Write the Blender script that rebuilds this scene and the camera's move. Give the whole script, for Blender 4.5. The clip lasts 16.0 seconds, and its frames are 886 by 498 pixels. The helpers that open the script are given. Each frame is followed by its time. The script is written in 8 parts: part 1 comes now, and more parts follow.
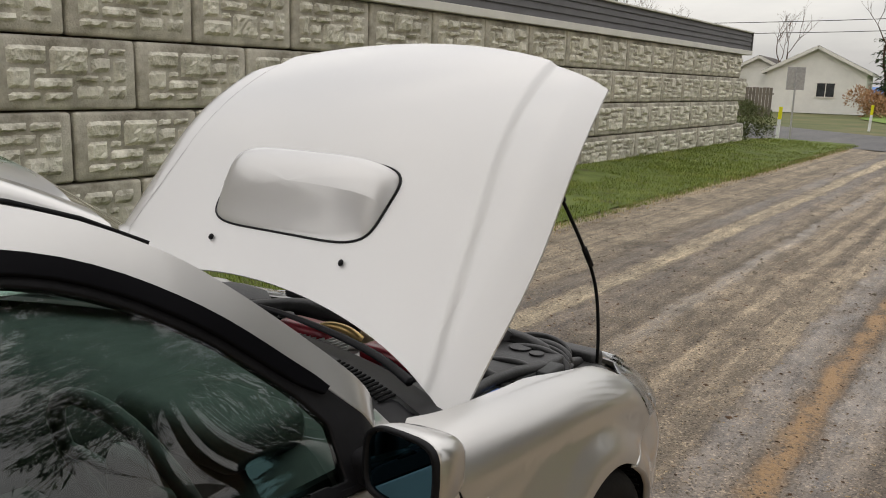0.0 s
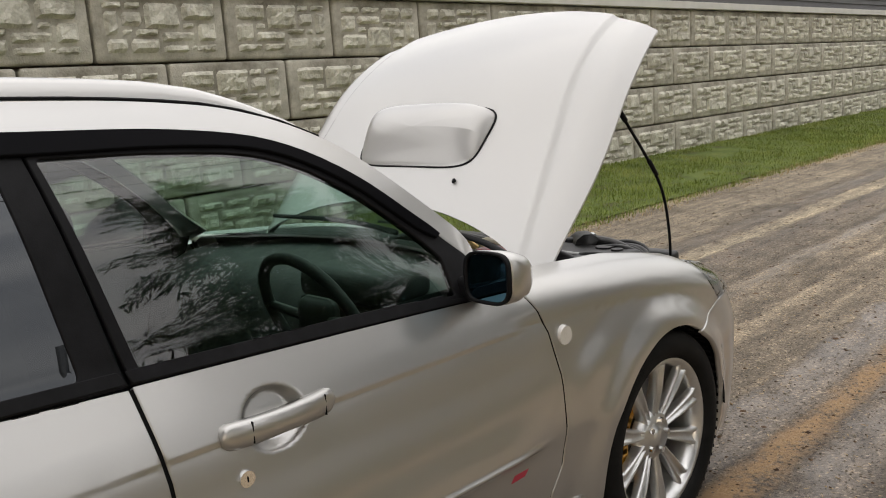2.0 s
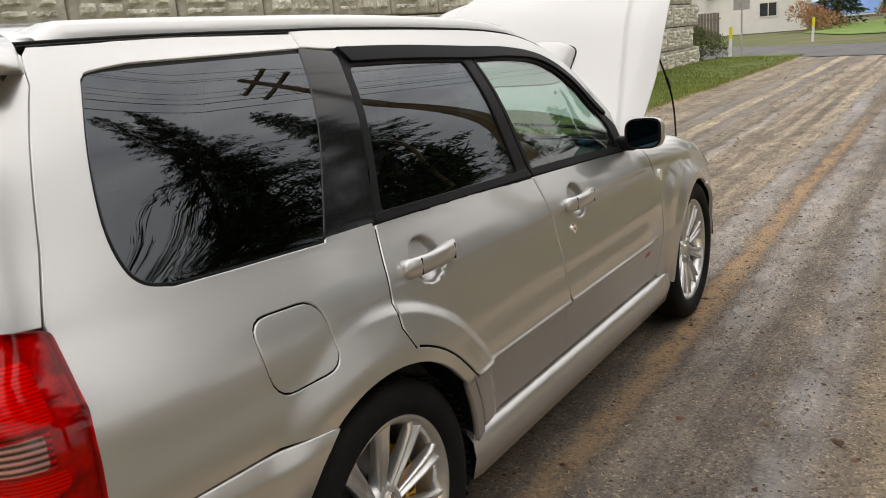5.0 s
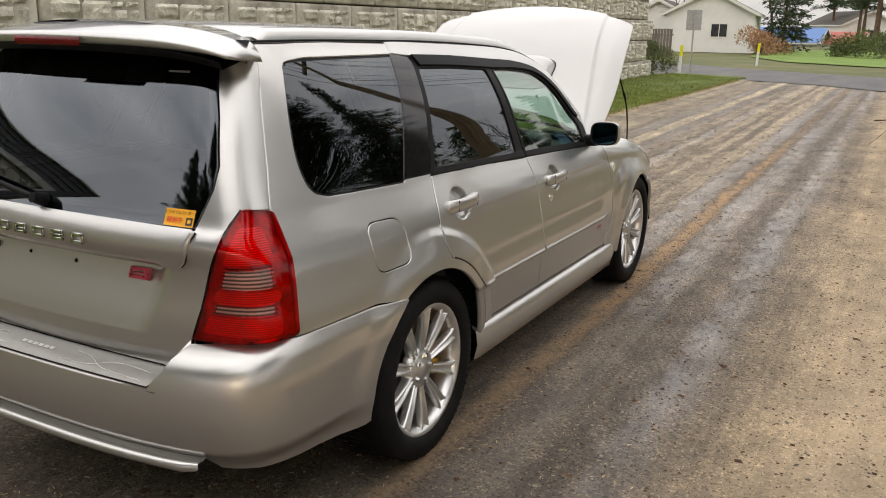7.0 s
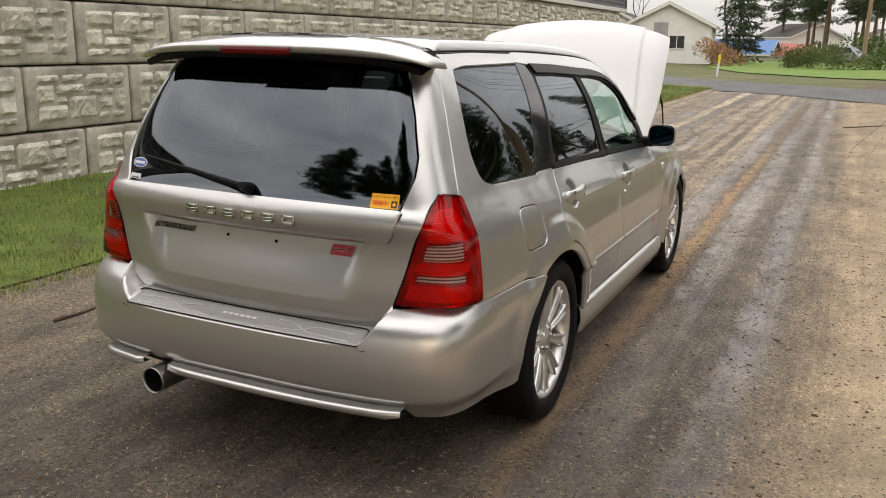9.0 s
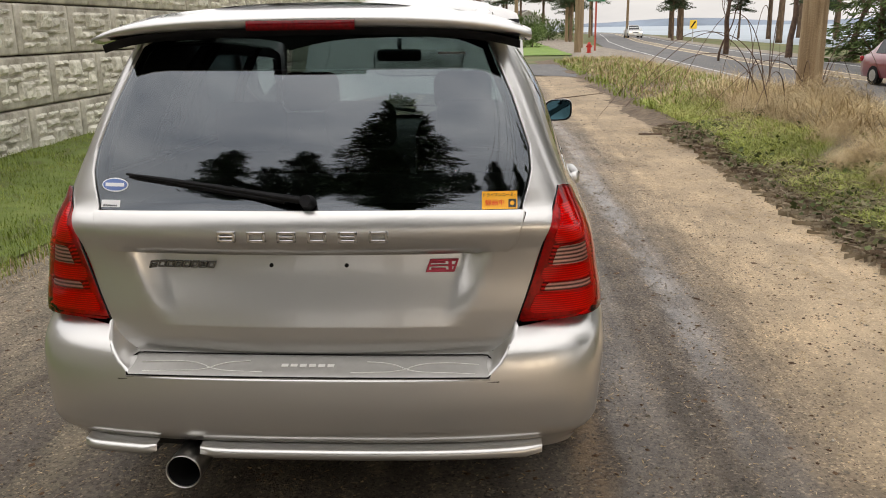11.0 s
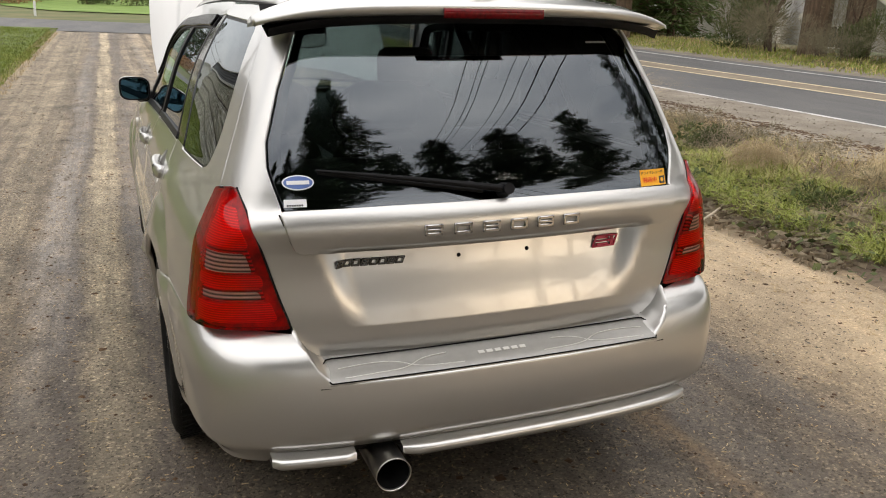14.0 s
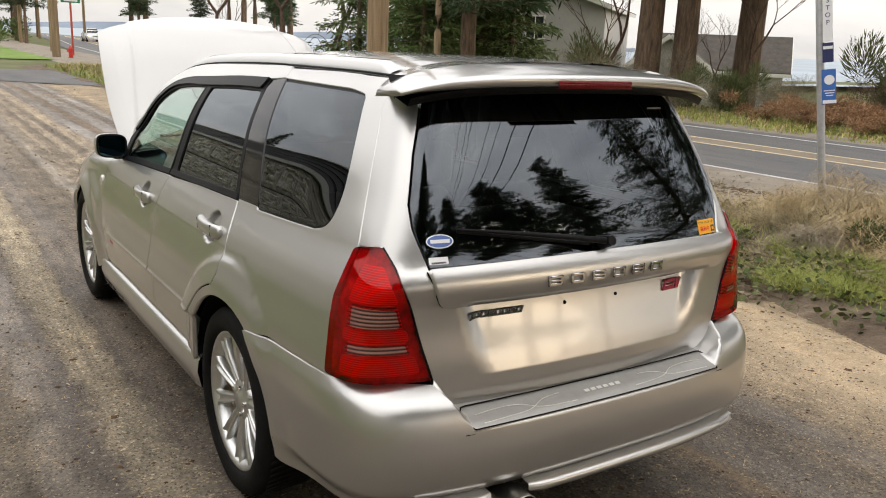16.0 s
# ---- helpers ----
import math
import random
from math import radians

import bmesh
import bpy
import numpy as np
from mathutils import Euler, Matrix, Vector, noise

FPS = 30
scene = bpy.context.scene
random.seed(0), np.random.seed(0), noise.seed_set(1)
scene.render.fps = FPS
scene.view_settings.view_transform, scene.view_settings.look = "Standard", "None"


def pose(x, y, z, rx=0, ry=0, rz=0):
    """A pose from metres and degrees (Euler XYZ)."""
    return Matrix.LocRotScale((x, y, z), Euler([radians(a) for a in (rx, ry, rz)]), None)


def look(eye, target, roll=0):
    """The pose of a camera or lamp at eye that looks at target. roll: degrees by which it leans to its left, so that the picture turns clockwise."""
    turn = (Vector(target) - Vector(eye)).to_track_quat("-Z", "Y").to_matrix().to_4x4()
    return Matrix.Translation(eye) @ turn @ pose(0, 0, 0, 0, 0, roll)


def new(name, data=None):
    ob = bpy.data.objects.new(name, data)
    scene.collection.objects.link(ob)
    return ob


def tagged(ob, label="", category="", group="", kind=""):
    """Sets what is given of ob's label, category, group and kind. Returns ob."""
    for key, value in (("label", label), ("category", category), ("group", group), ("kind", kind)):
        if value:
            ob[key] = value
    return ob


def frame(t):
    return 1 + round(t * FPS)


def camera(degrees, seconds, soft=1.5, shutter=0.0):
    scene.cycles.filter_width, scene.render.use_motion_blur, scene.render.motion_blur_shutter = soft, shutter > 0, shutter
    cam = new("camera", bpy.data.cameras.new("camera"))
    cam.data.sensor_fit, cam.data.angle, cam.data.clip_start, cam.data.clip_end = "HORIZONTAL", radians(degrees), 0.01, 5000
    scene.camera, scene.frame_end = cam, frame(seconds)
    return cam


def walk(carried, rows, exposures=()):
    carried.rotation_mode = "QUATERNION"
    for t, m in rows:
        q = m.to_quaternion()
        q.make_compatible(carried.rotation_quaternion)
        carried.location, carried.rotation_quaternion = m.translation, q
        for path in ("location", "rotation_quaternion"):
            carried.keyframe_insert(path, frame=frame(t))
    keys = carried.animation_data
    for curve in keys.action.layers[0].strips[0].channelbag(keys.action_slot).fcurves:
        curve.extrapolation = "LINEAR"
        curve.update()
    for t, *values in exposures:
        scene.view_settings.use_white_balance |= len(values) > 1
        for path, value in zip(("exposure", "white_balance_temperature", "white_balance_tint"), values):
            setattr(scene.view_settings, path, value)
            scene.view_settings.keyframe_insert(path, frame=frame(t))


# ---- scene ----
cam = camera(56.1, 16.0, soft=1.0)
PATH = [
    (0, (1.544, -0.407, 1.55), (0.425, 1.202, 1.149), 1.7),
    (0.5, (1.758, -0.425, 1.49), (0.459, 1.055, 1.138), 2.2),
    (1, (1.964, -0.569, 1.48), (0.567, 0.818, 1.128), -0.7),
    (1.5, (2.051, -0.681, 1.455), (0.628, 0.678, 1.096), -2.6),
    (2, (2.046, -0.83, 1.405), (0.656, 0.556, 1.027), -4.1),
    (2.5, (2.084, -1.086, 1.401), (0.749, 0.348, 1.0), -4.6),
    (3, (2.131, -1.381, 1.428), (0.859, 0.105, 1.009), -4.9),
    (3.5, (2.052, -1.638, 1.4), (0.841, -0.107, 0.966), -4.8),
    (4, (2.015, -1.948, 1.432), (0.863, -0.376, 0.982), -4.8),
    (4.2, (2.014, -2.146, 1.443), (0.899, -0.553, 0.973), -4.4),
    (4.5, (2.035, -2.365, 1.45), (0.938, -0.761, 0.98), -4.9),
    (5, (1.914, -2.642, 1.408), (0.866, -1.009, 0.922), -5.0),
    (5.2, (1.865, -2.723, 1.407), (0.835, -1.08, 0.915), -5.0),
    (7.3, (2.2, -3.837, 1.528), (1.276, -2.137, 1.022), 1.5),
    (7.5, (2.2, -3.949, 1.536), (1.266, -2.252, 1.041), 1.8),
    (8, (2.131, -4.179, 1.561), (1.175, -2.495, 1.063), 2.0),
    (8.2, (2.118, -4.238, 1.553), (1.147, -2.561, 1.055), 1.8),
    (10.3, (0.88, -4.369, 1.464), (0.546, -2.461, 0.966), -0.8),
    (10.5, (0.771, -4.34, 1.461), (0.501, -2.423, 0.958), -0.8),
    (11, (0.491, -4.244, 1.448), (0.377, -2.314, 0.934), -0.8),
    (11.5, (0.202, -4.233, 1.427), (0.228, -2.304, 0.901), -0.7),
    (12, (-0.045, -4.184, 1.443), (0.128, -2.266, 0.904), -0.1),
    (12.5, (-0.23, -4.028, 1.443), (0.015, -2.121, 0.893), 0.8),
    (13, (-0.449, -4.007, 1.451), (-0.038, -2.125, 0.913), 1.7),
    (13.5, (-0.742, -4.082, 1.512), (-0.164, -2.255, 0.938), 1.5),
    (14, (-0.939, -4.083, 1.517), (-0.232, -2.309, 0.921), 1.5),
    (14.5, (-1.152, -3.998, 1.525), (-0.265, -2.306, 0.932), 3.2),
    (15, (-1.456, -3.957, 1.532), (-0.429, -2.338, 0.962), 4.3),
    (15.5, (-1.666, -3.947, 1.556), (-0.594, -2.344, 1.028), 4.2),
    (16, (-1.706, -3.868, 1.561), (-0.638, -2.247, 1.08), 2.5),
]
walk(cam, [(t, look(eye, target, roll)) for t, eye, target, roll in PATH],
     [(0, .18, 7350, 11), (1.5, .26, 7350, 11), (3.5, .45, 7400, 11), (5.0, .51, 7420, 11), (8, .55, 7450, 12), (10.5, .61, 7450, 12), (12, .69, 7400, 11), (13.5, .73, 7400, 11), (15, .73, 7400, 11), (16, .67, 7400, 11)])

# ---- sky, sun ----
SUN_EL, SUN_AZ = 12.0, 150.0
world = bpy.data.worlds.new("overcast_sky")
scene.world = world
world.use_nodes = True
wn, wl = world.node_tree.nodes, world.node_tree.links
wn.clear()
w_out = wn.new("ShaderNodeOutputWorld")
w_bg = wn.new("ShaderNodeBackground")
w_sky = wn.new("ShaderNodeTexSky")
w_sky.sky_type = "NISHITA"
w_sky.sun_disc = False
w_sky.sun_elevation = radians(SUN_EL)
w_sky.sun_rotation = radians(SUN_AZ)
w_tc = wn.new("ShaderNodeTexCoord")
w_map = wn.new("ShaderNodeMapping")
w_map.inputs["Scale"].default_value = (1.0, 1.0, 3.2)
w_noise = wn.new("ShaderNodeTexNoise")
w_noise.inputs["Scale"].default_value = 2.3
w_noise.inputs["Detail"].default_value = 7.0
w_noise.inputs["Roughness"].default_value = 0.55
w_ramp = wn.new("ShaderNodeValToRGB")
w_ramp.color_ramp.elements[0].position, w_ramp.color_ramp.elements[0].color = 0.30, (4.5, 4.85, 5.6, 1)
w_ramp.color_ramp.elements[1].position, w_ramp.color_ramp.elements[1].color = 0.72, (8.8, 9.0, 9.5, 1)
w_mix = wn.new("ShaderNodeMixRGB")
w_mix.inputs["Fac"].default_value = 0.88
wl.new(w_tc.outputs["Generated"], w_map.inputs["Vector"])
wl.new(w_map.outputs["Vector"], w_noise.inputs["Vector"])
wl.new(w_noise.outputs["Fac"], w_ramp.inputs["Fac"])
wl.new(w_sky.outputs["Color"], w_mix.inputs["Color1"])
wl.new(w_ramp.outputs["Color"], w_mix.inputs["Color2"])
# an overcast sky is about three times as bright overhead as at the horizon
w_sep = wn.new("ShaderNodeSeparateXYZ")
wl.new(w_tc.outputs["Generated"], w_sep.inputs["Vector"])
w_el = wn.new("ShaderNodeMapRange")
w_el.inputs["From Min"].default_value, w_el.inputs["From Max"].default_value = 0.0, 1.0
w_el.inputs["To Min"].default_value, w_el.inputs["To Max"].default_value = 0.86, 2.50
wl.new(w_sep.outputs["Z"], w_el.inputs["Value"])
w_mul = wn.new("ShaderNodeVectorMath")
w_mul.operation = "SCALE"
wl.new(w_mix.outputs["Color"], w_mul.inputs[0])
wl.new(w_el.outputs["Result"], w_mul.inputs["Scale"])
wl.new(w_mul.outputs["Vector"], w_bg.inputs["Color"])
w_bg.inputs["Strength"].default_value = 0.10
wl.new(w_bg.outputs["Background"], w_out.inputs["Surface"])

sun_data = bpy.data.lights.new("sun", "SUN")
sun_data.energy, sun_data.angle, sun_data.color = 0.25, radians(24), (1.0, 0.87, 0.70)
sun = new("sun", sun_data)
# the lamp shines from compass angle SUN_AZ (clockwise from +y), like the sky's sun
_az, _el = radians(SUN_AZ), radians(SUN_EL)
_from = Vector((math.sin(_az) * math.cos(_el), math.cos(_az) * math.cos(_el), math.sin(_el)))
sun.matrix_world = look(_from * 60, (0, 0, 0))

# ---- materials ----
def material(name, base, rough=0.5, metal=0.0, coat=0.0, spec=0.5, vary=0.0, scale=8.0, bump=0.0, bscale=60.0, base2=None, coat_rough=0.03, detail=6.0):
    """A principled material with two scales of variation in colour, roughness and relief."""
    m = bpy.data.materials.new(name)
    m.use_nodes = True
    n, l = m.node_tree.nodes, m.node_tree.links
    p = n["Principled BSDF"]
    p.inputs["Base Color"].default_value = (*base, 1)
    p.inputs["Roughness"].default_value = rough
    p.inputs["Metallic"].default_value = metal
    p.inputs["Coat Weight"].default_value = coat
    p.inputs["Coat Roughness"].default_value = coat_rough
    p.inputs["Specular IOR Level"].default_value = spec
    tc = n.new("ShaderNodeTexCoord")
    if vary or base2:
        big = n.new("ShaderNodeTexNoise")
        big.inputs["Scale"].default_value = scale
        big.inputs["Detail"].default_value = detail
        big.inputs["Roughness"].default_value = 0.65
        l.new(tc.outputs["Object"], big.inputs["Vector"])
        ramp = n.new("ShaderNodeValToRGB")
        lo = base2 or tuple(c * (1 - vary) for c in base)
        hi = base if base2 else tuple(min(1, c * (1 + vary)) for c in base)
        ramp.color_ramp.elements[0].position, ramp.color_ramp.elements[0].color = 0.35, (*lo, 1)
        ramp.color_ramp.elements[1].position, ramp.color_ramp.elements[1].color = 0.65, (*hi, 1)
        l.new(big.outputs["Fac"], ramp.inputs["Fac"])
        l.new(ramp.outputs["Color"], p.inputs["Base Color"])
    if bump:
        fine = n.new("ShaderNodeTexNoise")
        fine.inputs["Scale"].default_value = bscale
        fine.inputs["Detail"].default_value = 5.0
        l.new(tc.outputs["Object"], fine.inputs["Vector"])
        b = n.new("ShaderNodeBump")
        b.inputs["Strength"].default_value = bump
        b.inputs["Distance"].default_value = 0.01
        l.new(fine.outputs["Fac"], b.inputs["Height"])
        l.new(b.outputs["Normal"], p.inputs["Normal"])
    return m


def glass(name, tint, ior=1.8, rough=0.0, sheen=(1, 1, 1)):
    """Thin tinted glass: clear straight through, mirror-like by Fresnel."""
    m = bpy.data.materials.new(name)
    m.use_nodes = True
    n, l = m.node_tree.nodes, m.node_tree.links
    n.remove(n["Principled BSDF"])
    clear = n.new("ShaderNodeBsdfTransparent")
    clear.inputs["Color"].default_value = (*tint, 1)
    gloss = n.new("ShaderNodeBsdfGlossy")
    gloss.inputs["Roughness"].default_value = rough
    gloss.inputs["Color"].default_value = (*sheen, 1)
    fres = n.new("ShaderNodeFresnel")
    fres.inputs["IOR"].default_value = ior
    mix = n.new("ShaderNodeMixShader")
    l.new(fres.outputs["Fac"], mix.inputs["Fac"])
    l.new(clear.outputs["BSDF"], mix.inputs[1])
    l.new(gloss.outputs["BSDF"], mix.inputs[2])
    l.new(mix.outputs["Shader"], n["Material Output"].inputs["Surface"])
    return m


def paint(name, base, metal, rough):
    """Metallic car paint: fine flakes under a clear coat, with a thin uneven film of road dust."""
    m = material(name, base, rough, metal, coat=1.0, coat_rough=0.04)
    n, l = m.node_tree.nodes, m.node_tree.links
    p = n["Principled BSDF"]
    tc = n.new("ShaderNodeTexCoord")
    flake = n.new("ShaderNodeTexVoronoi")
    flake.inputs["Scale"].default_value = 1400.0
    l.new(tc.outputs["Object"], flake.inputs["Vector"])
    b = n.new("ShaderNodeBump")
    b.inputs["Strength"].default_value = 0.012
    b.inputs["Distance"].default_value = 0.001
    l.new(flake.outputs["Distance"], b.inputs["Height"])
    l.new(b.outputs["Normal"], p.inputs["Normal"])
    dust = n.new("ShaderNodeTexNoise")
    dust.inputs["Scale"].default_value = 3.0
    dust.inputs["Detail"].default_value = 8.0
    dust.inputs["Roughness"].default_value = 0.7
    l.new(tc.outputs["Object"], dust.inputs["Vector"])
    mr = n.new("ShaderNodeMapRange")
    mr.inputs["From Min"].default_value, mr.inputs["From Max"].default_value = 0.4, 0.75
    mr.inputs["To Min"].default_value, mr.inputs["To Max"].default_value = 0.02, 0.10
    l.new(dust.outputs["Fac"], mr.inputs["Value"])
    l.new(mr.outputs["Result"], p.inputs["Coat Roughness"])
    return m


M_PAINT = paint("silver_paint", (0.525, 0.517, 0.500), 0.88, 0.322)
# the body's silver again, less metallic, so sky light on the bonnet is built in
M_HOOD = paint("skylit_silver_paint", (0.505, 0.498, 0.485), 0.25, 0.45)
M_SCOOP = paint("scoop_silver_paint", (0.50, 0.49, 0.475), 0.42, 0.36)
M_PRIV = glass("privacy_glass", (0.04, 0.043, 0.046), 1.76, sheen=(.88, .94, 1))
M_REARGLASS = glass("rear_privacy_glass", (0.15, 0.175, 0.182), 1.98, sheen=(.84, .92, 1))
M_GREEN = glass("green_glass", (0.60, 0.76, 0.69), 1.85)
M_BLACK = material("black_trim", (0.007, 0.007, 0.008), 0.5, spec=0.14, vary=0.3, scale=20, bump=0.05, bscale=400)
M_GLOSSBLACK = material("gloss_black", (0.010, 0.010, 0.011), 0.07, spec=0.4)
M_RUBBER = material("tyre_rubber", (0.008, 0.0078, 0.0075), 0.7, spec=0.12, vary=0.35, scale=14, bump=0.15, bscale=300)
M_ALLOY = material("alloy", (0.62, 0.62, 0.61), 0.28, 0.85, coat=0.5, vary=0.08, scale=15)
M_STEEL = material("brushed_steel", (0.45, 0.44, 0.42), 0.32, 1.0, vary=0.15, scale=30)
# soot of the exhaust; also the black that stands in for shade in gaps
M_SOOTGAP = material("soot_and_gap_dark", (0.006, 0.006, 0.006), 0.95, spec=.1)
M_GOLD = material("gold_caliper", (0.62, 0.30, 0.03), 0.35, 0.2)
M_CHROME = material("chrome", (0.78, 0.78, 0.78), 0.08, 1.0)
M_CABIN = material("cabin_plastic", (0.045, 0.047, 0.047), 0.6, vary=0.25, scale=12, bump=0.08, bscale=300)
M_SEAT = material("seat_fabric", (0.030, 0.031, 0.034), 0.9, vary=0.3, scale=40, bump=0.2, bscale=500)
M_LINER = material("headliner", (0.42, 0.41, 0.38), 0.95, bump=0.1, bscale=500)
M_ENGINE = material("engine_black", (0.022, 0.022, 0.022), 0.45, vary=0.4, scale=18, bump=0.1, bscale=120)
M_ALU = material("cast_aluminium", (0.42, 0.42, 0.41), 0.45, 0.8, vary=0.2, scale=25, bump=0.1, bscale=200)


def ramped(name, stops, scale=2.0, detail=8.0, rough=0.9, bump=0.4, bscale=60.0, stretch=(1, 1, 1), rand=0.0, spec=0.3, rough2=0.65):
    """A rough natural surface: a noise-driven ramp of several colours plus fine relief; rand: change from piece to piece."""
    m = bpy.data.materials.new(name)
    m.use_nodes = True
    n, l = m.node_tree.nodes, m.node_tree.links
    p = n["Principled BSDF"]
    p.inputs["Roughness"].default_value = rough
    p.inputs["Specular IOR Level"].default_value = spec
    tc = n.new("ShaderNodeTexCoord")
    mp = n.new("ShaderNodeMapping")
    mp.inputs["Scale"].default_value = stretch
    l.new(tc.outputs["Object"], mp.inputs["Vector"])
    no = n.new("ShaderNodeTexNoise")
    no.inputs["Scale"].default_value = scale
    no.inputs["Detail"].default_value = detail
    no.inputs["Roughness"].default_value = rough2
    l.new(mp.outputs["Vector"], no.inputs["Vector"])
    rp_ = n.new("ShaderNodeValToRGB")
    el = rp_.color_ramp.elements
    while len(el) < len(stops):
        el.new(0.5)
    for e, (pos, col) in zip(el, stops):
        e.position, e.color = pos, (*col, 1)
    l.new(no.outputs["Fac"], rp_.inputs["Fac"])
    out = rp_.outputs["Color"]
    if rand:
        oi = n.new("ShaderNodeObjectInfo")
        geo = n.new("ShaderNodeNewGeometry")
        ad = n.new("ShaderNodeMath")
        ad.operation = "ADD"
        l.new(oi.outputs["Random"], ad.inputs[0])
        l.new(geo.outputs["Random Per Island"], ad.inputs[1])
        mr = n.new("ShaderNodeMapRange")
        mr.inputs["From Max"].default_value = 2.0
        mr.inputs["To Min"].default_value, mr.inputs["To Max"].default_value = 1 - rand, 1 + rand
        l.new(ad.outputs["Value"], mr.inputs["Value"])
        hs = n.new("ShaderNodeHueSaturation")
        l.new(mr.outputs["Result"], hs.inputs["Value"])
        l.new(out, hs.inputs["Color"])
        out = hs.outputs["Color"]
    l.new(out, p.inputs["Base Color"])
    fi = n.new("ShaderNodeTexNoise")
    fi.inputs["Scale"].default_value = bscale
    fi.inputs["Detail"].default_value = 8.0
    l.new(tc.outputs["Object"], fi.inputs["Vector"])
    b = n.new("ShaderNodeBump")
    b.inputs["Strength"].default_value = bump
    b.inputs["Distance"].default_value = 0.02
    l.new(fi.outputs["Fac"], b.inputs["Height"])
    l.new(b.outputs["Normal"], p.inputs["Normal"])
    return m


M_BLOCK = ramped("cast_concrete", [(.30, (.19, .175, .138)), (.48, (.41, .388, .325)), (.62, (.58, .555, .475)), (.75, (.36, .345, .255))], 2.6, rand=.10, bump=.5, bscale=55)
M_STONEFACE = ramped("split_stone_face", [(.26, (.24, .225, .175)), (.5, (.60, .58, .495)), (.72, (.82, .80, .70))], 6.0, rand=.16, bump=.8, bscale=45)
M_EARTH = ramped("dark_earth", [(.3, (.075, .053, .036)), (.55, (.145, .108, .074)), (.72, (.23, .178, .125))], 5.0, bump=.9, bscale=40)
M_SOIL = ramped("grassy_soil", [(.3, (.08, .07, .03)), (.5, (.10, .14, .03)), (.7, (.16, .19, .05))], 2.5)
M_LAWN = ramped("mown_lawn", [(.3, (.09, .15, .03)), (.5, (.14, .22, .045)), (.7, (.20, .27, .07))], .8, bump=.4, bscale=30)
M_FIELD = ramped("rough_field", [(.3, (.07, .085, .03)), (.5, (.11, .12, .045)), (.68, (.17, .14, .07))], .35, bump=.6, bscale=8)
M_ASPHALT = ramped("worn_asphalt", [(.3, (.088, .088, .090)), (.6, (.128, .125, .121)), (.75, (.165, .158, .147))], 1.2, rough=.75, bump=.35, bscale=160, stretch=(1, .25, 1))
M_SHOULDER = ramped("gravel_shoulder", [(.3, (.17, .145, .115)), (.55, (.26, .225, .18)), (.75, (.33, .30, .25))], 1.6, bump=.8, bscale=70)
M_YELLOW = ramped("worn_yellow_line", [(.25, (.36, .29, .20)), (.5, (.62, .51, .34)), (.8, (.72, .62, .44))], 3.0, rough=.7, bump=.2)
M_WHITELINE = ramped("worn_white_line", [(.34, (.19, .187, .18)), (.48, (.50, .49, .47)), (.75, (.72, .71, .68))], 3.0, rough=.7, bump=.2)
M_WHITETRIM = material("white_trim", (0.66, 0.65, 0.60), 0.5, vary=0.06, scale=2)
M_DARKSIDING = material("grey_lap_siding", (0.085, 0.083, 0.085), 0.55, vary=0.12, scale=2, bump=0.1, bscale=80)
M_WHITESIDING = material("white_lap_siding", (0.72, 0.71, 0.67), 0.6, vary=0.06, scale=1.0)
M_GREYSIDING = material("pale_grey_siding", (0.44, 0.43, 0.40), 0.6, vary=0.08, scale=1.0)
M_SHINGLE = material("roof_shingle", (0.062, 0.053, 0.044), 0.9, vary=0.3, scale=3, bump=0.5, bscale=30)
M_FENCE = ramped("weathered_boards", [(.3, (.11, .095, .08)), (.7, (.22, .19, .16))], 3.0, stretch=(6, 6, .4), rand=.2)
M_POLE = ramped("weathered_pole", [(.3, (.14, .095, .055)), (.5, (.26, .185, .11)), (.75, (.36, .28, .18))], 5.0, stretch=(3, 3, .15), bump=.8, bscale=40)
M_BARK = ramped("rough_bark", [(.3, (.05, .035, .025)), (.6, (.17, .115, .075)), (.75, (.25, .175, .12))], 5.0, stretch=(2, 2, .4), bump=1.0, bscale=25)
M_TWIG = ramped("dark_twig", [(.3, (.05, .03, .025)), (.7, (.14, .09, .06))], 8.0)
M_NEEDLE = ramped("fir_needles", [(.3, (.018, .034, .014)), (.5, (.036, .062, .024)), (.75, (.065, .092, .036))], 1.2, rand=.35, bump=.2, rough=.8)
M_CEDAR = ramped("cedar_foliage", [(.3, (.05, .085, .022)), (.5, (.085, .13, .038)), (.75, (.14, .18, .055))], 1.2, rand=.35, bump=.2, rough=.8)
M_GRASS = ramped("green_grass", [(.3, (.11, .145, .026)), (.5, (.185, .235, .042)), (.7, (.31, .325, .09))], 1.6, rand=.4, bump=.1, rough=.6)
M_STRAW = ramped("dry_grass", [(.3, (.23, .16, .08)), (.5, (.42, .315, .165)), (.7, (.58, .475, .29))], 3.0, rand=.35, bump=.1, rough=.7)
M_FERN = ramped("dead_bracken", [(.3, (.17, .09, .045)), (.5, (.33, .185, .10)), (.7, (.48, .31, .18))], 3.0, rand=.35, bump=.1)
M_VERGE = ramped("verge_grass", [(.3, (.15, .185, .032)), (.5, (.29, .325, .065)), (.7, (.44, .43, .14))], 1.6, rand=.4, bump=.1, rough=.6)
M_SCRUB = ramped("scrub_leaves", [(.3, (.05, .07, .025)), (.5, (.10, .125, .045)), (.7, (.19, .17, .075))], 3.0, rand=.4, bump=.1)
M_CENTRE = ramped("tan_centre_strip", [(.3, (.17, .14, .105)), (.6, (.25, .205, .15)), (.8, (.30, .25, .185))], 2.0, rough=.8, bump=.3, bscale=120)
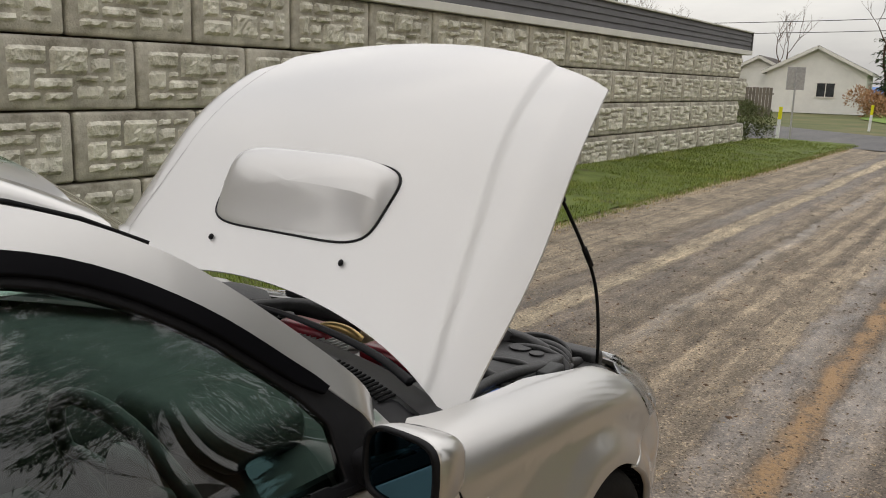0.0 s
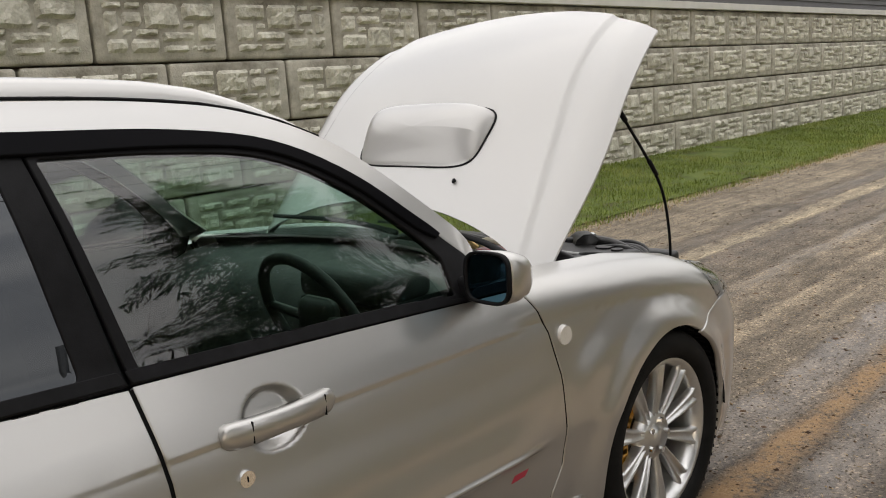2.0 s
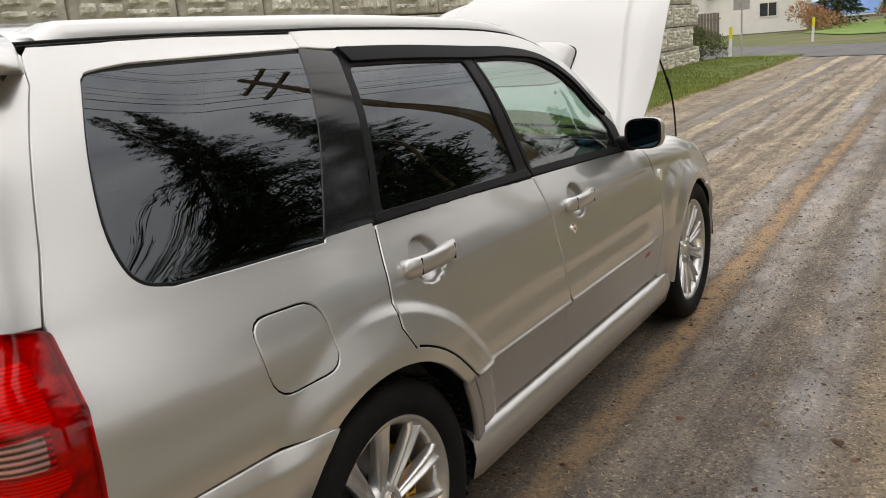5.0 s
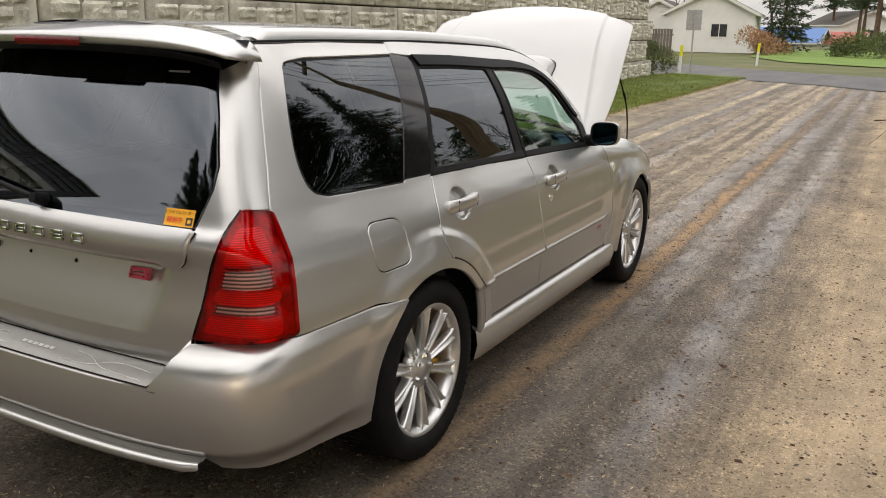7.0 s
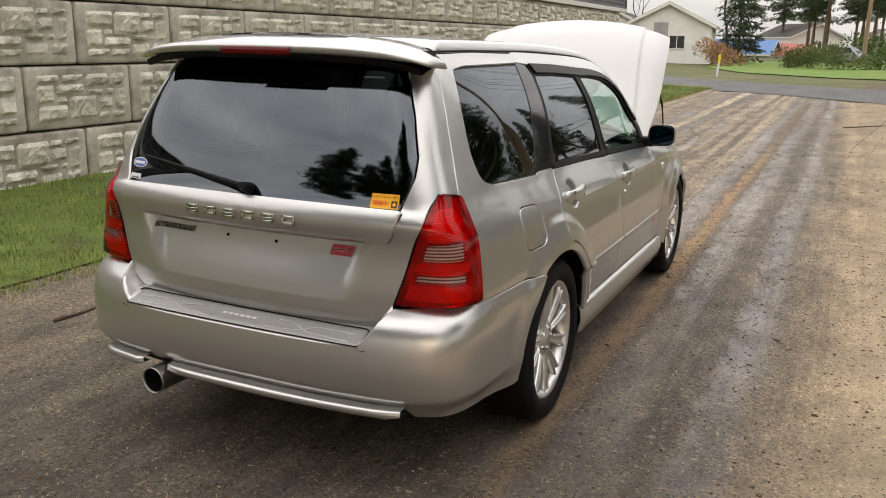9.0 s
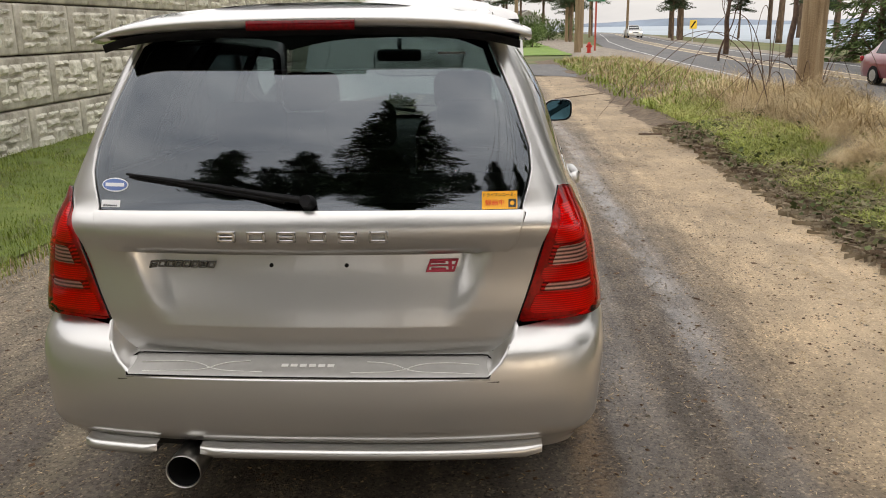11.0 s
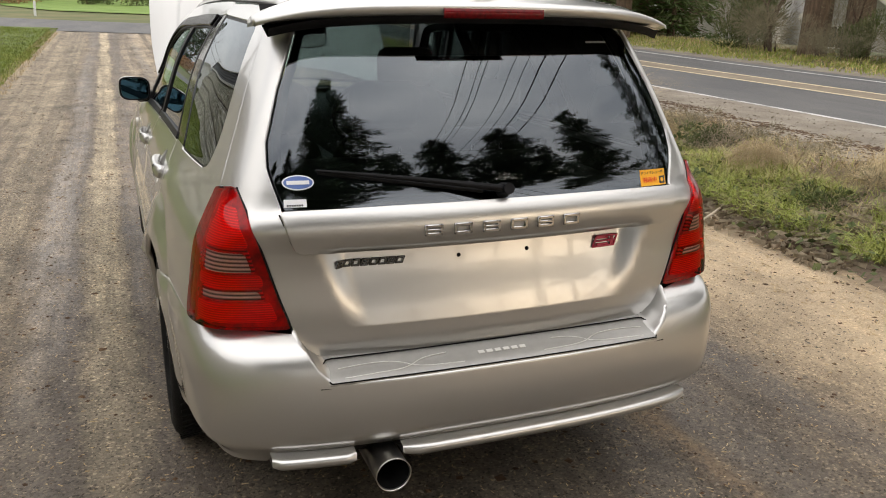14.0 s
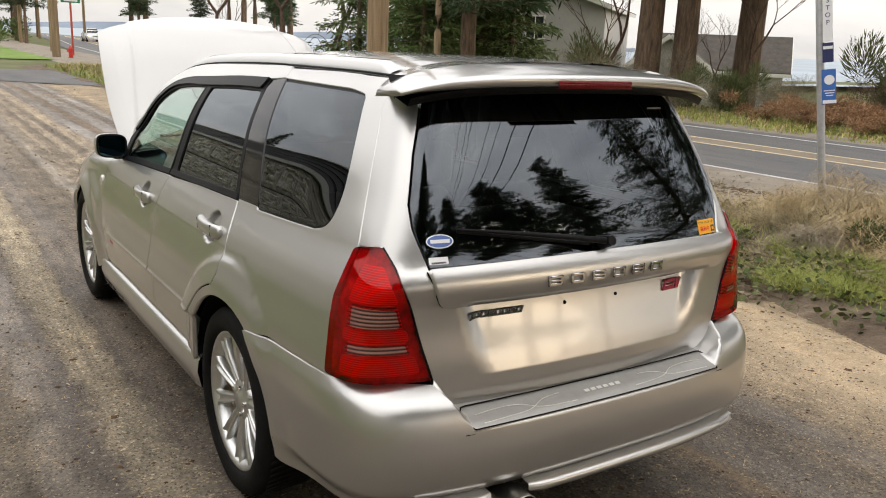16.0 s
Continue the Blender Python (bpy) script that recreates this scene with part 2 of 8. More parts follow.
M_WATER = material("sea_water", (0.27, 0.32, 0.36), 0.5, spec=0.2, vary=0.15, scale=0.02)
M_PEBBLE = ramped("pebbles", [(.3, (.085, .07, .054)), (.55, (.25, .21, .16)), (.75, (.52, .465, .385))], 30.0, rand=.5)
M_GRIT = ramped("dull_grit", [(.3, (.045, .036, .027)), (.55, (.14, .112, .082)), (.78, (.46, .41, .34))], 30.0, rand=.5)
M_NEEDLES = ramped("dry_needles", [(.3, (.22, .14, .07)), (.5, (.40, .29, .16)), (.75, (.66, .54, .37))], 20.0, rand=.35)
M_LITTER = ramped("leaf_litter", [(.3, (.045, .025, .015)), (.5, (.10, .058, .032)), (.75, (.19, .115, .06))], 20.0, rand=.5)

M_BROWNSTEM = ramped("brown_stem", [(.3, (.085, .058, .038)), (.5, (.17, .12, .08)), (.7, (.28, .205, .14))], 6.0, rand=.4)
M_STEM = ramped("dead_stem", [(.3, (.12, .095, .065)), (.5, (.24, .195, .135)), (.7, (.40, .34, .25))], 6.0, rand=.4)


def lane_material():
    """Packed dirt and gravel with tyre tracks along y: dry sand to one side, wet dark ruts, a rusty strip of needles."""
    m = bpy.data.materials.new("packed_dirt_lane")
    m.use_nodes = True
    n, l = m.node_tree.nodes, m.node_tree.links
    p = n["Principled BSDF"]
    tc = n.new("ShaderNodeTexCoord")
    def noise(scale, detail, stretch, rough=.6):
        mp = n.new("ShaderNodeMapping")
        mp.inputs["Scale"].default_value = stretch
        l.new(tc.outputs["Object"], mp.inputs["Vector"])
        t = n.new("ShaderNodeTexNoise")
        t.inputs["Scale"].default_value, t.inputs["Detail"].default_value, t.inputs["Roughness"].default_value = scale, detail, rough
        l.new(mp.outputs["Vector"], t.inputs["Vector"])
        return t.outputs["Fac"]
    def math_(op, a, b, clamp=False):
        q = n.new("ShaderNodeMath")
        q.operation, q.use_clamp = op, clamp
        for i, v in enumerate((a, b)):
            if isinstance(v, (int, float)):
                q.inputs[i].default_value = v
            else:
                l.new(v, q.inputs[i])
        return q.outputs["Value"]
    def ramp(fac, stops):
        r = n.new("ShaderNodeValToRGB")
        el = r.color_ramp.elements
        while len(el) < len(stops):
            el.new(.5)
        for e, (pos, c) in zip(el, stops):
            e.position, e.color = pos, (*c, 1) if len(c) == 3 else c
        l.new(fac, r.inputs["Fac"])
        return r.outputs["Color"]
    def mix(fac, a, b):
        q = n.new("ShaderNodeMixRGB")
        if isinstance(fac, float):
            q.inputs["Fac"].default_value = fac
        else:
            l.new(fac, q.inputs["Fac"])
        l.new(a, q.inputs["Color1"])
        l.new(b, q.inputs["Color2"])
        return q.outputs["Color"]
    sx = n.new("ShaderNodeSeparateXYZ")
    l.new(tc.outputs["Object"], sx.inputs["Vector"])
    X, Y = sx.outputs["X"], sx.outputs["Y"]
    def along(stops):
        """A value that changes along the lane, from y = -6 to y = 12."""
        return ramp(math_("DIVIDE", math_("ADD", Y, 6.0), 18.0), [((y + 6.0) / 18.0, (v, v, v)) for y, v in stops])
    def centred(v, k):
        return math_("MULTIPLY", math_("SUBTRACT", v, .5), k)
    wob = noise(.7, 3, (1, .35, 1))
    rag = noise(7.0, 5, (1, .45, 1), .65)
    x = math_("ADD", X, math_("ADD", centred(wob, .26), centred(rag, .22)))
    xs = math_("ADD", X, math_("ADD", centred(wob, .9), centred(rag, .30)))
    def b(v):
        return (v + 3.0) / 6.5
    def across(pos, bands):
        return ramp(math_("DIVIDE", math_("ADD", pos, 3.0), 6.5), [(b(v), c) for v, c in bands])
    T, P, D, W, S = (.258, .214, .162), (.315, .268, .20), (.158, .131, .102), (.138, .114, .092), (.475, .368, .246)
    def times(a, c, k=1.0):
        q = n.new("ShaderNodeMixRGB")
        q.blend_type = "MULTIPLY"
        if isinstance(k, float):
            q.inputs["Fac"].default_value = k
        else:
            l.new(k, q.inputs["Fac"])
        l.new(a, q.inputs["Color1"])
        l.new(c, q.inputs["Color2"])
        return q.outputs["Color"]
    # tyre tracks, from the grass to the sand: bare tan gravel between dark trodden mud
    tracks = across(x, [(-2.9, (.20, .18, .13)), (-2.5, (.235, .197, .148)), (-1.66, (.215, .182, .140)), (-1.58, (.235, .20, .152)), (-1.46, D), (-1.18, W), (-1.13, P), (-.97, P),
                        (-.91, W), (-.72, W), (-.62, (.205, .173, .136)), (-.54, (.205, .173, .136)), (-.47, D), (-.30, (.22, .18, .135)), (-.24, T), (-.12, T), (-.07, D), (.02, D), (.07, T), (.15, T), (.20, D), (.28, D), (.33, T),
                        (.47, T), (.54, W), (.98, W), (1.55, W), (1.75, D), (1.95, (.27, .21, .145))])
    # towards the rear the tracks give way to one darker tone
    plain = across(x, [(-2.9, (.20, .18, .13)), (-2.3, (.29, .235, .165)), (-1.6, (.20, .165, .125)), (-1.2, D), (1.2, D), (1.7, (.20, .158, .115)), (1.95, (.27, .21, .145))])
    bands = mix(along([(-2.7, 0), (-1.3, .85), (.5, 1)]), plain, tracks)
    sc = n.new("ShaderNodeRGB")
    sc.outputs[0].default_value = (*S, 1)
    sandy = across(xs, [(1.55, (0, 0, 0)), (2.30, (1, 1, 1))])
    edge = across(math_("ADD", X, math_("ADD", centred(wob, .7), centred(rag, .5))), [(2.80, (1, 1, 1)), (3.05, (.58, .55, .51))])
    bands = mix(sandy, bands, times(sc.outputs[0], along([(.5, 1), (3.5, .84), (8, .72)])))
    bands = times(bands, edge)
    firm = math_("SUBTRACT", 1.0, math_("MULTIPLY", sandy, .65))
    # tone along y: darker near the car, paler ahead
    # unseen ground beyond y -4.3 is brightened to lift the tailgate's reflection
    lane_tone = along([(-5.8, 1.35), (-4.3, .82), (-2.9, .74), (-1.2, .88), (0, 1.10), (3, 1.36), (8, 1.42)])
    bands = times(bands, lane_tone, math_("SUBTRACT", 1.0, sandy))
    fine = noise(46, 8, (1, 1, 1), .70)
    bands = times(bands, ramp(fine, [(.28, (.52, .51, .50)), (.48, (.92, .92, .92)), (.56, (1.05, 1.05, 1.04)), (.72, (1.45, 1.42, 1.36))]), firm)
    big = noise(.55, 6, (1, .5, 1))
    bands = times(bands, ramp(noise(1.6, 7, (1, .7, 1), .62), [(.32, (.68, .675, .67)), (.5, (.99, .985, .98)), (.68, (1.28, 1.25, 1.20))]))
    bands = times(bands, ramp(noise(6.5, 6, (1.3, .55, 1), .6), [(.34, (.72, .715, .71)), (.5, (1, 1, 1)), (.66, (1.22, 1.20, 1.16))]), firm)
    # faint long streaks drawn out by wheels
    streak = noise(1.5, 8, (2.6, .05, 1), .74)
    bands = times(bands, ramp(streak, [(.45, (1.14, 1.12, 1.08)), (.55, (.68, .675, .68))]), math_("MULTIPLY", firm, along([(-1.5, .35), (1, .75)])))
    # crumbs and pebbles
    vor = n.new("ShaderNodeTexVoronoi")
    vor.inputs["Scale"].default_value = 120.0
    l.new(tc.outputs["Object"], vor.inputs["Vector"])
    vs = n.new("ShaderNodeSeparateColor")
    l.new(vor.outputs["Color"], vs.inputs["Color"])
    peb = ramp(vs.outputs["Red"], [(.0, (.76, .75, .74)), (.55, (.97, .97, .97)), (.90, (1.12, 1.11, 1.08)), (.96, (1.8, 1.76, 1.66))])
    peb = times(peb, ramp(vs.outputs["Green"], [(.0, (.38, .37, .36)), (.09, (.58, .57, .56)), (.13, (1, 1, 1))]))
    bands = times(bands, peb, firm)
    # rusty needles in a ragged line along one track
    dist = math_("ABSOLUTE", math_("SUBTRACT", math_("ADD", X, math_("ADD", centred(wob, .16), centred(rag, .16))), .86), 0)
    near = math_("SUBTRACT", 1.3, math_("DIVIDE", dist, .068), True)
    lumps = math_("MULTIPLY", math_("SUBTRACT", math_("ADD", math_("MULTIPLY", fine, .5), math_("MULTIPLY", rag, .5)), .40), 8.0, True)
    need = math_("MULTIPLY", math_("MULTIPLY", near, lumps, True), along([(-2.2, .25), (.2, .6), (1.2, 1), (7, .9), (10, .25)]), True)
    oc = n.new("ShaderNodeRGB")
    oc.outputs[0].default_value = (.385, .24, .122, 1)
    col = mix(need, bands, oc.outputs[0])
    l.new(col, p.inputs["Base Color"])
    # standing damp shines in the wheel tracks
    k = lambda v: (v, v, v)
    shine = across(x, [(-1.46, k(0)), (-1.36, k(.62)), (-1.22, k(.5)), (-1.14, k(0)), (-.95, k(0)), (-.88, k(.45)), (-.74, k(.40)), (-.66, k(0)), (-.44, k(0)), (-.38, k(.7)), (-.30, k(.7)), (-.24, k(0)),
                       (.50, k(0)), (.57, k(.85)), (.72, k(.75)), (.78, k(.05)), (.93, k(.05)), (.99, k(.85)), (1.13, k(.85)), (1.22, k(.12)), (1.36, k(.15)), (1.43, k(1)), (1.53, k(1)), (1.62, k(.12)), (1.75, k(0))])
    patch = math_("MULTIPLY", math_("SUBTRACT", math_("ADD", math_("MULTIPLY", big, .55), math_("MULTIPLY", rag, .45)), .34), 4.6, True)
    wetness = math_("MULTIPLY", math_("MULTIPLY", shine, patch), along([(-3.0, .12), (-1.6, .55), (0, 1)]), True)
    wetness = math_("MULTIPLY", wetness, math_("SUBTRACT", 1.35, math_("MULTIPLY", fine, .7)), True)
    l.new(math_("SUBTRACT", .90, math_("MULTIPLY", wetness, .5)), p.inputs["Roughness"])
    # a film of water lies over the mud
    l.new(math_("MULTIPLY", wetness, math_("MULTIPLY", math_("SUBTRACT", fine, .36), 3.0, True), True), p.inputs["Coat Weight"])
    p.inputs["Coat Roughness"].default_value = .2
    p.inputs["Coat IOR"].default_value = 1.42
    bp = n.new("ShaderNodeBump")
    bp.inputs["Distance"].default_value = .02
    l.new(math_("SUBTRACT", .72, math_("MULTIPLY", wetness, .66)), bp.inputs["Strength"])
    f2 = noise(70, 10, (1, 1, 1), .75)
    l.new(math_("ADD", f2, math_("MULTIPLY", fine, .8)), bp.inputs["Height"])
    l.new(bp.outputs["Normal"], p.inputs["Normal"])
    return m


M_LANE = lane_material()

# ---- mesh helpers ----
from mathutils import geometry


def mesh_of(name, verts, faces, smooth=True, normals=None):
    me = bpy.data.meshes.new(name)
    me.from_pydata([tuple(map(float, v)) for v in verts], [], [tuple(map(int, q)) for q in faces])
    me.polygons.foreach_set("use_smooth", [smooth] * len(me.polygons))
    if normals is not None:
        me.normals_split_custom_set_from_vertices([tuple(map(float, q)) for q in normals])
    me.update()
    return me


def part(name, data, mat, parent=None, label="", at=None):
    """One mesh object, from mesh data or a bmesh, under its thing or part."""
    if isinstance(data, bmesh.types.BMesh):
        me = bpy.data.meshes.new(name)
        data.to_mesh(me)
        data.free()
        data = me
    ob = new(name, data)
    if mat is not None:
        if not data.materials:
            data.materials.append(mat)
    if at is not None:
        ob.matrix_basis = at
    if parent is not None:
        ob.parent = parent
    if label:
        ob["label"] = label
    return ob


def thing(name, label, category, m=None, group="", kind=""):
    ob = new(name)
    if m is not None:
        ob.matrix_basis = m
    return tagged(ob, label, category, group, kind)


def box_bm(bm, c, s, bevel=0.0, segs=2, rot=None):
    """A bevelled block in bm: centre, full sizes, optional turn."""
    m = Matrix.Translation(c) @ (rot.to_4x4() if rot is not None else Matrix()) @ Matrix.Diagonal((*s, 1))
    r = bmesh.ops.create_cube(bm, size=1.0, matrix=m)
    if bevel:
        vs = set(r["verts"])
        es = [e for e in bm.edges if e.verts[0] in vs and e.verts[1] in vs]
        bmesh.ops.bevel(bm, geom=es, offset=bevel, segments=segs, affect="EDGES", profile=0.5)
    return bm


def box(c, s, bevel=0.0, segs=2, rot=None):
    return box_bm(bmesh.new(), c, s, bevel, segs, rot)


def smooth_bm(bm, angle=40):
    for fc in bm.faces:
        fc.smooth = True
    for e in bm.edges:
        if len(e.link_faces) == 2 and e.calc_face_angle(0) > radians(angle):
            e.smooth = False
    return bm


def cyl_bm(bm, a, b, r1, r2=None, segs=16, caps=True):
    a, b = Vector(a), Vector(b)
    r2 = r1 if r2 is None else r2
    q = (b - a).to_track_quat("Z", "Y").to_matrix().to_4x4()
    bmesh.ops.create_cone(bm, cap_ends=caps, segments=segs, radius1=r1, radius2=r2, depth=(b - a).length, matrix=Matrix.Translation((a + b) / 2) @ q)
    return bm


def tube(pts, r, segs=8, taper=None, smooth=3, cap=True):
    """A round tube along a polyline, smoothed; r or a list of radii."""
    P = [Vector(p) for p in pts]
    rad = list(r) if hasattr(r, "__len__") else [r] * len(P)
    for _ in range(smooth if len(P) > 2 else 0):
        Q, S = [P[0]], [rad[0]]
        for i in range(len(P) - 1):
            Q += [P[i].lerp(P[i + 1], 0.25), P[i].lerp(P[i + 1], 0.75)]
            S += [rad[i] * 0.75 + rad[i + 1] * 0.25, rad[i] * 0.25 + rad[i + 1] * 0.75]
        P, rad = Q + [P[-1]], S + [rad[-1]]
    verts, faces = [], []
    up = Vector((0, 0, 1))
    for i, p in enumerate(P):
        d = (P[min(i + 1, len(P) - 1)] - P[max(i - 1, 0)]).normalized()
        a = d.cross(up)
        if a.length < 1e-3:
            a = d.cross(Vector((1, 0, 0)))
        a.normalize()
        b = d.cross(a)
        for k in range(segs):
            t = 2 * math.pi * k / segs
            verts.append(p + (a * math.cos(t) + b * math.sin(t)) * rad[i])
    for i in range(len(P) - 1):
        for k in range(segs):
            k2 = (k + 1) % segs
            faces.append((i * segs + k, i * segs + k2, (i + 1) * segs + k2, (i + 1) * segs + k))
    if cap:
        faces.append(tuple(range(segs))[::-1])
        faces.append(tuple((len(P) - 1) * segs + k for k in range(segs)))
    return verts, faces


def tube_mesh(name, pts, r, segs=8, smooth=3):
    v, q = tube(pts, r, segs, smooth=smooth)
    return mesh_of(name, v, q)


def loft(name, rows, close=False, smooth=True, cap=False):
    """A skin over rows of equally many points."""
    n = len(rows[0])
    verts = [p for row in rows for p in row]
    faces = []
    for i in range(len(rows) - 1):
        for k in range(n if close else n - 1):
            k2 = (k + 1) % n
            faces.append((i * n + k, i * n + k2, (i + 1) * n + k2, (i + 1) * n + k))
    if cap:
        faces.append(tuple(range(n))[::-1])
        faces.append(tuple((len(rows) - 1) * n + k for k in range(n)))
    return mesh_of(name, verts, faces, smooth)


def sstep(a, b, x):
    t = np.clip((x - a) / (b - a), 0, 1)
    return t * t * (3 - 2 * t)


def pchip(xs, ys):
    """A smooth monotone curve through the nodes."""
    xs, ys = np.array(xs, float), np.array(ys, float)
    h, d = np.diff(xs), np.diff(ys) / np.diff(xs)
    m = np.zeros(len(xs))
    m[0], m[-1] = d[0], d[-1]
    for i in range(1, len(xs) - 1):
        if d[i - 1] * d[i] > 0:
            w1, w2 = 2 * h[i] + h[i - 1], h[i] + 2 * h[i - 1]
            m[i] = (w1 + w2) / (w1 / d[i - 1] + w2 / d[i])

    def ev(x):
        x = np.clip(np.asarray(x, float), xs[0], xs[-1])
        i = np.clip(np.searchsorted(xs, x) - 1, 0, len(xs) - 2)
        t = (x - xs[i]) / h[i]
        return (ys[i] * (1 + 2 * t) * (1 - t) ** 2 + h[i] * m[i] * t * (1 - t) ** 2 + ys[i + 1] * t * t * (3 - 2 * t) + h[i] * m[i + 1] * t * t * (t - 1))
    return ev


def rounded(poly, r):
    """A polygon with its corners cut round; r: one radius, or one for each corner."""
    P = [np.array(p, float) for p in poly]
    R = list(r) if hasattr(r, "__len__") else [r] * len(P)
    out = []
    for i, p in enumerate(P):
        a, b = P[i - 1], P[(i + 1) % len(P)]
        la, lb = np.linalg.norm(a - p), np.linalg.norm(b - p)
        q = min(R[i], la * 0.45, lb * 0.45)
        if q < 1e-4:
            out.append(p)
            continue
        s, e = p + (a - p) / la * q, p + (b - p) / lb * q
        for t in np.linspace(0, 1, 6):
            out.append(s * (1 - t) ** 2 + 2 * p * t * (1 - t) + e * t * t)
    return out


def dense(poly, step):
    P = [np.array(p, float) for p in poly]
    out = []
    for i, p in enumerate(P):
        q = P[(i + 1) % len(P)]
        k = max(1, int(np.ceil(np.linalg.norm(q - p) / step)))
        out += [p + (q - p) * j / k for j in range(k)]
    res = [out[0]]
    for p in out[1:]:
        if np.linalg.norm(p - res[-1]) > 1e-4:
            res.append(p)
    return res


def inside(pts, poly):
    x, y = pts[:, 0], pts[:, 1]
    r = np.zeros(len(pts), bool)
    for i in range(len(poly)):
        (x1, y1), (x2, y2) = poly[i - 1], poly[i]
        c = ((y1 > y) != (y2 > y)) & (x < (x2 - x1) * (y - y1) / (y2 - y1 + 1e-12) + x1)
        r ^= c
    return r


def fill(outer, holes=(), step=0.035, fine=(), rows=()):
    """Triangles over a polygon with holes: points, triangles, and the closed edge loops."""
    loops = [dense(outer, step)] + [dense(h, step) for h in holes]
    pts, edges, ids = [], [], []
    for lp in loops:
        k = len(pts)
        pts += lp
        edges += [(k + i, k + (i + 1) % len(lp)) for i in range(len(lp))]
        ids.append(list(range(k, k + len(lp))))
    B = np.array(pts)
    lo, hi = B.min(0), B.max(0)
    gx, gy = np.meshgrid(np.arange(lo[0] + step * 0.31, hi[0], step), np.arange(lo[1] + step * 0.27, hi[1], step))
    G = np.stack([gx.ravel(), gy.ravel()], 1)
    for cx, cy, rad, st, *hole in fine:
        if hole:
            r0 = hole[0]
            d = np.hypot(G[:, 0] - cx, G[:, 1] - cy)
            G = G[(d > rad) | (d < r0)]
            H = []
            for k, r in enumerate(np.arange(r0, rad, st)):
                t = np.arange(0, 2 * math.pi, st * 1.6 / r) + (k % 2) * st * .8 / r
                H.append(np.stack([cx + r * np.cos(t), cy + r * np.sin(t)], 1))
            G = np.concatenate([G] + H)
            continue
        G = G[np.hypot(G[:, 0] - cx, G[:, 1] - cy) > rad]
        fx, fy = np.meshgrid(np.arange(cx - rad, cx + rad, st), np.arange(cy - rad, cy + rad, st))
        H = np.stack([fx.ravel(), fy.ravel()], 1)
        G = np.concatenate([G, H[np.hypot(H[:, 0] - cx, H[:, 1] - cy) < rad - st * .5]])
    if len(rows):
        keep = np.ones(len(G), bool)
        for z in rows:
            keep &= np.abs(G[:, 1] - z) > .0045
        xs = np.arange(lo[0] + step * .2, hi[0], step * .8)
        G = np.concatenate([G[keep]] + [np.stack([xs, np.full(len(xs), z)], 1) for z in rows])
    ok = inside(G, loops[0])
    for h in loops[1:]:
        ok &= ~inside(G, h)
    G = G[ok]
    if len(G):
        far = np.ones(len(G), bool)
        for i in range(0, len(G), 500):
            far[i:i + 500] = (((G[i:i + 500, None] - B[None]) ** 2).sum(2)).min(1) > (0.55 * (step if not fine else min(step, min(f[3] for f in fine)))) ** 2
        G = G[far]
    allp = [Vector(p) for p in pts] + [Vector(p) for p in G]
    res = geometry.delaunay_2d_cdt(allp, edges, [], 0, 1e-6)
    V = np.array([tuple(v) for v in res[0]])
    tri = [tuple(t) for t in res[2]]
    cen = np.array([V[list(t)].mean(0) for t in tri])
    ok = inside(cen, loops[0])
    for h in loops[1:]:
        ok &= ~inside(cen, h)
    tri = [t for t, k in zip(tri, ok) if k]
    return V, tri

# ---- ground ----
rng = np.random.default_rng(7)


def vnoise(x, y, s):
    """Smooth value noise over the plane."""
    x, y = np.asarray(x) * s, np.asarray(y) * s
    xi, yi = np.floor(x).astype(int), np.floor(y).astype(int)
    fx, fy = x - xi, y - yi
    fx, fy = fx * fx * (3 - 2 * fx), fy * fy * (3 - 2 * fy)
    def h(a, b):
        v = np.sin(a * 127.1 + b * 311.7) * 43758.5453
        return v - np.floor(v)
    return (h(xi, yi) * (1 - fx) + h(xi + 1, yi) * fx) * (1 - fy) + (h(xi, yi + 1) * (1 - fx) + h(xi + 1, yi + 1) * fx) * fy


def road_x(y):
    """Sideways drift of the main road far ahead."""
    return np.interp(y, [-400, -40, -10, 4, 12, 20, 30, 50, 75, 105, 150, 220, 320], [1.2, 1.2, .8, .05, -.35, -.4, 0, 1.2, 3.4, 7.0, 12.0, 9, -20])


def ground_z(x, y):
    """The height of the trodden ground."""
    x, y = np.asarray(x, float), np.asarray(y, float)
    bank = .16 * sstep(3.3, 4.6, x) * (1 - sstep(5.2, 6.6, x)) * (1 - sstep(26, 34, y))
    swale = .10 * sstep(-3.2, -4.9, x) * (x > -12) * (1 - sstep(22, 30, y))
    dip = -.9 * sstep(20, 30, x - .6 * road_x(y)) * sstep(34, 50, y)
    shore = -1.4 * sstep(21.5, 25, x) * (1 - sstep(34, 38, y))
    return bank + swale + dip + shore


def sheet(name, xs, ys, dz, mat, label, cat, zfun=None):
    X, Y = np.meshgrid(xs, ys)
    Z = (zfun or ground_z)(X, Y) + dz
    V = np.stack([X.ravel(), Y.ravel(), Z.ravel()], 1)
    nx = len(xs)
    i = np.arange(len(xs) - 1)
    F = []
    for j in range(len(ys) - 1):
        a = j * nx + i
        F += list(zip(a, a + 1, a + nx + 1, a + nx))
    return tagged(part(name, mesh_of(name, V, F), mat), label, cat, kind="structure")


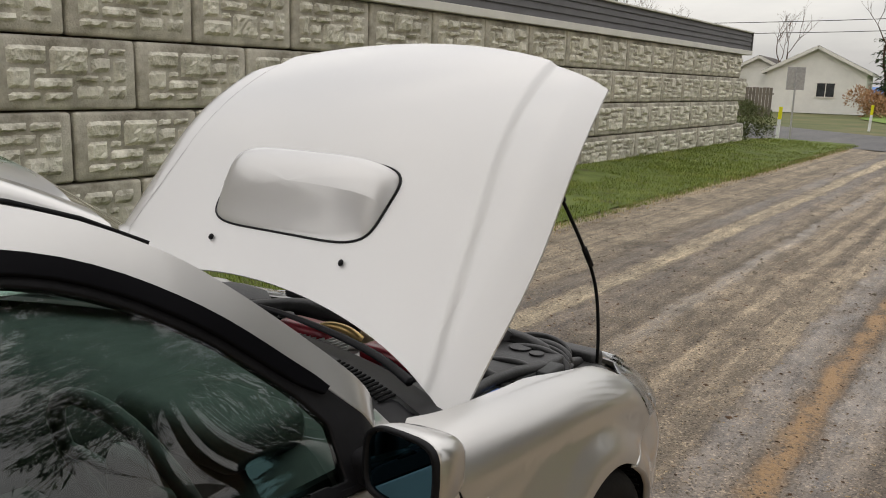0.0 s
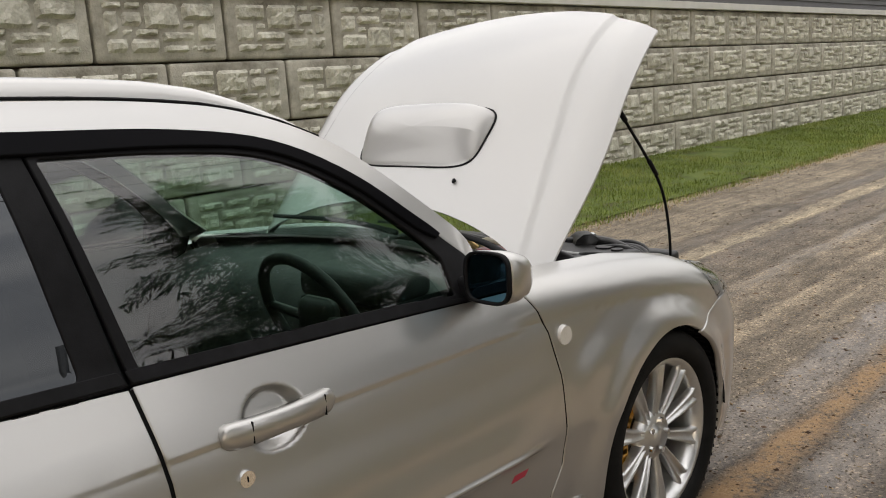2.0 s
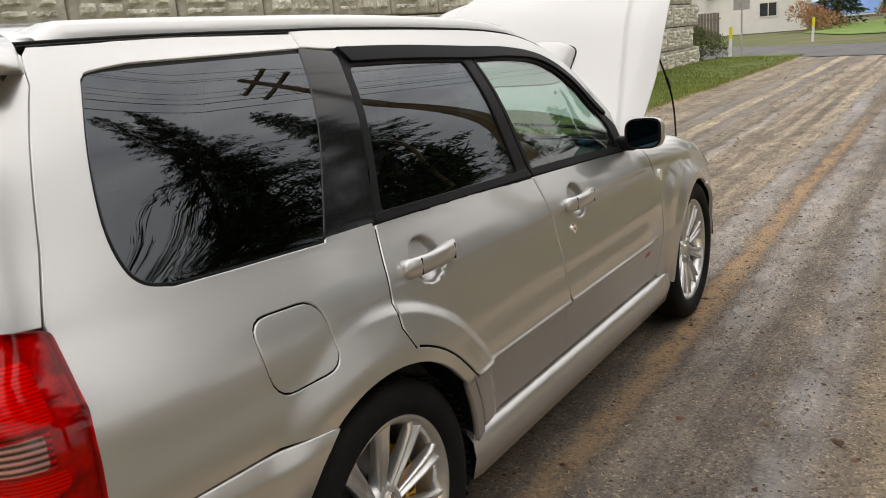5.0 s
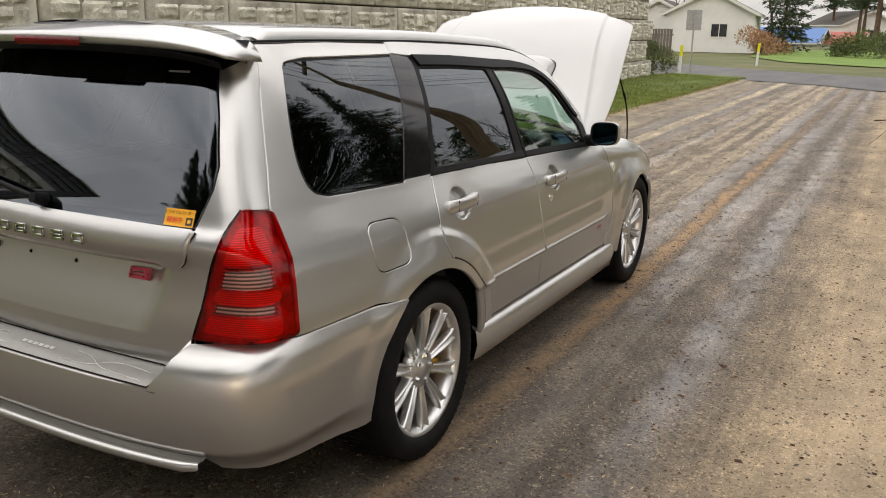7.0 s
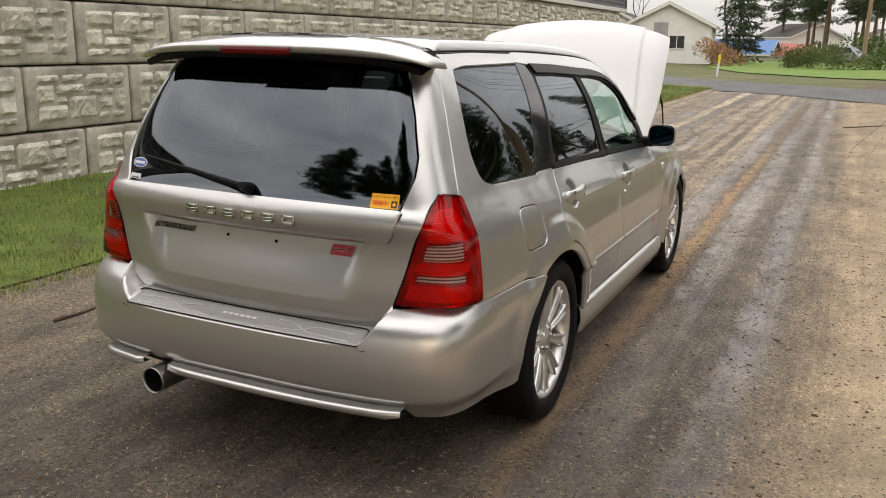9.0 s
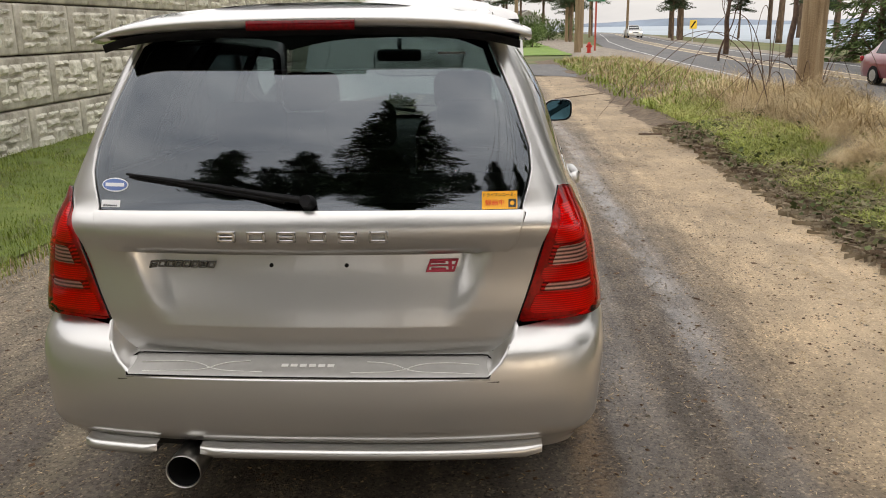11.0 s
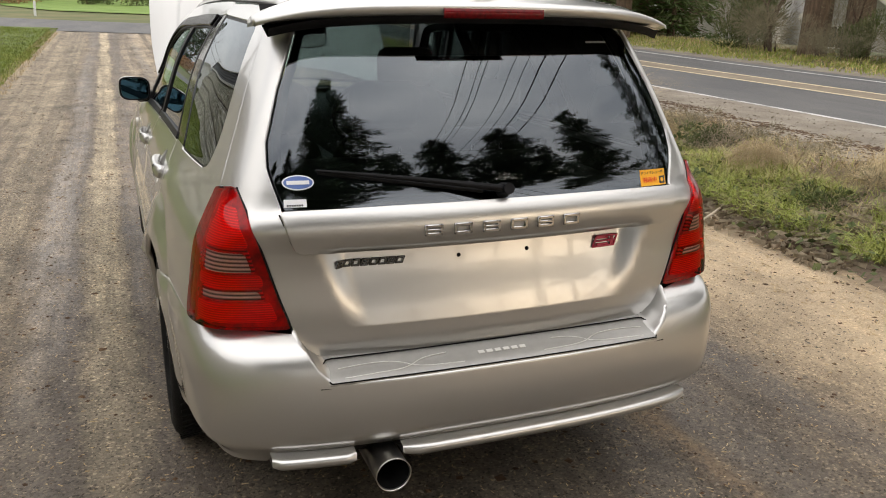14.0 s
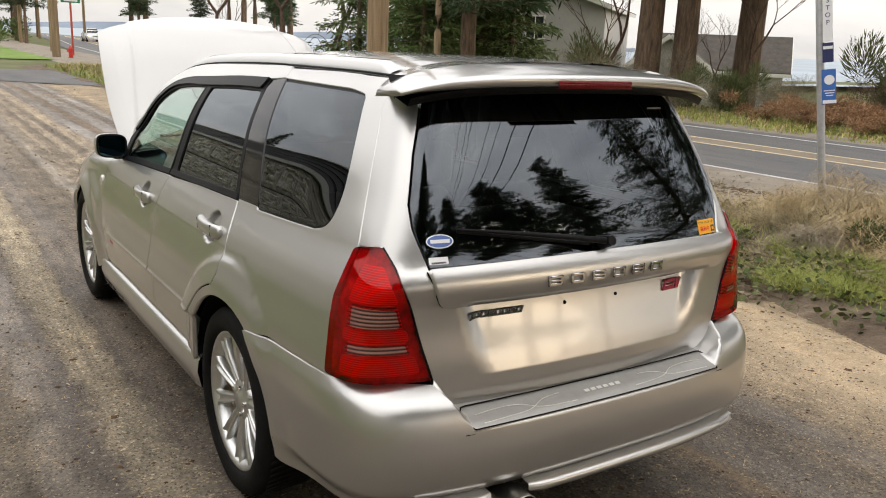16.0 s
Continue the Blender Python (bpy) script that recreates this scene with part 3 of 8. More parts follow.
gx = np.concatenate([[-900, -300, -120, -60, -30, -15, -9], np.arange(-7, 8, .5), [9, 12, 15, 18, 20, 21.5, 22.5, 24, 25, 28, 32, 45, 60, 90]])
gy = np.concatenate([[-400, -120, -60, -30], np.arange(-16, 36, 1.0), [40, 50, 65, 90, 130, 200, 320, 600, 1200]])
sheet("ground", gx, gy, -.035, M_FIELD, "rough grassy ground reaching to the coast", "ground")
tagged(part("water", mesh_of("water", [(16, 36, -.5), (3000, 36, -.5), (3000, 4000, -.5), (-60, 4000, -.5), (-60, 900, -.5)], [(0, 1, 2, 3, 4)]), M_WATER), "pale grey sea beyond the road", "water", kind="structure")


def lane_z(x, y):
    z = ground_z(x, y)
    rut = .010 * np.sin(x * 5.2 + 1.1 + .6 * vnoise(x, y, .25)) * sstep(1.0, 1.3, np.abs(x)) + .006 * (vnoise(x, y, 1.3) - .5) + .007 * (vnoise(x, y, 6.) - .5) + .004 * (vnoise(x, y, 17.) - .5)
    under = np.exp(-((np.abs(x) - .745) / .2) ** 4)
    return z + rut * (1 - .9 * under) - .004


lx = np.concatenate([np.arange(-2.75, 3.45, .055)])
ly = np.concatenate([np.arange(-9, 8, .06), np.arange(8, 16, .15), np.arange(16, 27.5, .5)])
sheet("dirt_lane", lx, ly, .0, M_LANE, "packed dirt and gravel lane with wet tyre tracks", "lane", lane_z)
sheet("dirt_lane_far", np.arange(-2.75, 3.45, .31), np.arange(-40, -8.95, 1.0), .0, M_LANE, "packed dirt lane running on behind", "lane", lane_z)
# grass strip soil and verge soil
sheet("grass_verge", np.arange(-5.05, -2.5, .15), np.arange(-20, 27, .4), .006, M_SOIL, "soil of the green grass strip below the wall", "grass", lambda x, y: ground_z(x, y) + .02 * vnoise(x, y, 2.))
def verge_z(x, y):
    """The verge's soil: it dives under the lane along a ragged edge."""
    edge = 3.0 + .42 * (vnoise(x * 0 + 5, y, .55) - .5) + .30 * (vnoise(x * 0 + 9, y, 1.7) - .5) + .10 * (vnoise(x, y, 6.) - .5)
    return ground_z(x, y) + .035 * vnoise(x, y, 1.1) + .022 * vnoise(x, y, 4.) + .003 * (vnoise(x, y, 11.) - .5) - .07 * (1 - sstep(-.18, .30, x - edge)) + .02


sheet("verge", np.arange(2.4, 6.55, .06), np.concatenate([np.arange(-30, -6, .5), np.arange(-6, 14, .07), np.arange(14, 34, .4)]), 0, M_EARTH, "dark leaf-strewn earth verge beside the road", "verge", verge_z)


def strip(name, x0, x1, y0, y1, z, mat, label, cat, step=4.0, kind="structure"):
    ys = np.arange(y0, y1 + .01, step)
    rows = [[(x0 + road_x(y), y, z), ((x0 + x1) / 2 + road_x(y), y, z + .0), (x1 + road_x(y), y, z)] for y in ys]
    me = loft(name, rows)
    me.flip_normals()
    return tagged(part(name, me, mat), label, cat, kind=kind)


strip("road", 6.6, 13.6, -80, 316, .02, M_ASPHALT, "worn two-lane asphalt road along the coast", "road")
sheet("road_shoulder", np.arange(4.5, 8.0, .12), np.concatenate([np.arange(-60, -6, 2.), np.arange(-6, 16, .12), np.arange(16, 100, 1.5)]), 0, M_SHOULDER, "pale bare gravel shoulder of the road", "shoulder", lambda x, y: ground_z(x, y) * (y < 40) + .010 + .055 * sstep(4.60, 5.05, x + .6 * (vnoise(x, y, .9) - .5)) * (1 - sstep(7.55, 7.85, x - road_x(y))) - .06 * (1 - sstep(4.55, 4.85, x)) + .015 * (vnoise(x, y, 3.) - .5) * (x < 7.1))
strip("road_shoulder_far", 13.5, 14.9, -80, 120, .008, M_SHOULDER, "narrow far gravel shoulder", "shoulder")
strip("road_line", 7.82, 7.92, -80, 316, .026, M_WHITELINE, "worn white edge line", "road marking")
strip("road_line", 12.94, 13.07, -80, 316, .026, M_WHITELINE, "white edge line along the far side", "road marking")
strip("road_line", 10.28, 10.39, -80, 316, .026, M_YELLOW, "yellow centre line", "road marking")
strip("road_line", 11.06, 11.17, -80, 316, .026, M_YELLOW, "yellow centre line", "road marking")
strip("road_centre", 10.39, 11.06, -80, 316, .0235, M_CENTRE, "tan worn strip between the yellow lines", "road marking")
# side street joining the lane to the road
st = []
for t in np.linspace(0, 1, 20):
    c = Vector((8.0, 24.0, 0)).lerp(Vector((-34, 58, 0)), t) + Vector((0, -4.2 * math.sin(math.pi * min(1, t * 1.6)), 0))
    st.append(c)
rows = []
for i, c in enumerate(st):
    d = (st[min(i + 1, 19)] - st[max(i - 1, 0)]).normalized()
    nrm = Vector((-d.y, d.x, 0))
    w = 3.2 + 3.0 * max(0, 1 - i / 3.0)
    rows.append([c + nrm * w + Vector((0, 0, .012)), c + Vector((0, 0, .02)), c - nrm * w + Vector((0, 0, .012))])
tagged(part("side_street", loft("side_street", rows), M_ASPHALT), "grey asphalt side street crossing at the lane's end", "street", kind="structure")

rows = [[(x0 + (x1 - x0) * q, y, .012) for q in np.linspace(0, 1, 7)] for y, x0, x1 in ((40, 1.2, 5.9), (44, -3.5, 6.6), (52, -6.5, 7.4), (60, -7.5, 7.8), (70, -7, 7.6), (79, -4, 6.8))]
lawn = loft("lawn", rows)
lawn.flip_normals()
tagged(part("lawn", lawn, M_LAWN), "bright mown lawn beyond the side street", "lawn", kind="structure")

# ---- retaining wall ----
WALL_X, WALL_END, BW, BH = -5.0, 23.3, 1.28, .61
LAYOUT = [(0, .62, .33, 1), (.33, .45, .66, 1), (.66, .83, .82, 1), (.82, .83, 1, 1), (.66, .5, .86, .83), (.86, .33, 1, .83), (0, .2, .2, .62), (.2, .45, .33, .62), (.2, .2, .53, .45), (.53, .33, .75, .5), (.75, .33, .86, .5), (0, 0, .27, .2), (.27, 0, .53, .2), (.53, 0, .80, .33), (.80, 0, 1, .33)]


def block_meshes(variant):
    """The cast body of a wall block and its split-stone face; local x out of the wall, y along, z up."""
    r = np.random.default_rng(40 + variant)
    w, h = BW - .026, BH - .020
    bm = bmesh.new()
    box_bm(bm, (-.20, 0, h / 2), (.40, w, h), .034, 3)
    smooth_bm(bm, 50)
    V, F = [], []
    mw, mh = w - .17, h - .13
    for (a, b, c, d) in LAYOUT:
        if variant & 1:
            a, c = 1 - c, 1 - a
        if variant & 2:
            b, d = 1 - d, 1 - b
        y0, y1 = -mw / 2 + a * mw + .008, -mw / 2 + c * mw - .008
        z0, z1 = .065 + b * mh + .008, .065 + d * mh - .008
        ny, nz = max(4, int((y1 - y0) / .035)), max(3, int((z1 - z0) / .035))
        k = len(V)
        base = .018 + .030 * r.random()
        slope = (r.random(2) - .5) * .05
        for j in range(nz + 1):
            for i in range(ny + 1):
                fy, fz = i / ny, j / nz
                rim = min(fy, 1 - fy, fz, 1 - fz) < 1e-6
                x = -.010 if rim else base + slope[0] * (fy - .5) + slope[1] * (fz - .5) + (r.random() - .5) * .022
                jy, jz = (0, 0) if rim else ((r.random(2) - .5) * .014)
                V.append((x, y0 + (y1 - y0) * fy + jy, z0 + (z1 - z0) * fz + jz))
        for j in range(nz):
            for i in range(ny):
                p = k + j * (ny + 1) + i
                F.append((p, p + 1, p + ny + 2, p + ny + 1))
    return bm, mesh_of("stone_face", V, F, False)


WALL = thing("wall_west", "grey retaining wall of cast concrete ashlar blocks", "wall", kind="structure")
core = part("wall_core", box((WALL_X - .62, (WALL_END - 22) / 2, 1.20), (.80, WALL_END + 22 - .06, 2.40)), M_EARTH, WALL)
variants = []
for v in range(4):
    bm, face = block_meshes(v)
    me = bpy.data.meshes.new("block")
    bm.to_mesh(me)
    bm.free()
    me.materials.append(M_BLOCK)
    face.materials.append(M_STONEFACE)
    variants.append((me, face))
pick = np.random.default_rng(3)
for row in range(4):
    z = row * .608 - .01
    setback = -.012 * row
    start = (2.28 if row % 2 == 1 else 1.64) - BW * 14 + BW / 2
    for k in range(34):
        yc = start + k * BW
        if yc + BW / 2 > WALL_END + .3:
            break
        v = int(pick.integers(0, 4)) if pick.random() < .45 else (row % 2)
        b = part("block", variants[v][0], None, WALL, at=pose(WALL_X + setback + (pick.random() - .5) * .012, yc, z, 0, 0, (pick.random() - .5) * .5))
        part("stone_face", variants[v][1], None, b)
# white flashing board and grey lap siding on top
FEN = thing("parapet", "grey lap-sided parapet with white flashing on the wall", "parapet", kind="structure")
ylen, ymid = WALL_END + 22.1, (WALL_END - 22) / 2 + .05
bm = box((WALL_X - .19, ymid, 2.475), (.46, ylen, .115), .006, 1)
part("flashing_board", bm, M_WHITETRIM, FEN, "white flashing board")
for i in range(4):
    z = 2.535 + i * .115
    rows = [[(WALL_X + .005, y, z), (WALL_X + .012, y, z + .004), (WALL_X - .012, y, z + .118), (WALL_X - .05, y, z + .118), (WALL_X - .05, y, z)] for y in (-22, 0, WALL_END + .02)]
    part("siding_board", loft("siding_board", rows, close=True, smooth=False, cap=True), M_DARKSIDING, FEN)
part("cap_rail", box((WALL_X - .17, ymid, 3.012), (.44, ylen + .06, .035), .005, 1), M_WHITETRIM, FEN, "pale cap rail")
part("parapet_core", box((WALL_X - .23, ymid - .05, 2.76), (.36, ylen - .12, .46)), M_DARKSIDING, FEN)
part("corner_board", box((WALL_X - .19, WALL_END + .075, 2.76), (.44, .05, .47), .005, 1), M_DARKSIDING, FEN)

# ---- blades, litter and stones ----
def blades(name, n, area, hgt, width, mat, label, cat, seed, lean=.5, zf=ground_z, dens=None, patch=None):
    """Many bent grass blades in one object."""
    r = np.random.default_rng(seed)
    x = r.uniform(area[0], area[1], n)
    y = area[2] + (area[3] - area[2]) * r.random(n) ** (1.0 if dens is None else dens)
    ok = vnoise(x + seed, y, .9) + .5 * vnoise(x, y + seed, 3.1) > .35
    if patch is not None:
        ok &= vnoise(x + patch, y - patch, 1.5) + .35 * vnoise(x, y + patch, 4.5) > .66
    x, y = x[ok], y[ok]
    n = len(x)
    h = hgt * (.45 + .9 * r.random(n)) * (.6 + .8 * vnoise(x, y, 1.3))
    a, ln = r.uniform(0, 6.283, n), lean * (.3 + r.random(n))
    w = width * (.6 + .8 * r.random(n))
    z = zf(x, y)
    dx, dy = np.cos(a), np.sin(a)
    px, py = -dy, dx
    V = np.empty((n, 5, 3))
    for j, (s, ww) in enumerate(((0, 1), (0, -1), (.55, .8), (.55, -.8), (1, 0))):
        out = ln * h * s * s
        V[:, j, 0] = x + dx * out + px * w * ww / 2
        V[:, j, 1] = y + dy * out + py * w * ww / 2
        V[:, j, 2] = z + h * (s - .25 * ln * s * s)
    b = np.arange(n) * 5
    F = [q for k in b for q in ((k, k + 1, k + 3, k + 2), (k + 2, k + 3, k + 4))]
    return tagged(part(name, mesh_of(name, V.reshape(-1, 3), F, False), mat), label, cat, kind="stuff")


blades("grass", 80000, (-4.98, -2.45, -8, 16), .062, .006, M_GRASS, "short green grass below the wall", "grass", 1)
blades("grass", 22000, (-5.0, -2.4, 14, 26), .055, .011, M_GRASS, "green grass at the wall's end", "grass", 2)
blades("grass_edge", 5000, (-2.62, -2.30, -6, 24), .045, .006, M_STRAW, "thin dry grass at the lane's edge", "grass", 3)
blades("grass", 7000, (3.2, 4.8, -7, 12), .07, .005, M_VERGE, "short thin grass of the verge", "grass", 4, lean=1.5, zf=verge_z)
blades("grass", 38000, (3.18, 4.05, -4.5, 5.5), .115, .0052, M_VERGE, "bright green arching grass on the verge", "grass", 7, lean=1.9, zf=verge_z)
blades("grass", 14000, (3.3, 4.2, 5, 12), .11, .008, M_VERGE, "bright green grass further along the verge", "grass", 13, lean=1.6, zf=verge_z)
blades("dry_grass", 16000, (3.7, 5.1, -7, 12), .15, .0045, M_STRAW, "flattened tawny dead grass on the verge", "grass", 12, lean=2.3, zf=verge_z, patch=8.0)
blades("dry_grass", 9000, (3.35, 5.0, -7, 14), .11, .0045, M_STRAW, "bleached dry grass along the verge", "grass", 5, lean=1.9, zf=verge_z)
blades("dry_grass", 5000, (4.3, 5.9, 5.6, 11.0), .50, .007, M_STRAW, "tall dead grass round the pole", "grass", 6, lean=2.3, zf=verge_z)
blades("grass", 9000, (3.1, 6.0, 10, 32), .20, .02, M_GRASS, "verge grass further off", "grass", 8, lean=.8)
blades("dry_grass", 6000, (3.4, 6.4, 10, 32), .25, .02, M_STRAW, "dry verge grass further off", "grass", 9, lean=.9)
blades("grass", 22000, (13.9, 18.5, -4, 30), .085, .02, M_VERGE, "grass bank across the road", "grass", 10, lean=.7)
blades("dry_grass", 9000, (14.2, 19.5, -4, 30), .10, .02, M_STRAW, "dry grass across the road", "grass", 11, lean=.8)


def scatter(name, n, area, size, mat, label, cat, seed, flat=.6, zf=lane_z, power=1.0):
    """Small stones or bits, each a squashed octahedron turned at random."""
    r = np.random.default_rng(seed)
    x, y = r.uniform(area[0], area[1], n), r.uniform(area[2], area[3], n)
    s = size * (.35 + 1.3 * r.random(n) ** 2.2)
    z = zf(x, y)
    a = r.uniform(0, 6.283, n)
    base = np.array([(1, 0, 0), (0, 1, 0), (-1, 0, 0), (0, -1, 0), (0, 0, 1), (0, 0, -.6)], float)
    V = np.empty((n, 6, 3))
    el = .5 + r.random(n)
    for j, (bx, by, bz) in enumerate(base):
        jx = bx * (.7 + .6 * r.random(n))
        jy = by * (.7 + .6 * r.random(n)) * el
        V[:, j, 0] = x + s * (jx * np.cos(a) - jy * np.sin(a))
        V[:, j, 1] = y + s * (jx * np.sin(a) + jy * np.cos(a))
        V[:, j, 2] = z + s * flat * bz + s * flat * .25
    F = []
    tri = ((0, 1, 4), (1, 2, 4), (2, 3, 4), (3, 0, 4), (1, 0, 5), (2, 1, 5), (3, 2, 5), (0, 3, 5))
    for k in np.arange(n) * 6:
        F += [(k + p, k + q, k + t) for p, q, t in tri]
    return tagged(part(name, mesh_of(name, V.reshape(-1, 3), F, False), mat), label, cat, kind="stuff")


scatter("gravel", 15000, (-2.5, 3.1, -5.5, 7), .0062, M_PEBBLE, "small loose stones on the lane", "gravel", 21)
scatter("grit", 42000, (-2.3, 2.3, -4.6, 3.2), .0034, M_GRIT, "fine grit pressed into the lane", "gravel", 27)
scatter("bark_bits", 5000, (-2.3, 2.9, -4.8, 7.0), .0075, M_LITTER, "dark crumbs of bark and soil on the lane", "litter", 28, flat=.45)
scatter("gravel", 1500, (-2.5, 3.1, 6, 20), .014, M_PEBBLE, "loose stones further along the lane", "gravel", 22)
scatter("leaf_litter", 12000, (2.9, 6.0, -4, 14), .011, M_BROWNSTEM, "brown leaf litter and bark on the verge", "litter", 23, flat=.3, zf=verge_z)
scatter("leaf_litter", 9000, (4.7, 6.5, -4, 13), .022, M_LITTER, "brown bark and leaf litter along the shoulder", "litter", 29, flat=.3, zf=lambda x, y: ground_z(x, y) + .065)
scatter("leaf_litter", 900, (-2.3, 3.0, -5, 9), .014, M_LITTER, "scattered dead leaves on the lane", "litter", 24, flat=.25)
scatter("gravel", 2500, (5.9, 7.3, -3, 16), .014, M_PEBBLE, "gravel of the road shoulder", "gravel", 25, zf=lambda x, y: ground_z(x, y) + .066)


def straws(name, n, area, length, mat, label, seed, zf=None, wide=1.0, lift=.004):
    """Thin dry needles lying flat on the ground."""
    r = np.random.default_rng(seed)
    x, y = r.uniform(area[0], area[1], n), r.uniform(area[2], area[3], n)
    ok = vnoise(x + seed, y, 1.1) + .6 * vnoise(x, y, 4.) > .55
    x, y = x[ok], y[ok]
    n = len(x)
    a, L = r.uniform(0, 3.1416, n), length * (.4 + 1.1 * r.random(n) ** 2)
    dx, dy, w = np.cos(a) * L / 2, np.sin(a) * L / 2, wide * (.0011 + .0010 * r.random(n))
    z = (zf or lane_z)(x, y) + .0035
    V = np.empty((n, 4, 3))
    for j, (s, t) in enumerate(((-1, -1), (1, -1), (1, 1), (-1, 1))):
        V[:, j, 0] = x + dx * s - np.sin(a) * w * t
        V[:, j, 1] = y + dy * s + np.cos(a) * w * t
        V[:, j, 2] = z + lift * r.random(n)
    return tagged(part(name, mesh_of(name, V.reshape(-1, 3), [(k, k + 1, k + 2, k + 3) for k in np.arange(n) * 4], False), mat), label, "litter", kind="stuff")


straws("dry_needles", 17000, (-2.4, 3.1, -5.0, 5.0), .0165, M_NEEDLES, "pale dry needles and straw strewn over the lane", 31)
straws("dry_needles", 9000, (2.3, 4.2, -4.0, 8.0), .055, M_NEEDLES, "longer dry straw along the verge's edge", 32)
straws("dry_stems", 3200, (2.9, 3.6, -4.0, 8.0), .13, M_BROWNSTEM, "brown dead stems matted along the verge's edge", 33, verge_z, 1.2, .05)
straws("dry_stems", 5000, (2.8, 3.9, -4.0, 8.0), .14, M_STEM, "grey-brown dead stems lying on the verge", 34, verge_z, 1.6, .06)

# ---- trees and shrubs ----
def leaf_cloud(P, D, size, seed, droop=.2, ratio=.35):
    """Leaf shapes at points P pointing along D."""
    r = np.random.default_rng(seed)
    n = len(P)
    D = D + (r.random((n, 3)) - .5) * .9
    D[:, 2] -= droop
    D /= np.linalg.norm(D, axis=1)[:, None]
    S = np.cross(D, r.normal(size=(n, 3)))
    S /= np.linalg.norm(S, axis=1)[:, None] + 1e-9
    L = size * (.5 + r.random(n))[:, None]
    V = np.empty((n, 4, 3))
    V[:, 0] = P
    V[:, 1] = P + D * L * .5 + S * L * ratio * .5
    V[:, 2] = P + D * L
    V[:, 3] = P + D * L * .5 - S * L * ratio * .5
    return V.reshape(-1, 3), [(k, k + 1, k + 2, k + 3) for k in np.arange(n) * 4]


def conifer_meshes(h, base, spread, trunk, leaf, per, levels, seed, gaps=.25, topw=.06):
    """A ragged fir: tapered trunk, drooping limbs, sprays of needles along every limb."""
    r = np.random.default_rng(seed)
    tv, tf = tube([(0, 0, -.3), (.05 * h / 10, 0, h * .35), (-.03 * h / 10, .04 * h / 10, h * .7), (0, 0, h)], [trunk, trunk * .72, trunk * .35, .02], 9, smooth=2)
    P, D = [], []
    for i in range(levels):
        f = (i + r.random()) / levels
        z = base + (h - base) * f
        env = spread * ((1 - f) ** .75 * (.65 + .5 * r.random()) + topw)
        if r.random() < gaps * .5:
            env *= .45
        for k in range(int(3 + 2 * r.random())):
            a = r.uniform(0, 6.283)
            L = env * (.55 + .6 * r.random())
            rise = .12 - .32 * r.random() + .25 * f
            b = [Vector((0, 0, z)), Vector((math.cos(a) * L * .55, math.sin(a) * L * .55, z + rise * L * .4)), Vector((math.cos(a) * L, math.sin(a) * L, z + rise * L - .08 * L))]
            v, q = tube(b, [max(.012, trunk * .16 * (1 - f)), .012 + trunk * .05 * (1 - f), .006], 4, smooth=1, cap=False)
            o = len(tv)
            tv += v
            tf += [tuple(j + o for j in p) for p in q]
            m = max(6, int(1.6 * per * L / spread))
            t = r.random(m) ** .7
            c = np.array([b[1].lerp(b[2], (x - .5) * 2) if x > .5 else b[0].lerp(b[1], x * 2) for x in t])
            wid = .24 * L * (1.1 - t)[:, None] + .05
            c = c + r.normal(size=(m, 3)) * wid * np.array([1, 1, .35])
            P.append(c)
            side = np.stack([np.cos(a + r.normal(size=m) * .8), np.sin(a + r.normal(size=m) * .8), -.15 + .2 * r.normal(size=m)], 1)
            D.append(side)
    lv, lf = leaf_cloud(np.concatenate(P), np.concatenate(D), leaf, seed + 1, .2, .2)
    return mesh_of("trunk", tv, tf), mesh_of("crown", lv, lf, False)


def plant(name, meshes, mats, label, cat, m, group=""):
    ob = thing(name, label, cat, m, group)
    for nm, me, mt in zip(("trunk", "crown"), meshes, mats):
        if me is not None:
            part(nm, me, mt, ob)
    return ob


FIR_A = conifer_meshes(30, 7, 4.2, .45, .42, 95, 130, 11)
FIR_B = conifer_meshes(22, 7.5, 3.3, .33, .36, 80, 95, 12, gaps=.3)
FIR_E = conifer_meshes(22, 3, 3.6, .33, .40, 60, 80, 12, gaps=.4)
FIR_C = conifer_meshes(16, 5.2, 2.5, .25, .34, 60, 80, 13)
CEDAR = conifer_meshes(9, .3, 2.6, .2, .34, 46, 60, 14, gaps=.1, topw=.12)
fm = (M_BARK, M_NEEDLE)
# tall firs behind the car and over the road
def far_fir(kind, x, y, s, a, wide=1.0, label="tall dark fir tree behind the lane, reflected in the glass or screening the sun", group="firs behind the lane"):
    plant("fir_tree", kind, fm, label, "tree", pose(x, y, float(ground_z(x, y)), 0, 0, a) @ Matrix.Diagonal((s * wide, s * wide, s, 1)), group)


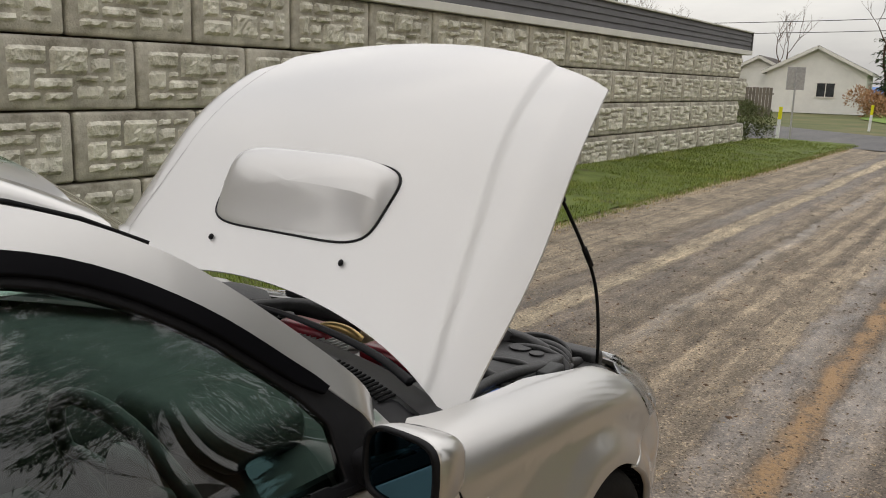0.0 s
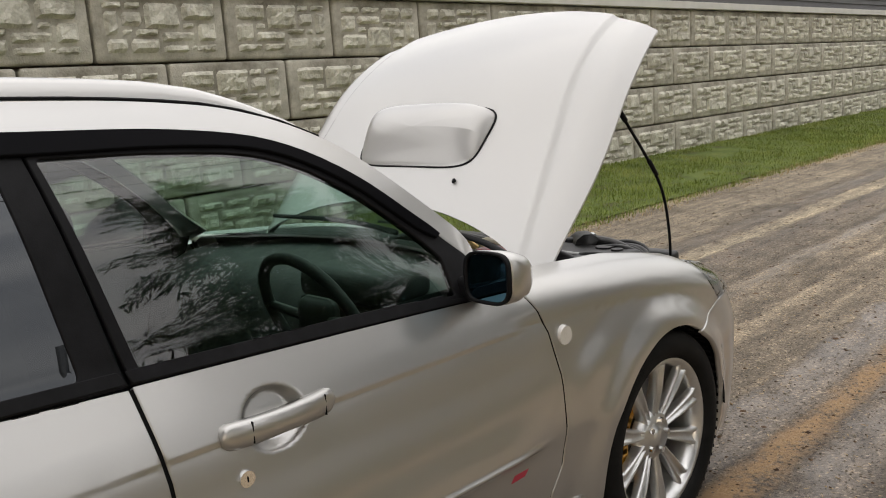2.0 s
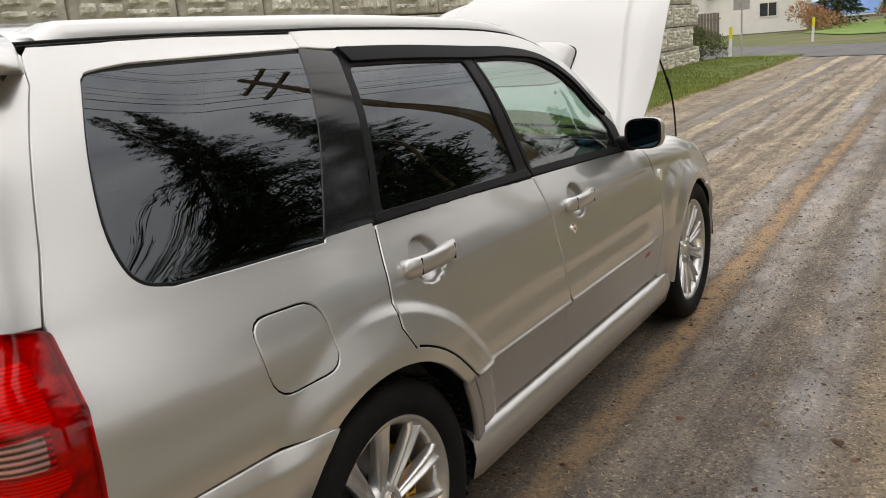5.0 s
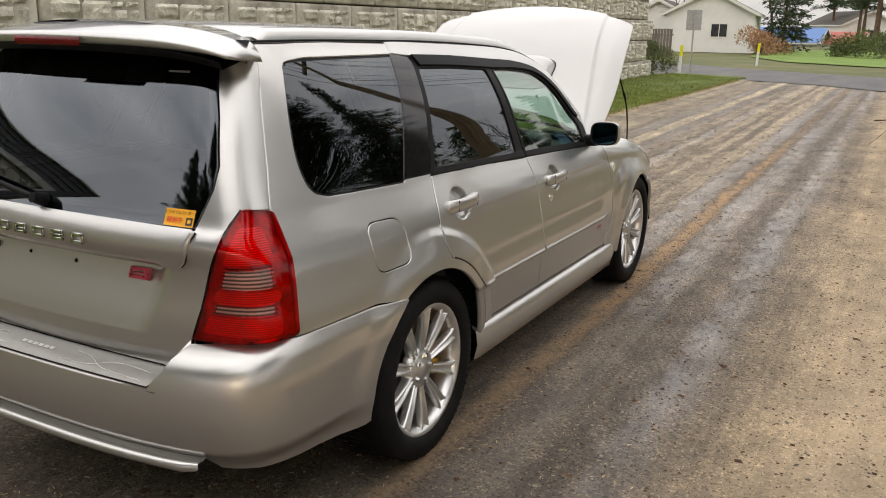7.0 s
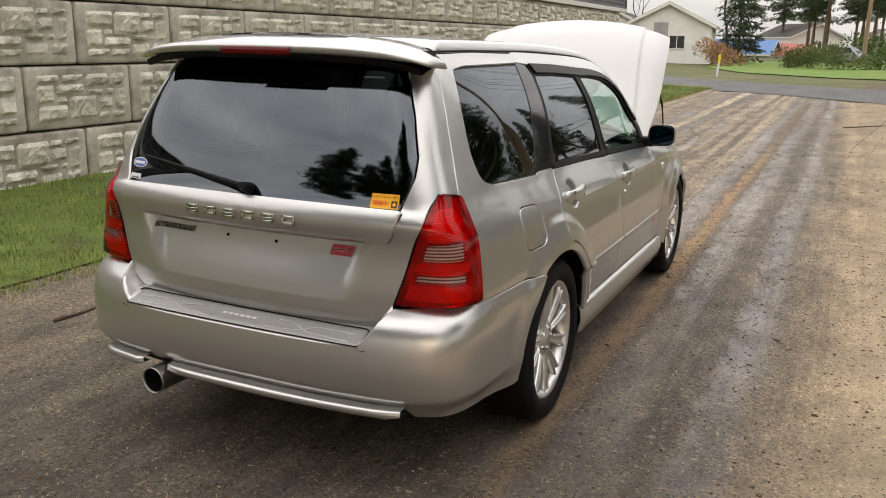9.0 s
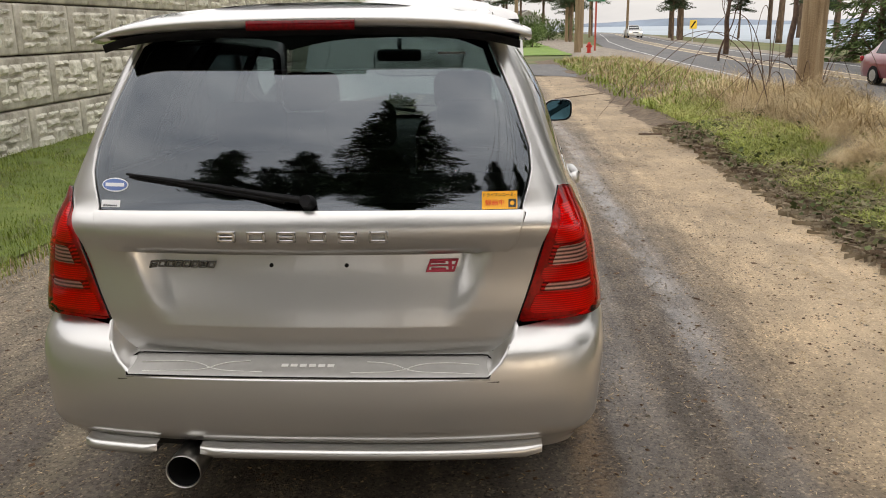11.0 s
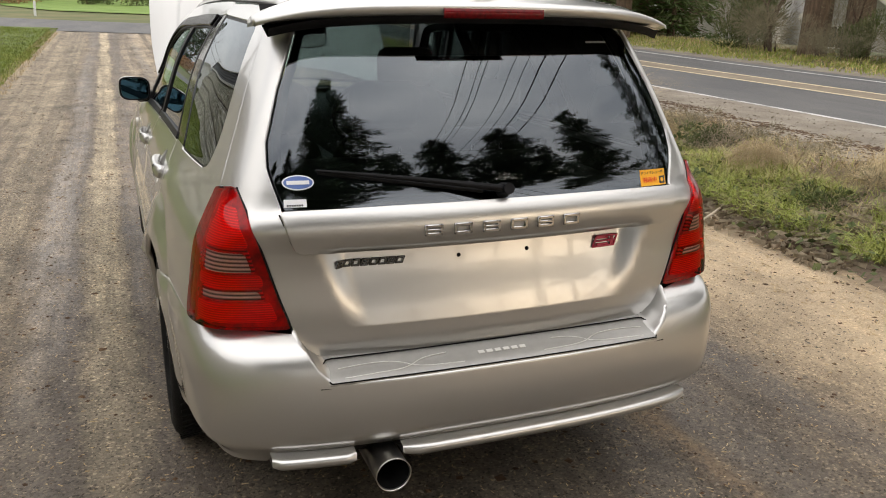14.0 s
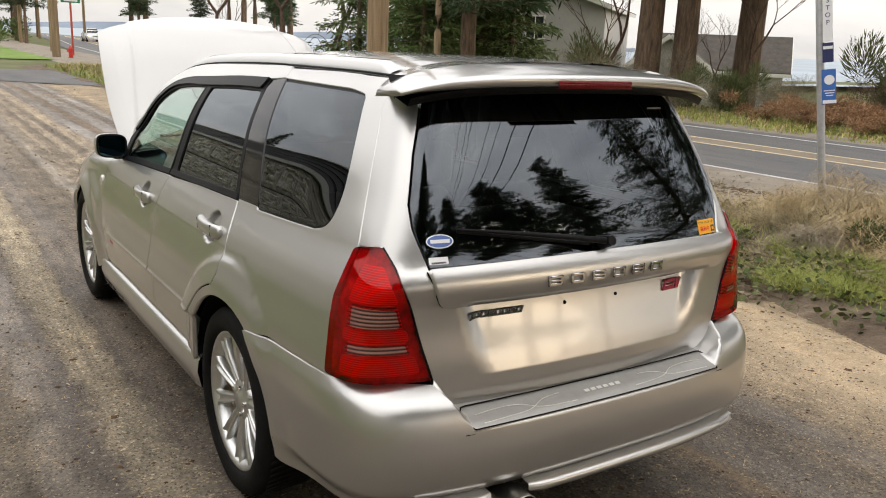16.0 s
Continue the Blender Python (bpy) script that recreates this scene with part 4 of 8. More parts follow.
FIR_D = conifer_meshes(28, 5.5, 5.2, .48, .40, 85, 84, 15, gaps=.45)
# the FIR_C at x 14.6 and 20.8 are added to screen the sun's disc
for k_, x, y, s, a, wd in ((FIR_A, -.2, -31, 1.20, 0, 1.6), (FIR_B, -9.0, -35, 1.20, 70, 1.4), (FIR_B, -17.5, -36, 1.28, 160, 1.4), (FIR_C, -13.0, -37, 1.5, 20, 1.4), (FIR_B, 11.5, -35, 1.12, 200, 1.4), (FIR_C, -5.0, -38, 1.45, 60, 1.3), (FIR_C, 7.5, -38, 1.45, 100, 1.3), (FIR_B, 22, -25, 1.05, 10, 1.3), (FIR_B, 17.8, -32, 1.12, 40, 1.8), (FIR_C, 14.6, -34, 1.2, 80, 1.2), (FIR_C, 20.8, -30.5, 1.2, 120, 1.2), (FIR_D, 21.5, -13.5, .85, 130, 1.1), (FIR_A, 19.5, -6, .78, 10, 1.1), (FIR_A, 22, -.5, .80, 130, 1.35)):
    far_fir(k_, x, y, s, a, wd)
for k_, x, y, s, a in ((FIR_D, 17.4, 14.4, .85, 20), (FIR_D, 18.2, 13.65, .80, 140), (FIR_D, 20.6, 13.3, .90, 250), (FIR_E, 16.4, 22.5, .95, 80), (FIR_E, 19.5, 26, 1.05, 60)):
    far_fir(k_, x, y, s, a, 1.0, "big fir tree with a thick shaggy trunk across the road", "firs across the road")
for x, y, s, a in ((15.6, 24.5, .78, 10), (17.2, 26.0, .9, 100), (18.9, 27.5, .95, 200), (20.2, 24.8, .85, 50), (14.9, 28.5, .8, 300), (22, 28, .9, 20)):
    plant("cedar_tree", CEDAR, (M_BARK, M_CEDAR), "dense green cedar beside the road", "tree", pose(x, y, 0, 0, 0, a) @ Matrix.Scale(s, 4), "cedars across the road")
far_fir(FIR_C, -17.2, 40.0, .8, 30, .62, "fir tree rising behind the retaining wall", "far firs")
# woods beyond the houses
for i in range(26):
    x, y = -2 + 3.4 * i + 3 * math.sin(i * 2.3), 88 + 14 * math.sin(i * 1.7)
    if 6 < x < 26:
        continue
    plant("fir_tree", (FIR_C, FIR_B)[i % 2], fm, "dark fir tree of the far wood", "tree", pose(x - 40 if i > 12 else x, y, 0, 0, 0, i * 50) @ Matrix.Scale(.75 + .25 * math.sin(i * 3.1), 4), "far firs")
for k_, x, y, s in ((FIR_C, -3, 101, .8), (FIR_B, 2.5, 106, .7), (FIR_C, 7.5, 112, .9), (FIR_C, 12, 122, .8), (FIR_B, 16, 130, .7), (FIR_C, -7, 118, .9), (FIR_C, 22, 96, .62), (FIR_B, 5, 125, .7)):
    far_fir(k_, x, y, s, x * 40, 1.1, "dark fir tree of the far wood", "far firs")
plant("spruce_tree", conifer_meshes(9, .4, 2.3, .16, .34, 46, 60, 17, gaps=.1), (M_BARK, M_NEEDLE), "blue-green spruce beside the white house", "tree", pose(-6.4, 66, 0))


def bare_tree_mesh(h, seed, splits=5, r0=.16):
    """A leafless tree: trunk forking again and again into fine twigs."""
    r = random.Random(seed)
    V, F = [], []
    def grow(p, d, L, rad, lev):
        q = [p]
        for i in range(3):
            d = (d + Vector((r.uniform(-.22, .22), r.uniform(-.22, .22), r.uniform(-.02, .2)))).normalized()
            q.append(q[-1] + d * L / 3)
        v, f = tube(q, [rad, rad * .88, rad * .76, rad * .62], 6 if lev < 2 else 3, smooth=0, cap=False)
        o = len(V)
        V.extend(v)
        F.extend(tuple(j + o for j in t) for t in f)
        if lev < splits:
            for k in range(2 + (r.random() < .55)):
                e = (d + Vector((r.uniform(-.8, .8), r.uniform(-.8, .8), r.uniform(-.1, .45)))).normalized()
                grow(q[-1 - (k == 2)], e, L * r.uniform(.62, .82), rad * .56, lev + 1)
    grow(Vector((0, 0, -.2)), Vector((0, 0, 1)), h * .3, r0, 0)
    return mesh_of("trunk", V, F)


BARE_A, BARE_B = bare_tree_mesh(10, 5), bare_tree_mesh(8, 9, 5, .10)
for me, x, y, s, a in ((BARE_A, 13.2, 33, 1.0, 0), (BARE_B, 15.0, 31, 1.1, 90), (BARE_A, 11.9, 38, .9, 200), (BARE_B, 16.2, 34, 1.2, 30), (BARE_B, 9.6, 30.5, .55, 45), (BARE_A, 17.6, 30, .9, 130), (BARE_B, 17.9, 16.8, .9, 0), (BARE_B, 19.6, 12.4, .7, 100), (BARE_B, 17.5, 13.5, .42, 10), (BARE_B, 18.9, 12.7, .45, 200), (BARE_B, 17.0, 15.6, .6, 250), (BARE_A, -22, 60, .9, 10), (BARE_B, -15.9, 40.4, 1.0, 20), (BARE_B, -18.3, 39.6, .9, 140), (BARE_B, -14, 62, 1.1, 60), (BARE_A, -7, 66, 1.0, 100)):
    plant("bare_tree", (me, None), (M_TWIG, None), "leafless deciduous tree with fine dark twigs", "tree", pose(x, y, 0, 0, 0, a) @ Matrix.Scale(s, 4), "bare trees")


def shrub_mesh(w, h, n, leaf, seed, ratio=.35, up=.4, shell=.5, lumps=9):
    r = np.random.default_rng(seed)
    c = r.normal(size=(lumps, 3)) * np.array([w * .33, w * .33, h * .18]) + np.array([0, 0, h * .45])
    k = r.integers(0, lumps, n)
    d = r.normal(size=(n, 3))
    d /= np.linalg.norm(d, axis=1)[:, None]
    P = c[k] + d * (r.random(n) ** shell)[:, None] * np.array([w * .26, w * .26, h * .33]) * (9 / lumps) ** .5
    P[:, 2] = np.abs(P[:, 2]) * .98
    D = d.copy()
    D[:, 2] += up
    v, f = leaf_cloud(P, D, leaf, seed + 5, 0, ratio)
    return mesh_of("crown", v, f, False)


SHRUB = shrub_mesh(1.6, 1.1, 2600, .10, 31)
FERNB = shrub_mesh(3.4, 1.45, 15000, .11, 32, .26, .1, .7, 34)
DEADB = shrub_mesh(2.4, .9, 3800, .22, 35, .05, .2)
M_DEADB = ramped("dead_stems", [(.3, (.12, .105, .065)), (.5, (.23, .20, .13)), (.7, (.38, .335, .22))], 3.0, rand=.35, bump=.1)
DEADF = shrub_mesh(5.0, 2.4, 12000, .24, 36, .03, .3, .5, 22)
BROOM = shrub_mesh(2.6, 2.6, 5200, .30, 33, .12, 1.2)
tinted = {}
for me, mt, x, y, s, nm, lb in ((FERNB, M_FERN, 17.0, 8.5, .62, "bracken", "rust-brown dead bracken across the road"), (FERNB, M_FERN, 16.4, 6.2, .55, "bracken", "rust-brown dead bracken across the road"), (FERNB, M_FERN, 17.2, 5.0, .62, "bracken", "rust-brown dead bracken across the road"), (FERNB, M_FERN, 17.2, 2.6, .7, "bracken", "rust-brown dead bracken across the road"), (DEADF, M_TWIG, 19.0, 6.8, .62, "bramble", "dark reddish thicket of bare twigs behind the bracken"), (DEADF, M_TWIG, 19.2, 4.2, .62, "bramble", "dark reddish thicket of bare twigs behind the bracken"), (BROOM, M_SCRUB, 19.8, 8.6, .78, "broom_bush", "dark green broom bush across the road"), (BROOM, M_SCRUB, 21, 6.5, .9, "broom_bush", "dark green broom bush across the road"), (BROOM, M_SCRUB, 22, 3, .9, "broom_bush", "dark green broom bush across the road"), (BROOM, M_SCRUB, 17.2, 16.8, .75, "broom_bush", "dark green broom bush across the road"), (BROOM, M_SCRUB, 18.0, 11.2, .48, "broom_bush", "dark green broom bush across the road"), (BROOM, M_SCRUB, 17.6, 12.7, .45, "broom_bush", "dark green broom bush across the road"),
                               (SHRUB, M_FERN, -6.6, 57.2, 1.7, "shrub", "russet leafless shrub by the house"), (SHRUB, M_SCRUB, -2, 57, 1.4, "shrub", "round green garden shrub by the street"), (SHRUB, M_SCRUB, 1.0, 56, 1.6, "shrub", "round green garden shrub by the street"), (SHRUB, M_CEDAR, 3.5, 58, 1.5, "shrub", "yellow-green garden shrub beside the street"), (SHRUB, M_CEDAR, -1, 60, 1.4, "shrub", "yellow-green garden shrub beside the street"), (SHRUB, M_SCRUB, -10.6, 44.5, 1.0, "shrub", "low shrub by the fence"), (SHRUB, M_CEDAR, 2.4, 80, 2.6, "shrub", "dark green hedge shrub behind the street"), (SHRUB, M_CEDAR, 6.4, 84, 2.2, "shrub", "dark green hedge shrub behind the street"), (SHRUB, M_SCRUB, -5.4, 24.6, .7, "shrub", "low weeds at the wall's end"), (DEADF, M_DEADB, 16.9, 12.6, 0.50, "bramble", "grey-brown tangle of bare twigs round the trunks"), (DEADF, M_DEADB, 18.9, 11.4, 0.50, "bramble", "grey-brown tangle of bare twigs round the trunks"), (DEADF, M_DEADB, 17.2, 15.6, 0.85, "bramble", "grey-brown tangle of bare twigs round the trunks"), (DEADF, M_DEADB, 19.6, 10.4, 0.50, "bramble", "grey-brown tangle of bare twigs round the trunks"), (SHRUB, M_SCRUB, 4.5, -.6, .26, "bramble", "low bramble leaves on the verge"), (SHRUB, M_SCRUB, 4.3, 2.2, .24, "bramble", "low bramble leaves on the verge"), (SHRUB, M_SCRUB, 3.7, .2, .22, "bramble", "low bramble leaves on the verge"), (DEADB, M_DEADB, 4.8, 1.6, 0.2, "bramble", "tangled dry brown bramble on the verge"), (DEADB, M_DEADB, 4.45, .3, 0.24, "bramble", "tangled dry brown bramble on the verge"), (DEADB, M_DEADB, 4.7, -1.2, 0.22, "bramble", "tangled dry brown bramble on the verge"), (DEADB, M_DEADB, 4.5, -2.6, 0.25, "bramble", "tangled dry brown bramble on the verge"), (DEADB, M_DEADB, 4.75, 2.4, 0.21, "bramble", "tangled dry brown bramble on the verge"), (DEADB, M_DEADB, 4.55, 3.2, 0.26, "bramble", "tangled dry brown bramble on the verge"), (SHRUB, M_SCRUB, 4.4, -2.0, .28, "bramble", "low bramble leaves on the verge")):
    ob = thing(nm, lb, "bush", pose(x, y, float(ground_z(x, y)) - .02, 0, 0, x * 90) @ Matrix.Scale(s, 4), nm + " clumps")
    if (me.name, mt.name) not in tinted:
        tinted[(me.name, mt.name)] = me.copy()
    part("foliage", tinted[(me.name, mt.name)], mt, ob)
    part("stem", tube_mesh("stem", [(0, 0, -.05), (.03, .02, .25), (.05, -.02, .6)], [.03, .02, .01], 6), M_TWIG, ob)

# matted dry tangles of grass and stems on the verge
def tangle_mesh(w, h, n, length, width, seed):
    """A low heap of arching thin stems, lying every way."""
    r = np.random.default_rng(seed)
    q, a0 = np.sqrt(r.random(n)) * w / 2, r.uniform(0, 6.283, n)
    x, y = q * np.cos(a0), q * np.sin(a0)
    dome = h * np.clip(1 - (2 * q / w) ** 2, 0, 1) * (.45 + .9 * vnoise(x + seed, y + 3, 3.2))
    z = dome * r.random(n) ** .6
    a, L = r.uniform(0, 6.283, n), length * (.35 + r.random(n))
    rise = .2 + .9 * r.random(n)
    V = np.empty((n, 7, 3))
    for j, (t, sd) in enumerate(((0, 1), (0, -1), (.4, 1), (.4, -1), (.75, .8), (.75, -.8), (1, 0))):
        bend = a + .9 * t * np.sin(a0 * 3)
        V[:, j, 0] = x + np.cos(bend) * L * t - np.sin(bend) * width * sd
        V[:, j, 1] = y + np.sin(bend) * L * t + np.cos(bend) * width * sd
        V[:, j, 2] = np.maximum(z + L * (rise * t - (rise + .25) * t * t), -.02)
    F = [f for k in np.arange(n) * 7 for f in ((k, k + 1, k + 3, k + 2), (k + 2, k + 3, k + 5, k + 4), (k + 4, k + 5, k + 6))]
    return mesh_of("foliage", V.reshape(-1, 3), F, False)


tr = random.Random(12)
MAT_A, MAT_B = tangle_mesh(1.3, .50, 4600, .28, .0022, 41), tangle_mesh(1.3, .50, 4200, .26, .0024, 42)
MAT_A.name, MAT_B.name = "dead_grass_heap", "dead_stem_heap"
heaps = [(5.05, .15, .85), (5.35, -.35, .95), (4.75, -.5, .85), (5.1, -1.0, .9), (4.7, -1.5, .85), (5.2, -1.9, .9), (4.8, -2.6, .9), (5.2, -3.2, .9), (4.8, 6.8, .8), (5.0, 7.6, 1.15), (5.5, 7.9, 1.0), (4.6, 8.4, .9)] + [(tr.uniform(4.05, 4.7), -3.2 + i * .75 + tr.uniform(-.2, .2), tr.uniform(.42, .62)) for i in range(14)]
for i, (x, y, k) in enumerate(heaps):
    straw = i % 3 != 1
    tg = thing("tangle", "matted tawny dead grass on the verge" if straw else "grey-brown matted bramble stems on the verge", "bush", pose(x, y, float(verge_z(np.array(x), np.array(y))) - .02, 0, 0, tr.uniform(0, 360)) @ Matrix.Scale(k, 4), "verge tangles")
    part("foliage", MAT_A if straw else MAT_B, M_STRAW if straw else M_STEM, tg)
# bramble leaves creeping over the edge of the verge
lr = np.random.default_rng(77)
lx_, ly_ = lr.uniform(2.85, 4.6, 5200), lr.uniform(-4, 8, 5200)
keep = vnoise(lx_ + 4, ly_, 1.7) + .5 * vnoise(lx_, ly_ + 2, 5.) + .35 * (lx_ < 3.5) > .95
lx_, ly_ = lx_[keep], ly_[keep]
lp = np.stack([lx_, ly_, verge_z(lx_, ly_) + .015 + .09 * lr.random(len(lx_))], 1)
ld = lr.normal(size=(len(lx_), 3)) * np.array([1, 1, .25])
lv, lf = leaf_cloud(lp, ld, .05, 78, .1, .72)
tagged(part("bramble_leaves", mesh_of("bramble_leaves", lv, lf, False), M_SCRUB), "grey-green bramble leaves creeping over the verge", "leaves", kind="stuff")

# arching bramble canes round the pole
cane_r = random.Random(4)
for i in range(14):
    bx, by = 5.0 + cane_r.uniform(-.7, .9), 8.6 + cane_r.uniform(-.9, 1.4)
    dx, dy, hh = cane_r.uniform(-2.8, 1.6), cane_r.uniform(-2.6, 1.4), cane_r.uniform(.7, 1.7)
    z0_ = float(ground_z(bx, by)) - .03
    pts = [(bx, by, z0_), (bx + dx * .15, by + dy * .15, z0_ + hh * .75), (bx + dx * .5, by + dy * .5, z0_ + hh), (bx + dx * .85, by + dy * .85, z0_ + hh * .6), (bx + dx * 1.1, by + dy * 1.1, z0_ + hh * .1 + .03)]
    tagged(part("bramble_cane", tube_mesh("bramble_cane", pts, [.008, .007, .005, .004, .002], 5), M_TWIG), "dark arching bramble cane by the pole", "bramble", "bramble canes")
for i, (p, q) in enumerate((((2.75, .42), (3.5, 1.05)), ((3.2, 4.6), (4.3, 5.2)), ((2.5, 7.2), (3.6, 6.8)), ((2.9, 1.9), (3.4, 1.55)), ((-1.86, -1.45), (-1.78, -1.15)), ((1.8, 13), (2.9, 14)))):
    mid = ((p[0] + q[0]) / 2 + .06, (p[1] + q[1]) / 2 - .05)
    pts = [(p[0], p[1], float(ground_z(*p)) + .02), (*mid, float(ground_z(*mid)) + .05), (q[0], q[1], float(ground_z(*q)) + .05)]
    tagged(part("fallen_branch", tube_mesh("fallen_branch", pts, [.012, .009, .005], 6), material("bare_branch", (.36, .30, .22), .8) if i == 0 else M_TWIG), "bare fallen branch lying on the ground", "branch", "fallen branches")

# ---- poles, signs, houses, other cars ----
def pole(name, x, y, h, r, label, lean=0.0, arms=True):
    ob = thing(name, label, "utility pole", pose(x, y, float(ground_z(x, y)) - .05), "utility poles")
    part("post", tube_mesh("post", [(0, 0, -.2), (0, 0, h * .5), (lean, 0, h)], [r, r * .86, r * .68], 14), M_POLE, ob)
    if arms:
        for z in (h - .5, h - 1.3):
            part("crossarm", box((lean, 0, z), (2.2, .10, .12), .01, 1), M_POLE, ob)
            for k in (-1, -.55, .55, 1):
                b = bmesh.new()
                cyl_bm(b, (lean + k, 0, z + .06), (lean + k, 0, z + .2), .035, .05, 8)
                part("insulator", b, M_STEEL, ob)
    return ob


pole("utility_pole", 5.55, 9.55, 11.5, .20, "thick weathered wooden utility pole beside the road")
pole("utility_pole", 4.6, -62, 11.5, .19, "weathered utility pole behind the lane")
pole("utility_pole", 5.2, 42.5, 11, .20, "weathered utility pole by the junction")
pole("utility_pole", 6.4, 52, 9, .11, "slim grey utility pole by the junction", arms=False)
pole("utility_pole", 14.9, 22.3, 9.5, .13, "leaning pale pole across the road", .35, False)
pole("utility_pole", 2.5, 64, 10, .16, "weathered wooden utility pole further along the road", arms=False)
pole("utility_pole", 7.5, 76, 10, .15, "weathered wooden utility pole further along the road")
pole("utility_pole", 13.5, 110, 10, .15, "weathered wooden utility pole further along the road")
pole("utility_pole", 16.5, 98, 11, .16, "far utility pole across the road")
pole("utility_pole", 9.5, 92, 10, .16, "far utility pole beside the road")
for k, zz in ((-1, 11.1), (-.55, 11.1), (.55, 11.1), (1, 11.1), (-.8, 10.3), (.1, 9.2), (.3, 8.7)):
    for (xa, ya), (xb, yb) in (((4.6, -62), (5.55, 9.55)), ((5.55, 9.55), (5.2, 42.5))):
        pts = [(xa + k + (xb - xa) * t, ya + (yb - ya) * t, zz - (1.6 if ya < 0 else 1.1) * 4 * t * (1 - t)) for t in np.linspace(0, 1, 25)]
        tagged(part("overhead_wire", tube_mesh("overhead_wire", pts, .014 if zz > 9.5 else .022, 4, smooth=0), M_BLACK), "black overhead wire strung between poles", "wire", "overhead wires")
for za in (5.6, 6.3):
    pts = [(-40 + 62 * t, 60 - 6 * t, za - .8 * 4 * t * (1 - t) + .6 * t) for t in np.linspace(0, 1, 13)]
    tagged(part("overhead_wire", tube_mesh("overhead_wire", pts, .02, 4, smooth=0), M_BLACK), "black overhead wire over the side street", "wire", "overhead wires")

# bus stop sign
M_SIGNBLUE = material("sign_blue", (.03, .13, .42), .4)
M_SIGNNAVY = material("sign_navy", (.015, .02, .09), .4)
M_SIGNWHITE = material("sign_white", (.75, .76, .78), .4, vary=.03)
M_GALV = material("galvanised", (.42, .43, .44), .45, .7, vary=.12, scale=20)


def text_mesh(name, s, size, depth=.001, spacing=1.0):
    cu = bpy.data.curves.new(name, "FONT")
    cu.body, cu.size, cu.extrude, cu.align_x, cu.align_y = s, size, depth, "CENTER", "CENTER"
    cu.space_line = spacing
    ob = bpy.data.objects.new(name, cu)
    me = bpy.data.meshes.new_from_object(ob)
    me.name = name
    bpy.data.objects.remove(ob)
    return me


BS = thing("bus_stop_sign", "grey bus stop pole with white and blue signs", "sign", pose(6.56, 1.29, .0, 0, -8.5, -58))
b = bmesh.new()
cyl_bm(b, (0, 0, -.1), (0, 0, 3.1), .04, segs=14)
part("post", smooth_bm(b), M_GALV, BS, "galvanised steel post")
p1 = part("sign_panel", box((.075, -.045, 2.15), (.095, .006, .80), .003, 1), M_SIGNWHITE, BS, "white stop panel")
for i, ch in enumerate("STOP"):
    part("letter", text_mesh("letter", ch, .066), M_SIGNNAVY, p1, "dark blue letter", at=pose(.075, -.050, 2.16 - .073 * i, 90, 0, 0))
b = box((.075, -.0505, 2.36), (.055, .003, .06), .012, 2)
part("bus_symbol", b, M_SIGNNAVY, p1)
p2 = part("sign_panel", box((.075, -.045, 1.64), (.105, .006, .20), .003, 1), M_SIGNNAVY, BS, "navy route panel")
part("route_bar", box((.075, -.050, 1.69), (.09, .003, .03), .001, 1), M_SIGNWHITE, p2)
p3 = part("sign_panel", box((.080, -.045, 1.29), (.135, .006, .36), .004, 1), M_SIGNBLUE, BS, "bright blue notice panel")
b = bmesh.new()
cyl_bm(b, (.085, -.047, 1.36), (.085, -.051, 1.36), .05, segs=24)
part("notice_disc", b, M_SIGNWHITE, p3)
for i in range(3):
    part("notice_bar", box((.085, -.050, 1.25 - i * .025), (.11 - .02 * i, .003, .010), .001, 1), M_SIGNWHITE, p3)
part("notice_foot", box((.085, -.050, 1.135), (.131, .003, .035), .001, 1), M_SIGNWHITE, p3)
# marker posts
M_HIVIS = material("hi_vis_yellow", (.80, .75, .02), .5)
for x, y in ((-4.83, 26.5), (-3.75, 36.5)):
    mp_ = thing("marker_post", "white marker post with yellow reflective top", "post", pose(x, y, 0, 3, 2, 10), "marker posts")
    part("post", box((0, 0, .5), (.10, .03, 1.0), .008, 1), M_SIGNWHITE, mp_)
    part("reflector", box((0, -.002, .83), (.106, .036, .38), .008, 1), M_HIVIS, mp_, "yellow reflective sleeve")
sb = thing("street_sign", "blank grey back of a sign on a thin post", "sign", pose(-4.35, 26.0, 0, 0, 0, 20))
part("post", box((0, 0, 1.1), (.05, .05, 2.2), .004, 1), M_GALV, sb)
part("sign_panel", box((0, .03, 1.86), (.50, .006, .66), .004, 1), M_GALV, sb)
gs = thing("street_sign", "green street name sign on a red and white post", "sign", pose(6.5, 45.6, 0, 0, 0, 8))
part("post", box((0, 0, 1.5), (.09, .09, 3.0), .006, 1), material("faded_red", (.45, .08, .05), .6), gs)
part("sign_panel", box((0, -.05, 2.9), (1.0, .01, .22), .004, 1), material("sign_green", (.02, .18, .08), .5), gs, "green name plate")
part("name_bar", box((0, -.058, 2.9), (.7, .004, .09), .001, 1), M_SIGNWHITE, gs)
cs = thing("chevron_sign", "yellow chevron sign at the bend", "sign", pose(17.2, 68, 0, 0, 0, 5))
part("post", box((0, 0, .7), (.08, .08, 1.4), .006, 1), M_GALV, cs)
part("sign_panel", box((0, -.05, 1.45), (.6, .01, .7), .004, 1), material("sign_yellow", (.75, .5, .03), .5), cs)
part("chevron", box((0, -.058, 1.45), (.12, .004, .6), .001, 1, Euler((0, radians(35), 0)).to_matrix()), M_BLACK, cs)
fh = thing("fire_hydrant", "small red fire hydrant on the far grass", "hydrant", pose(5.7, 41.5, 0))
b = bmesh.new()
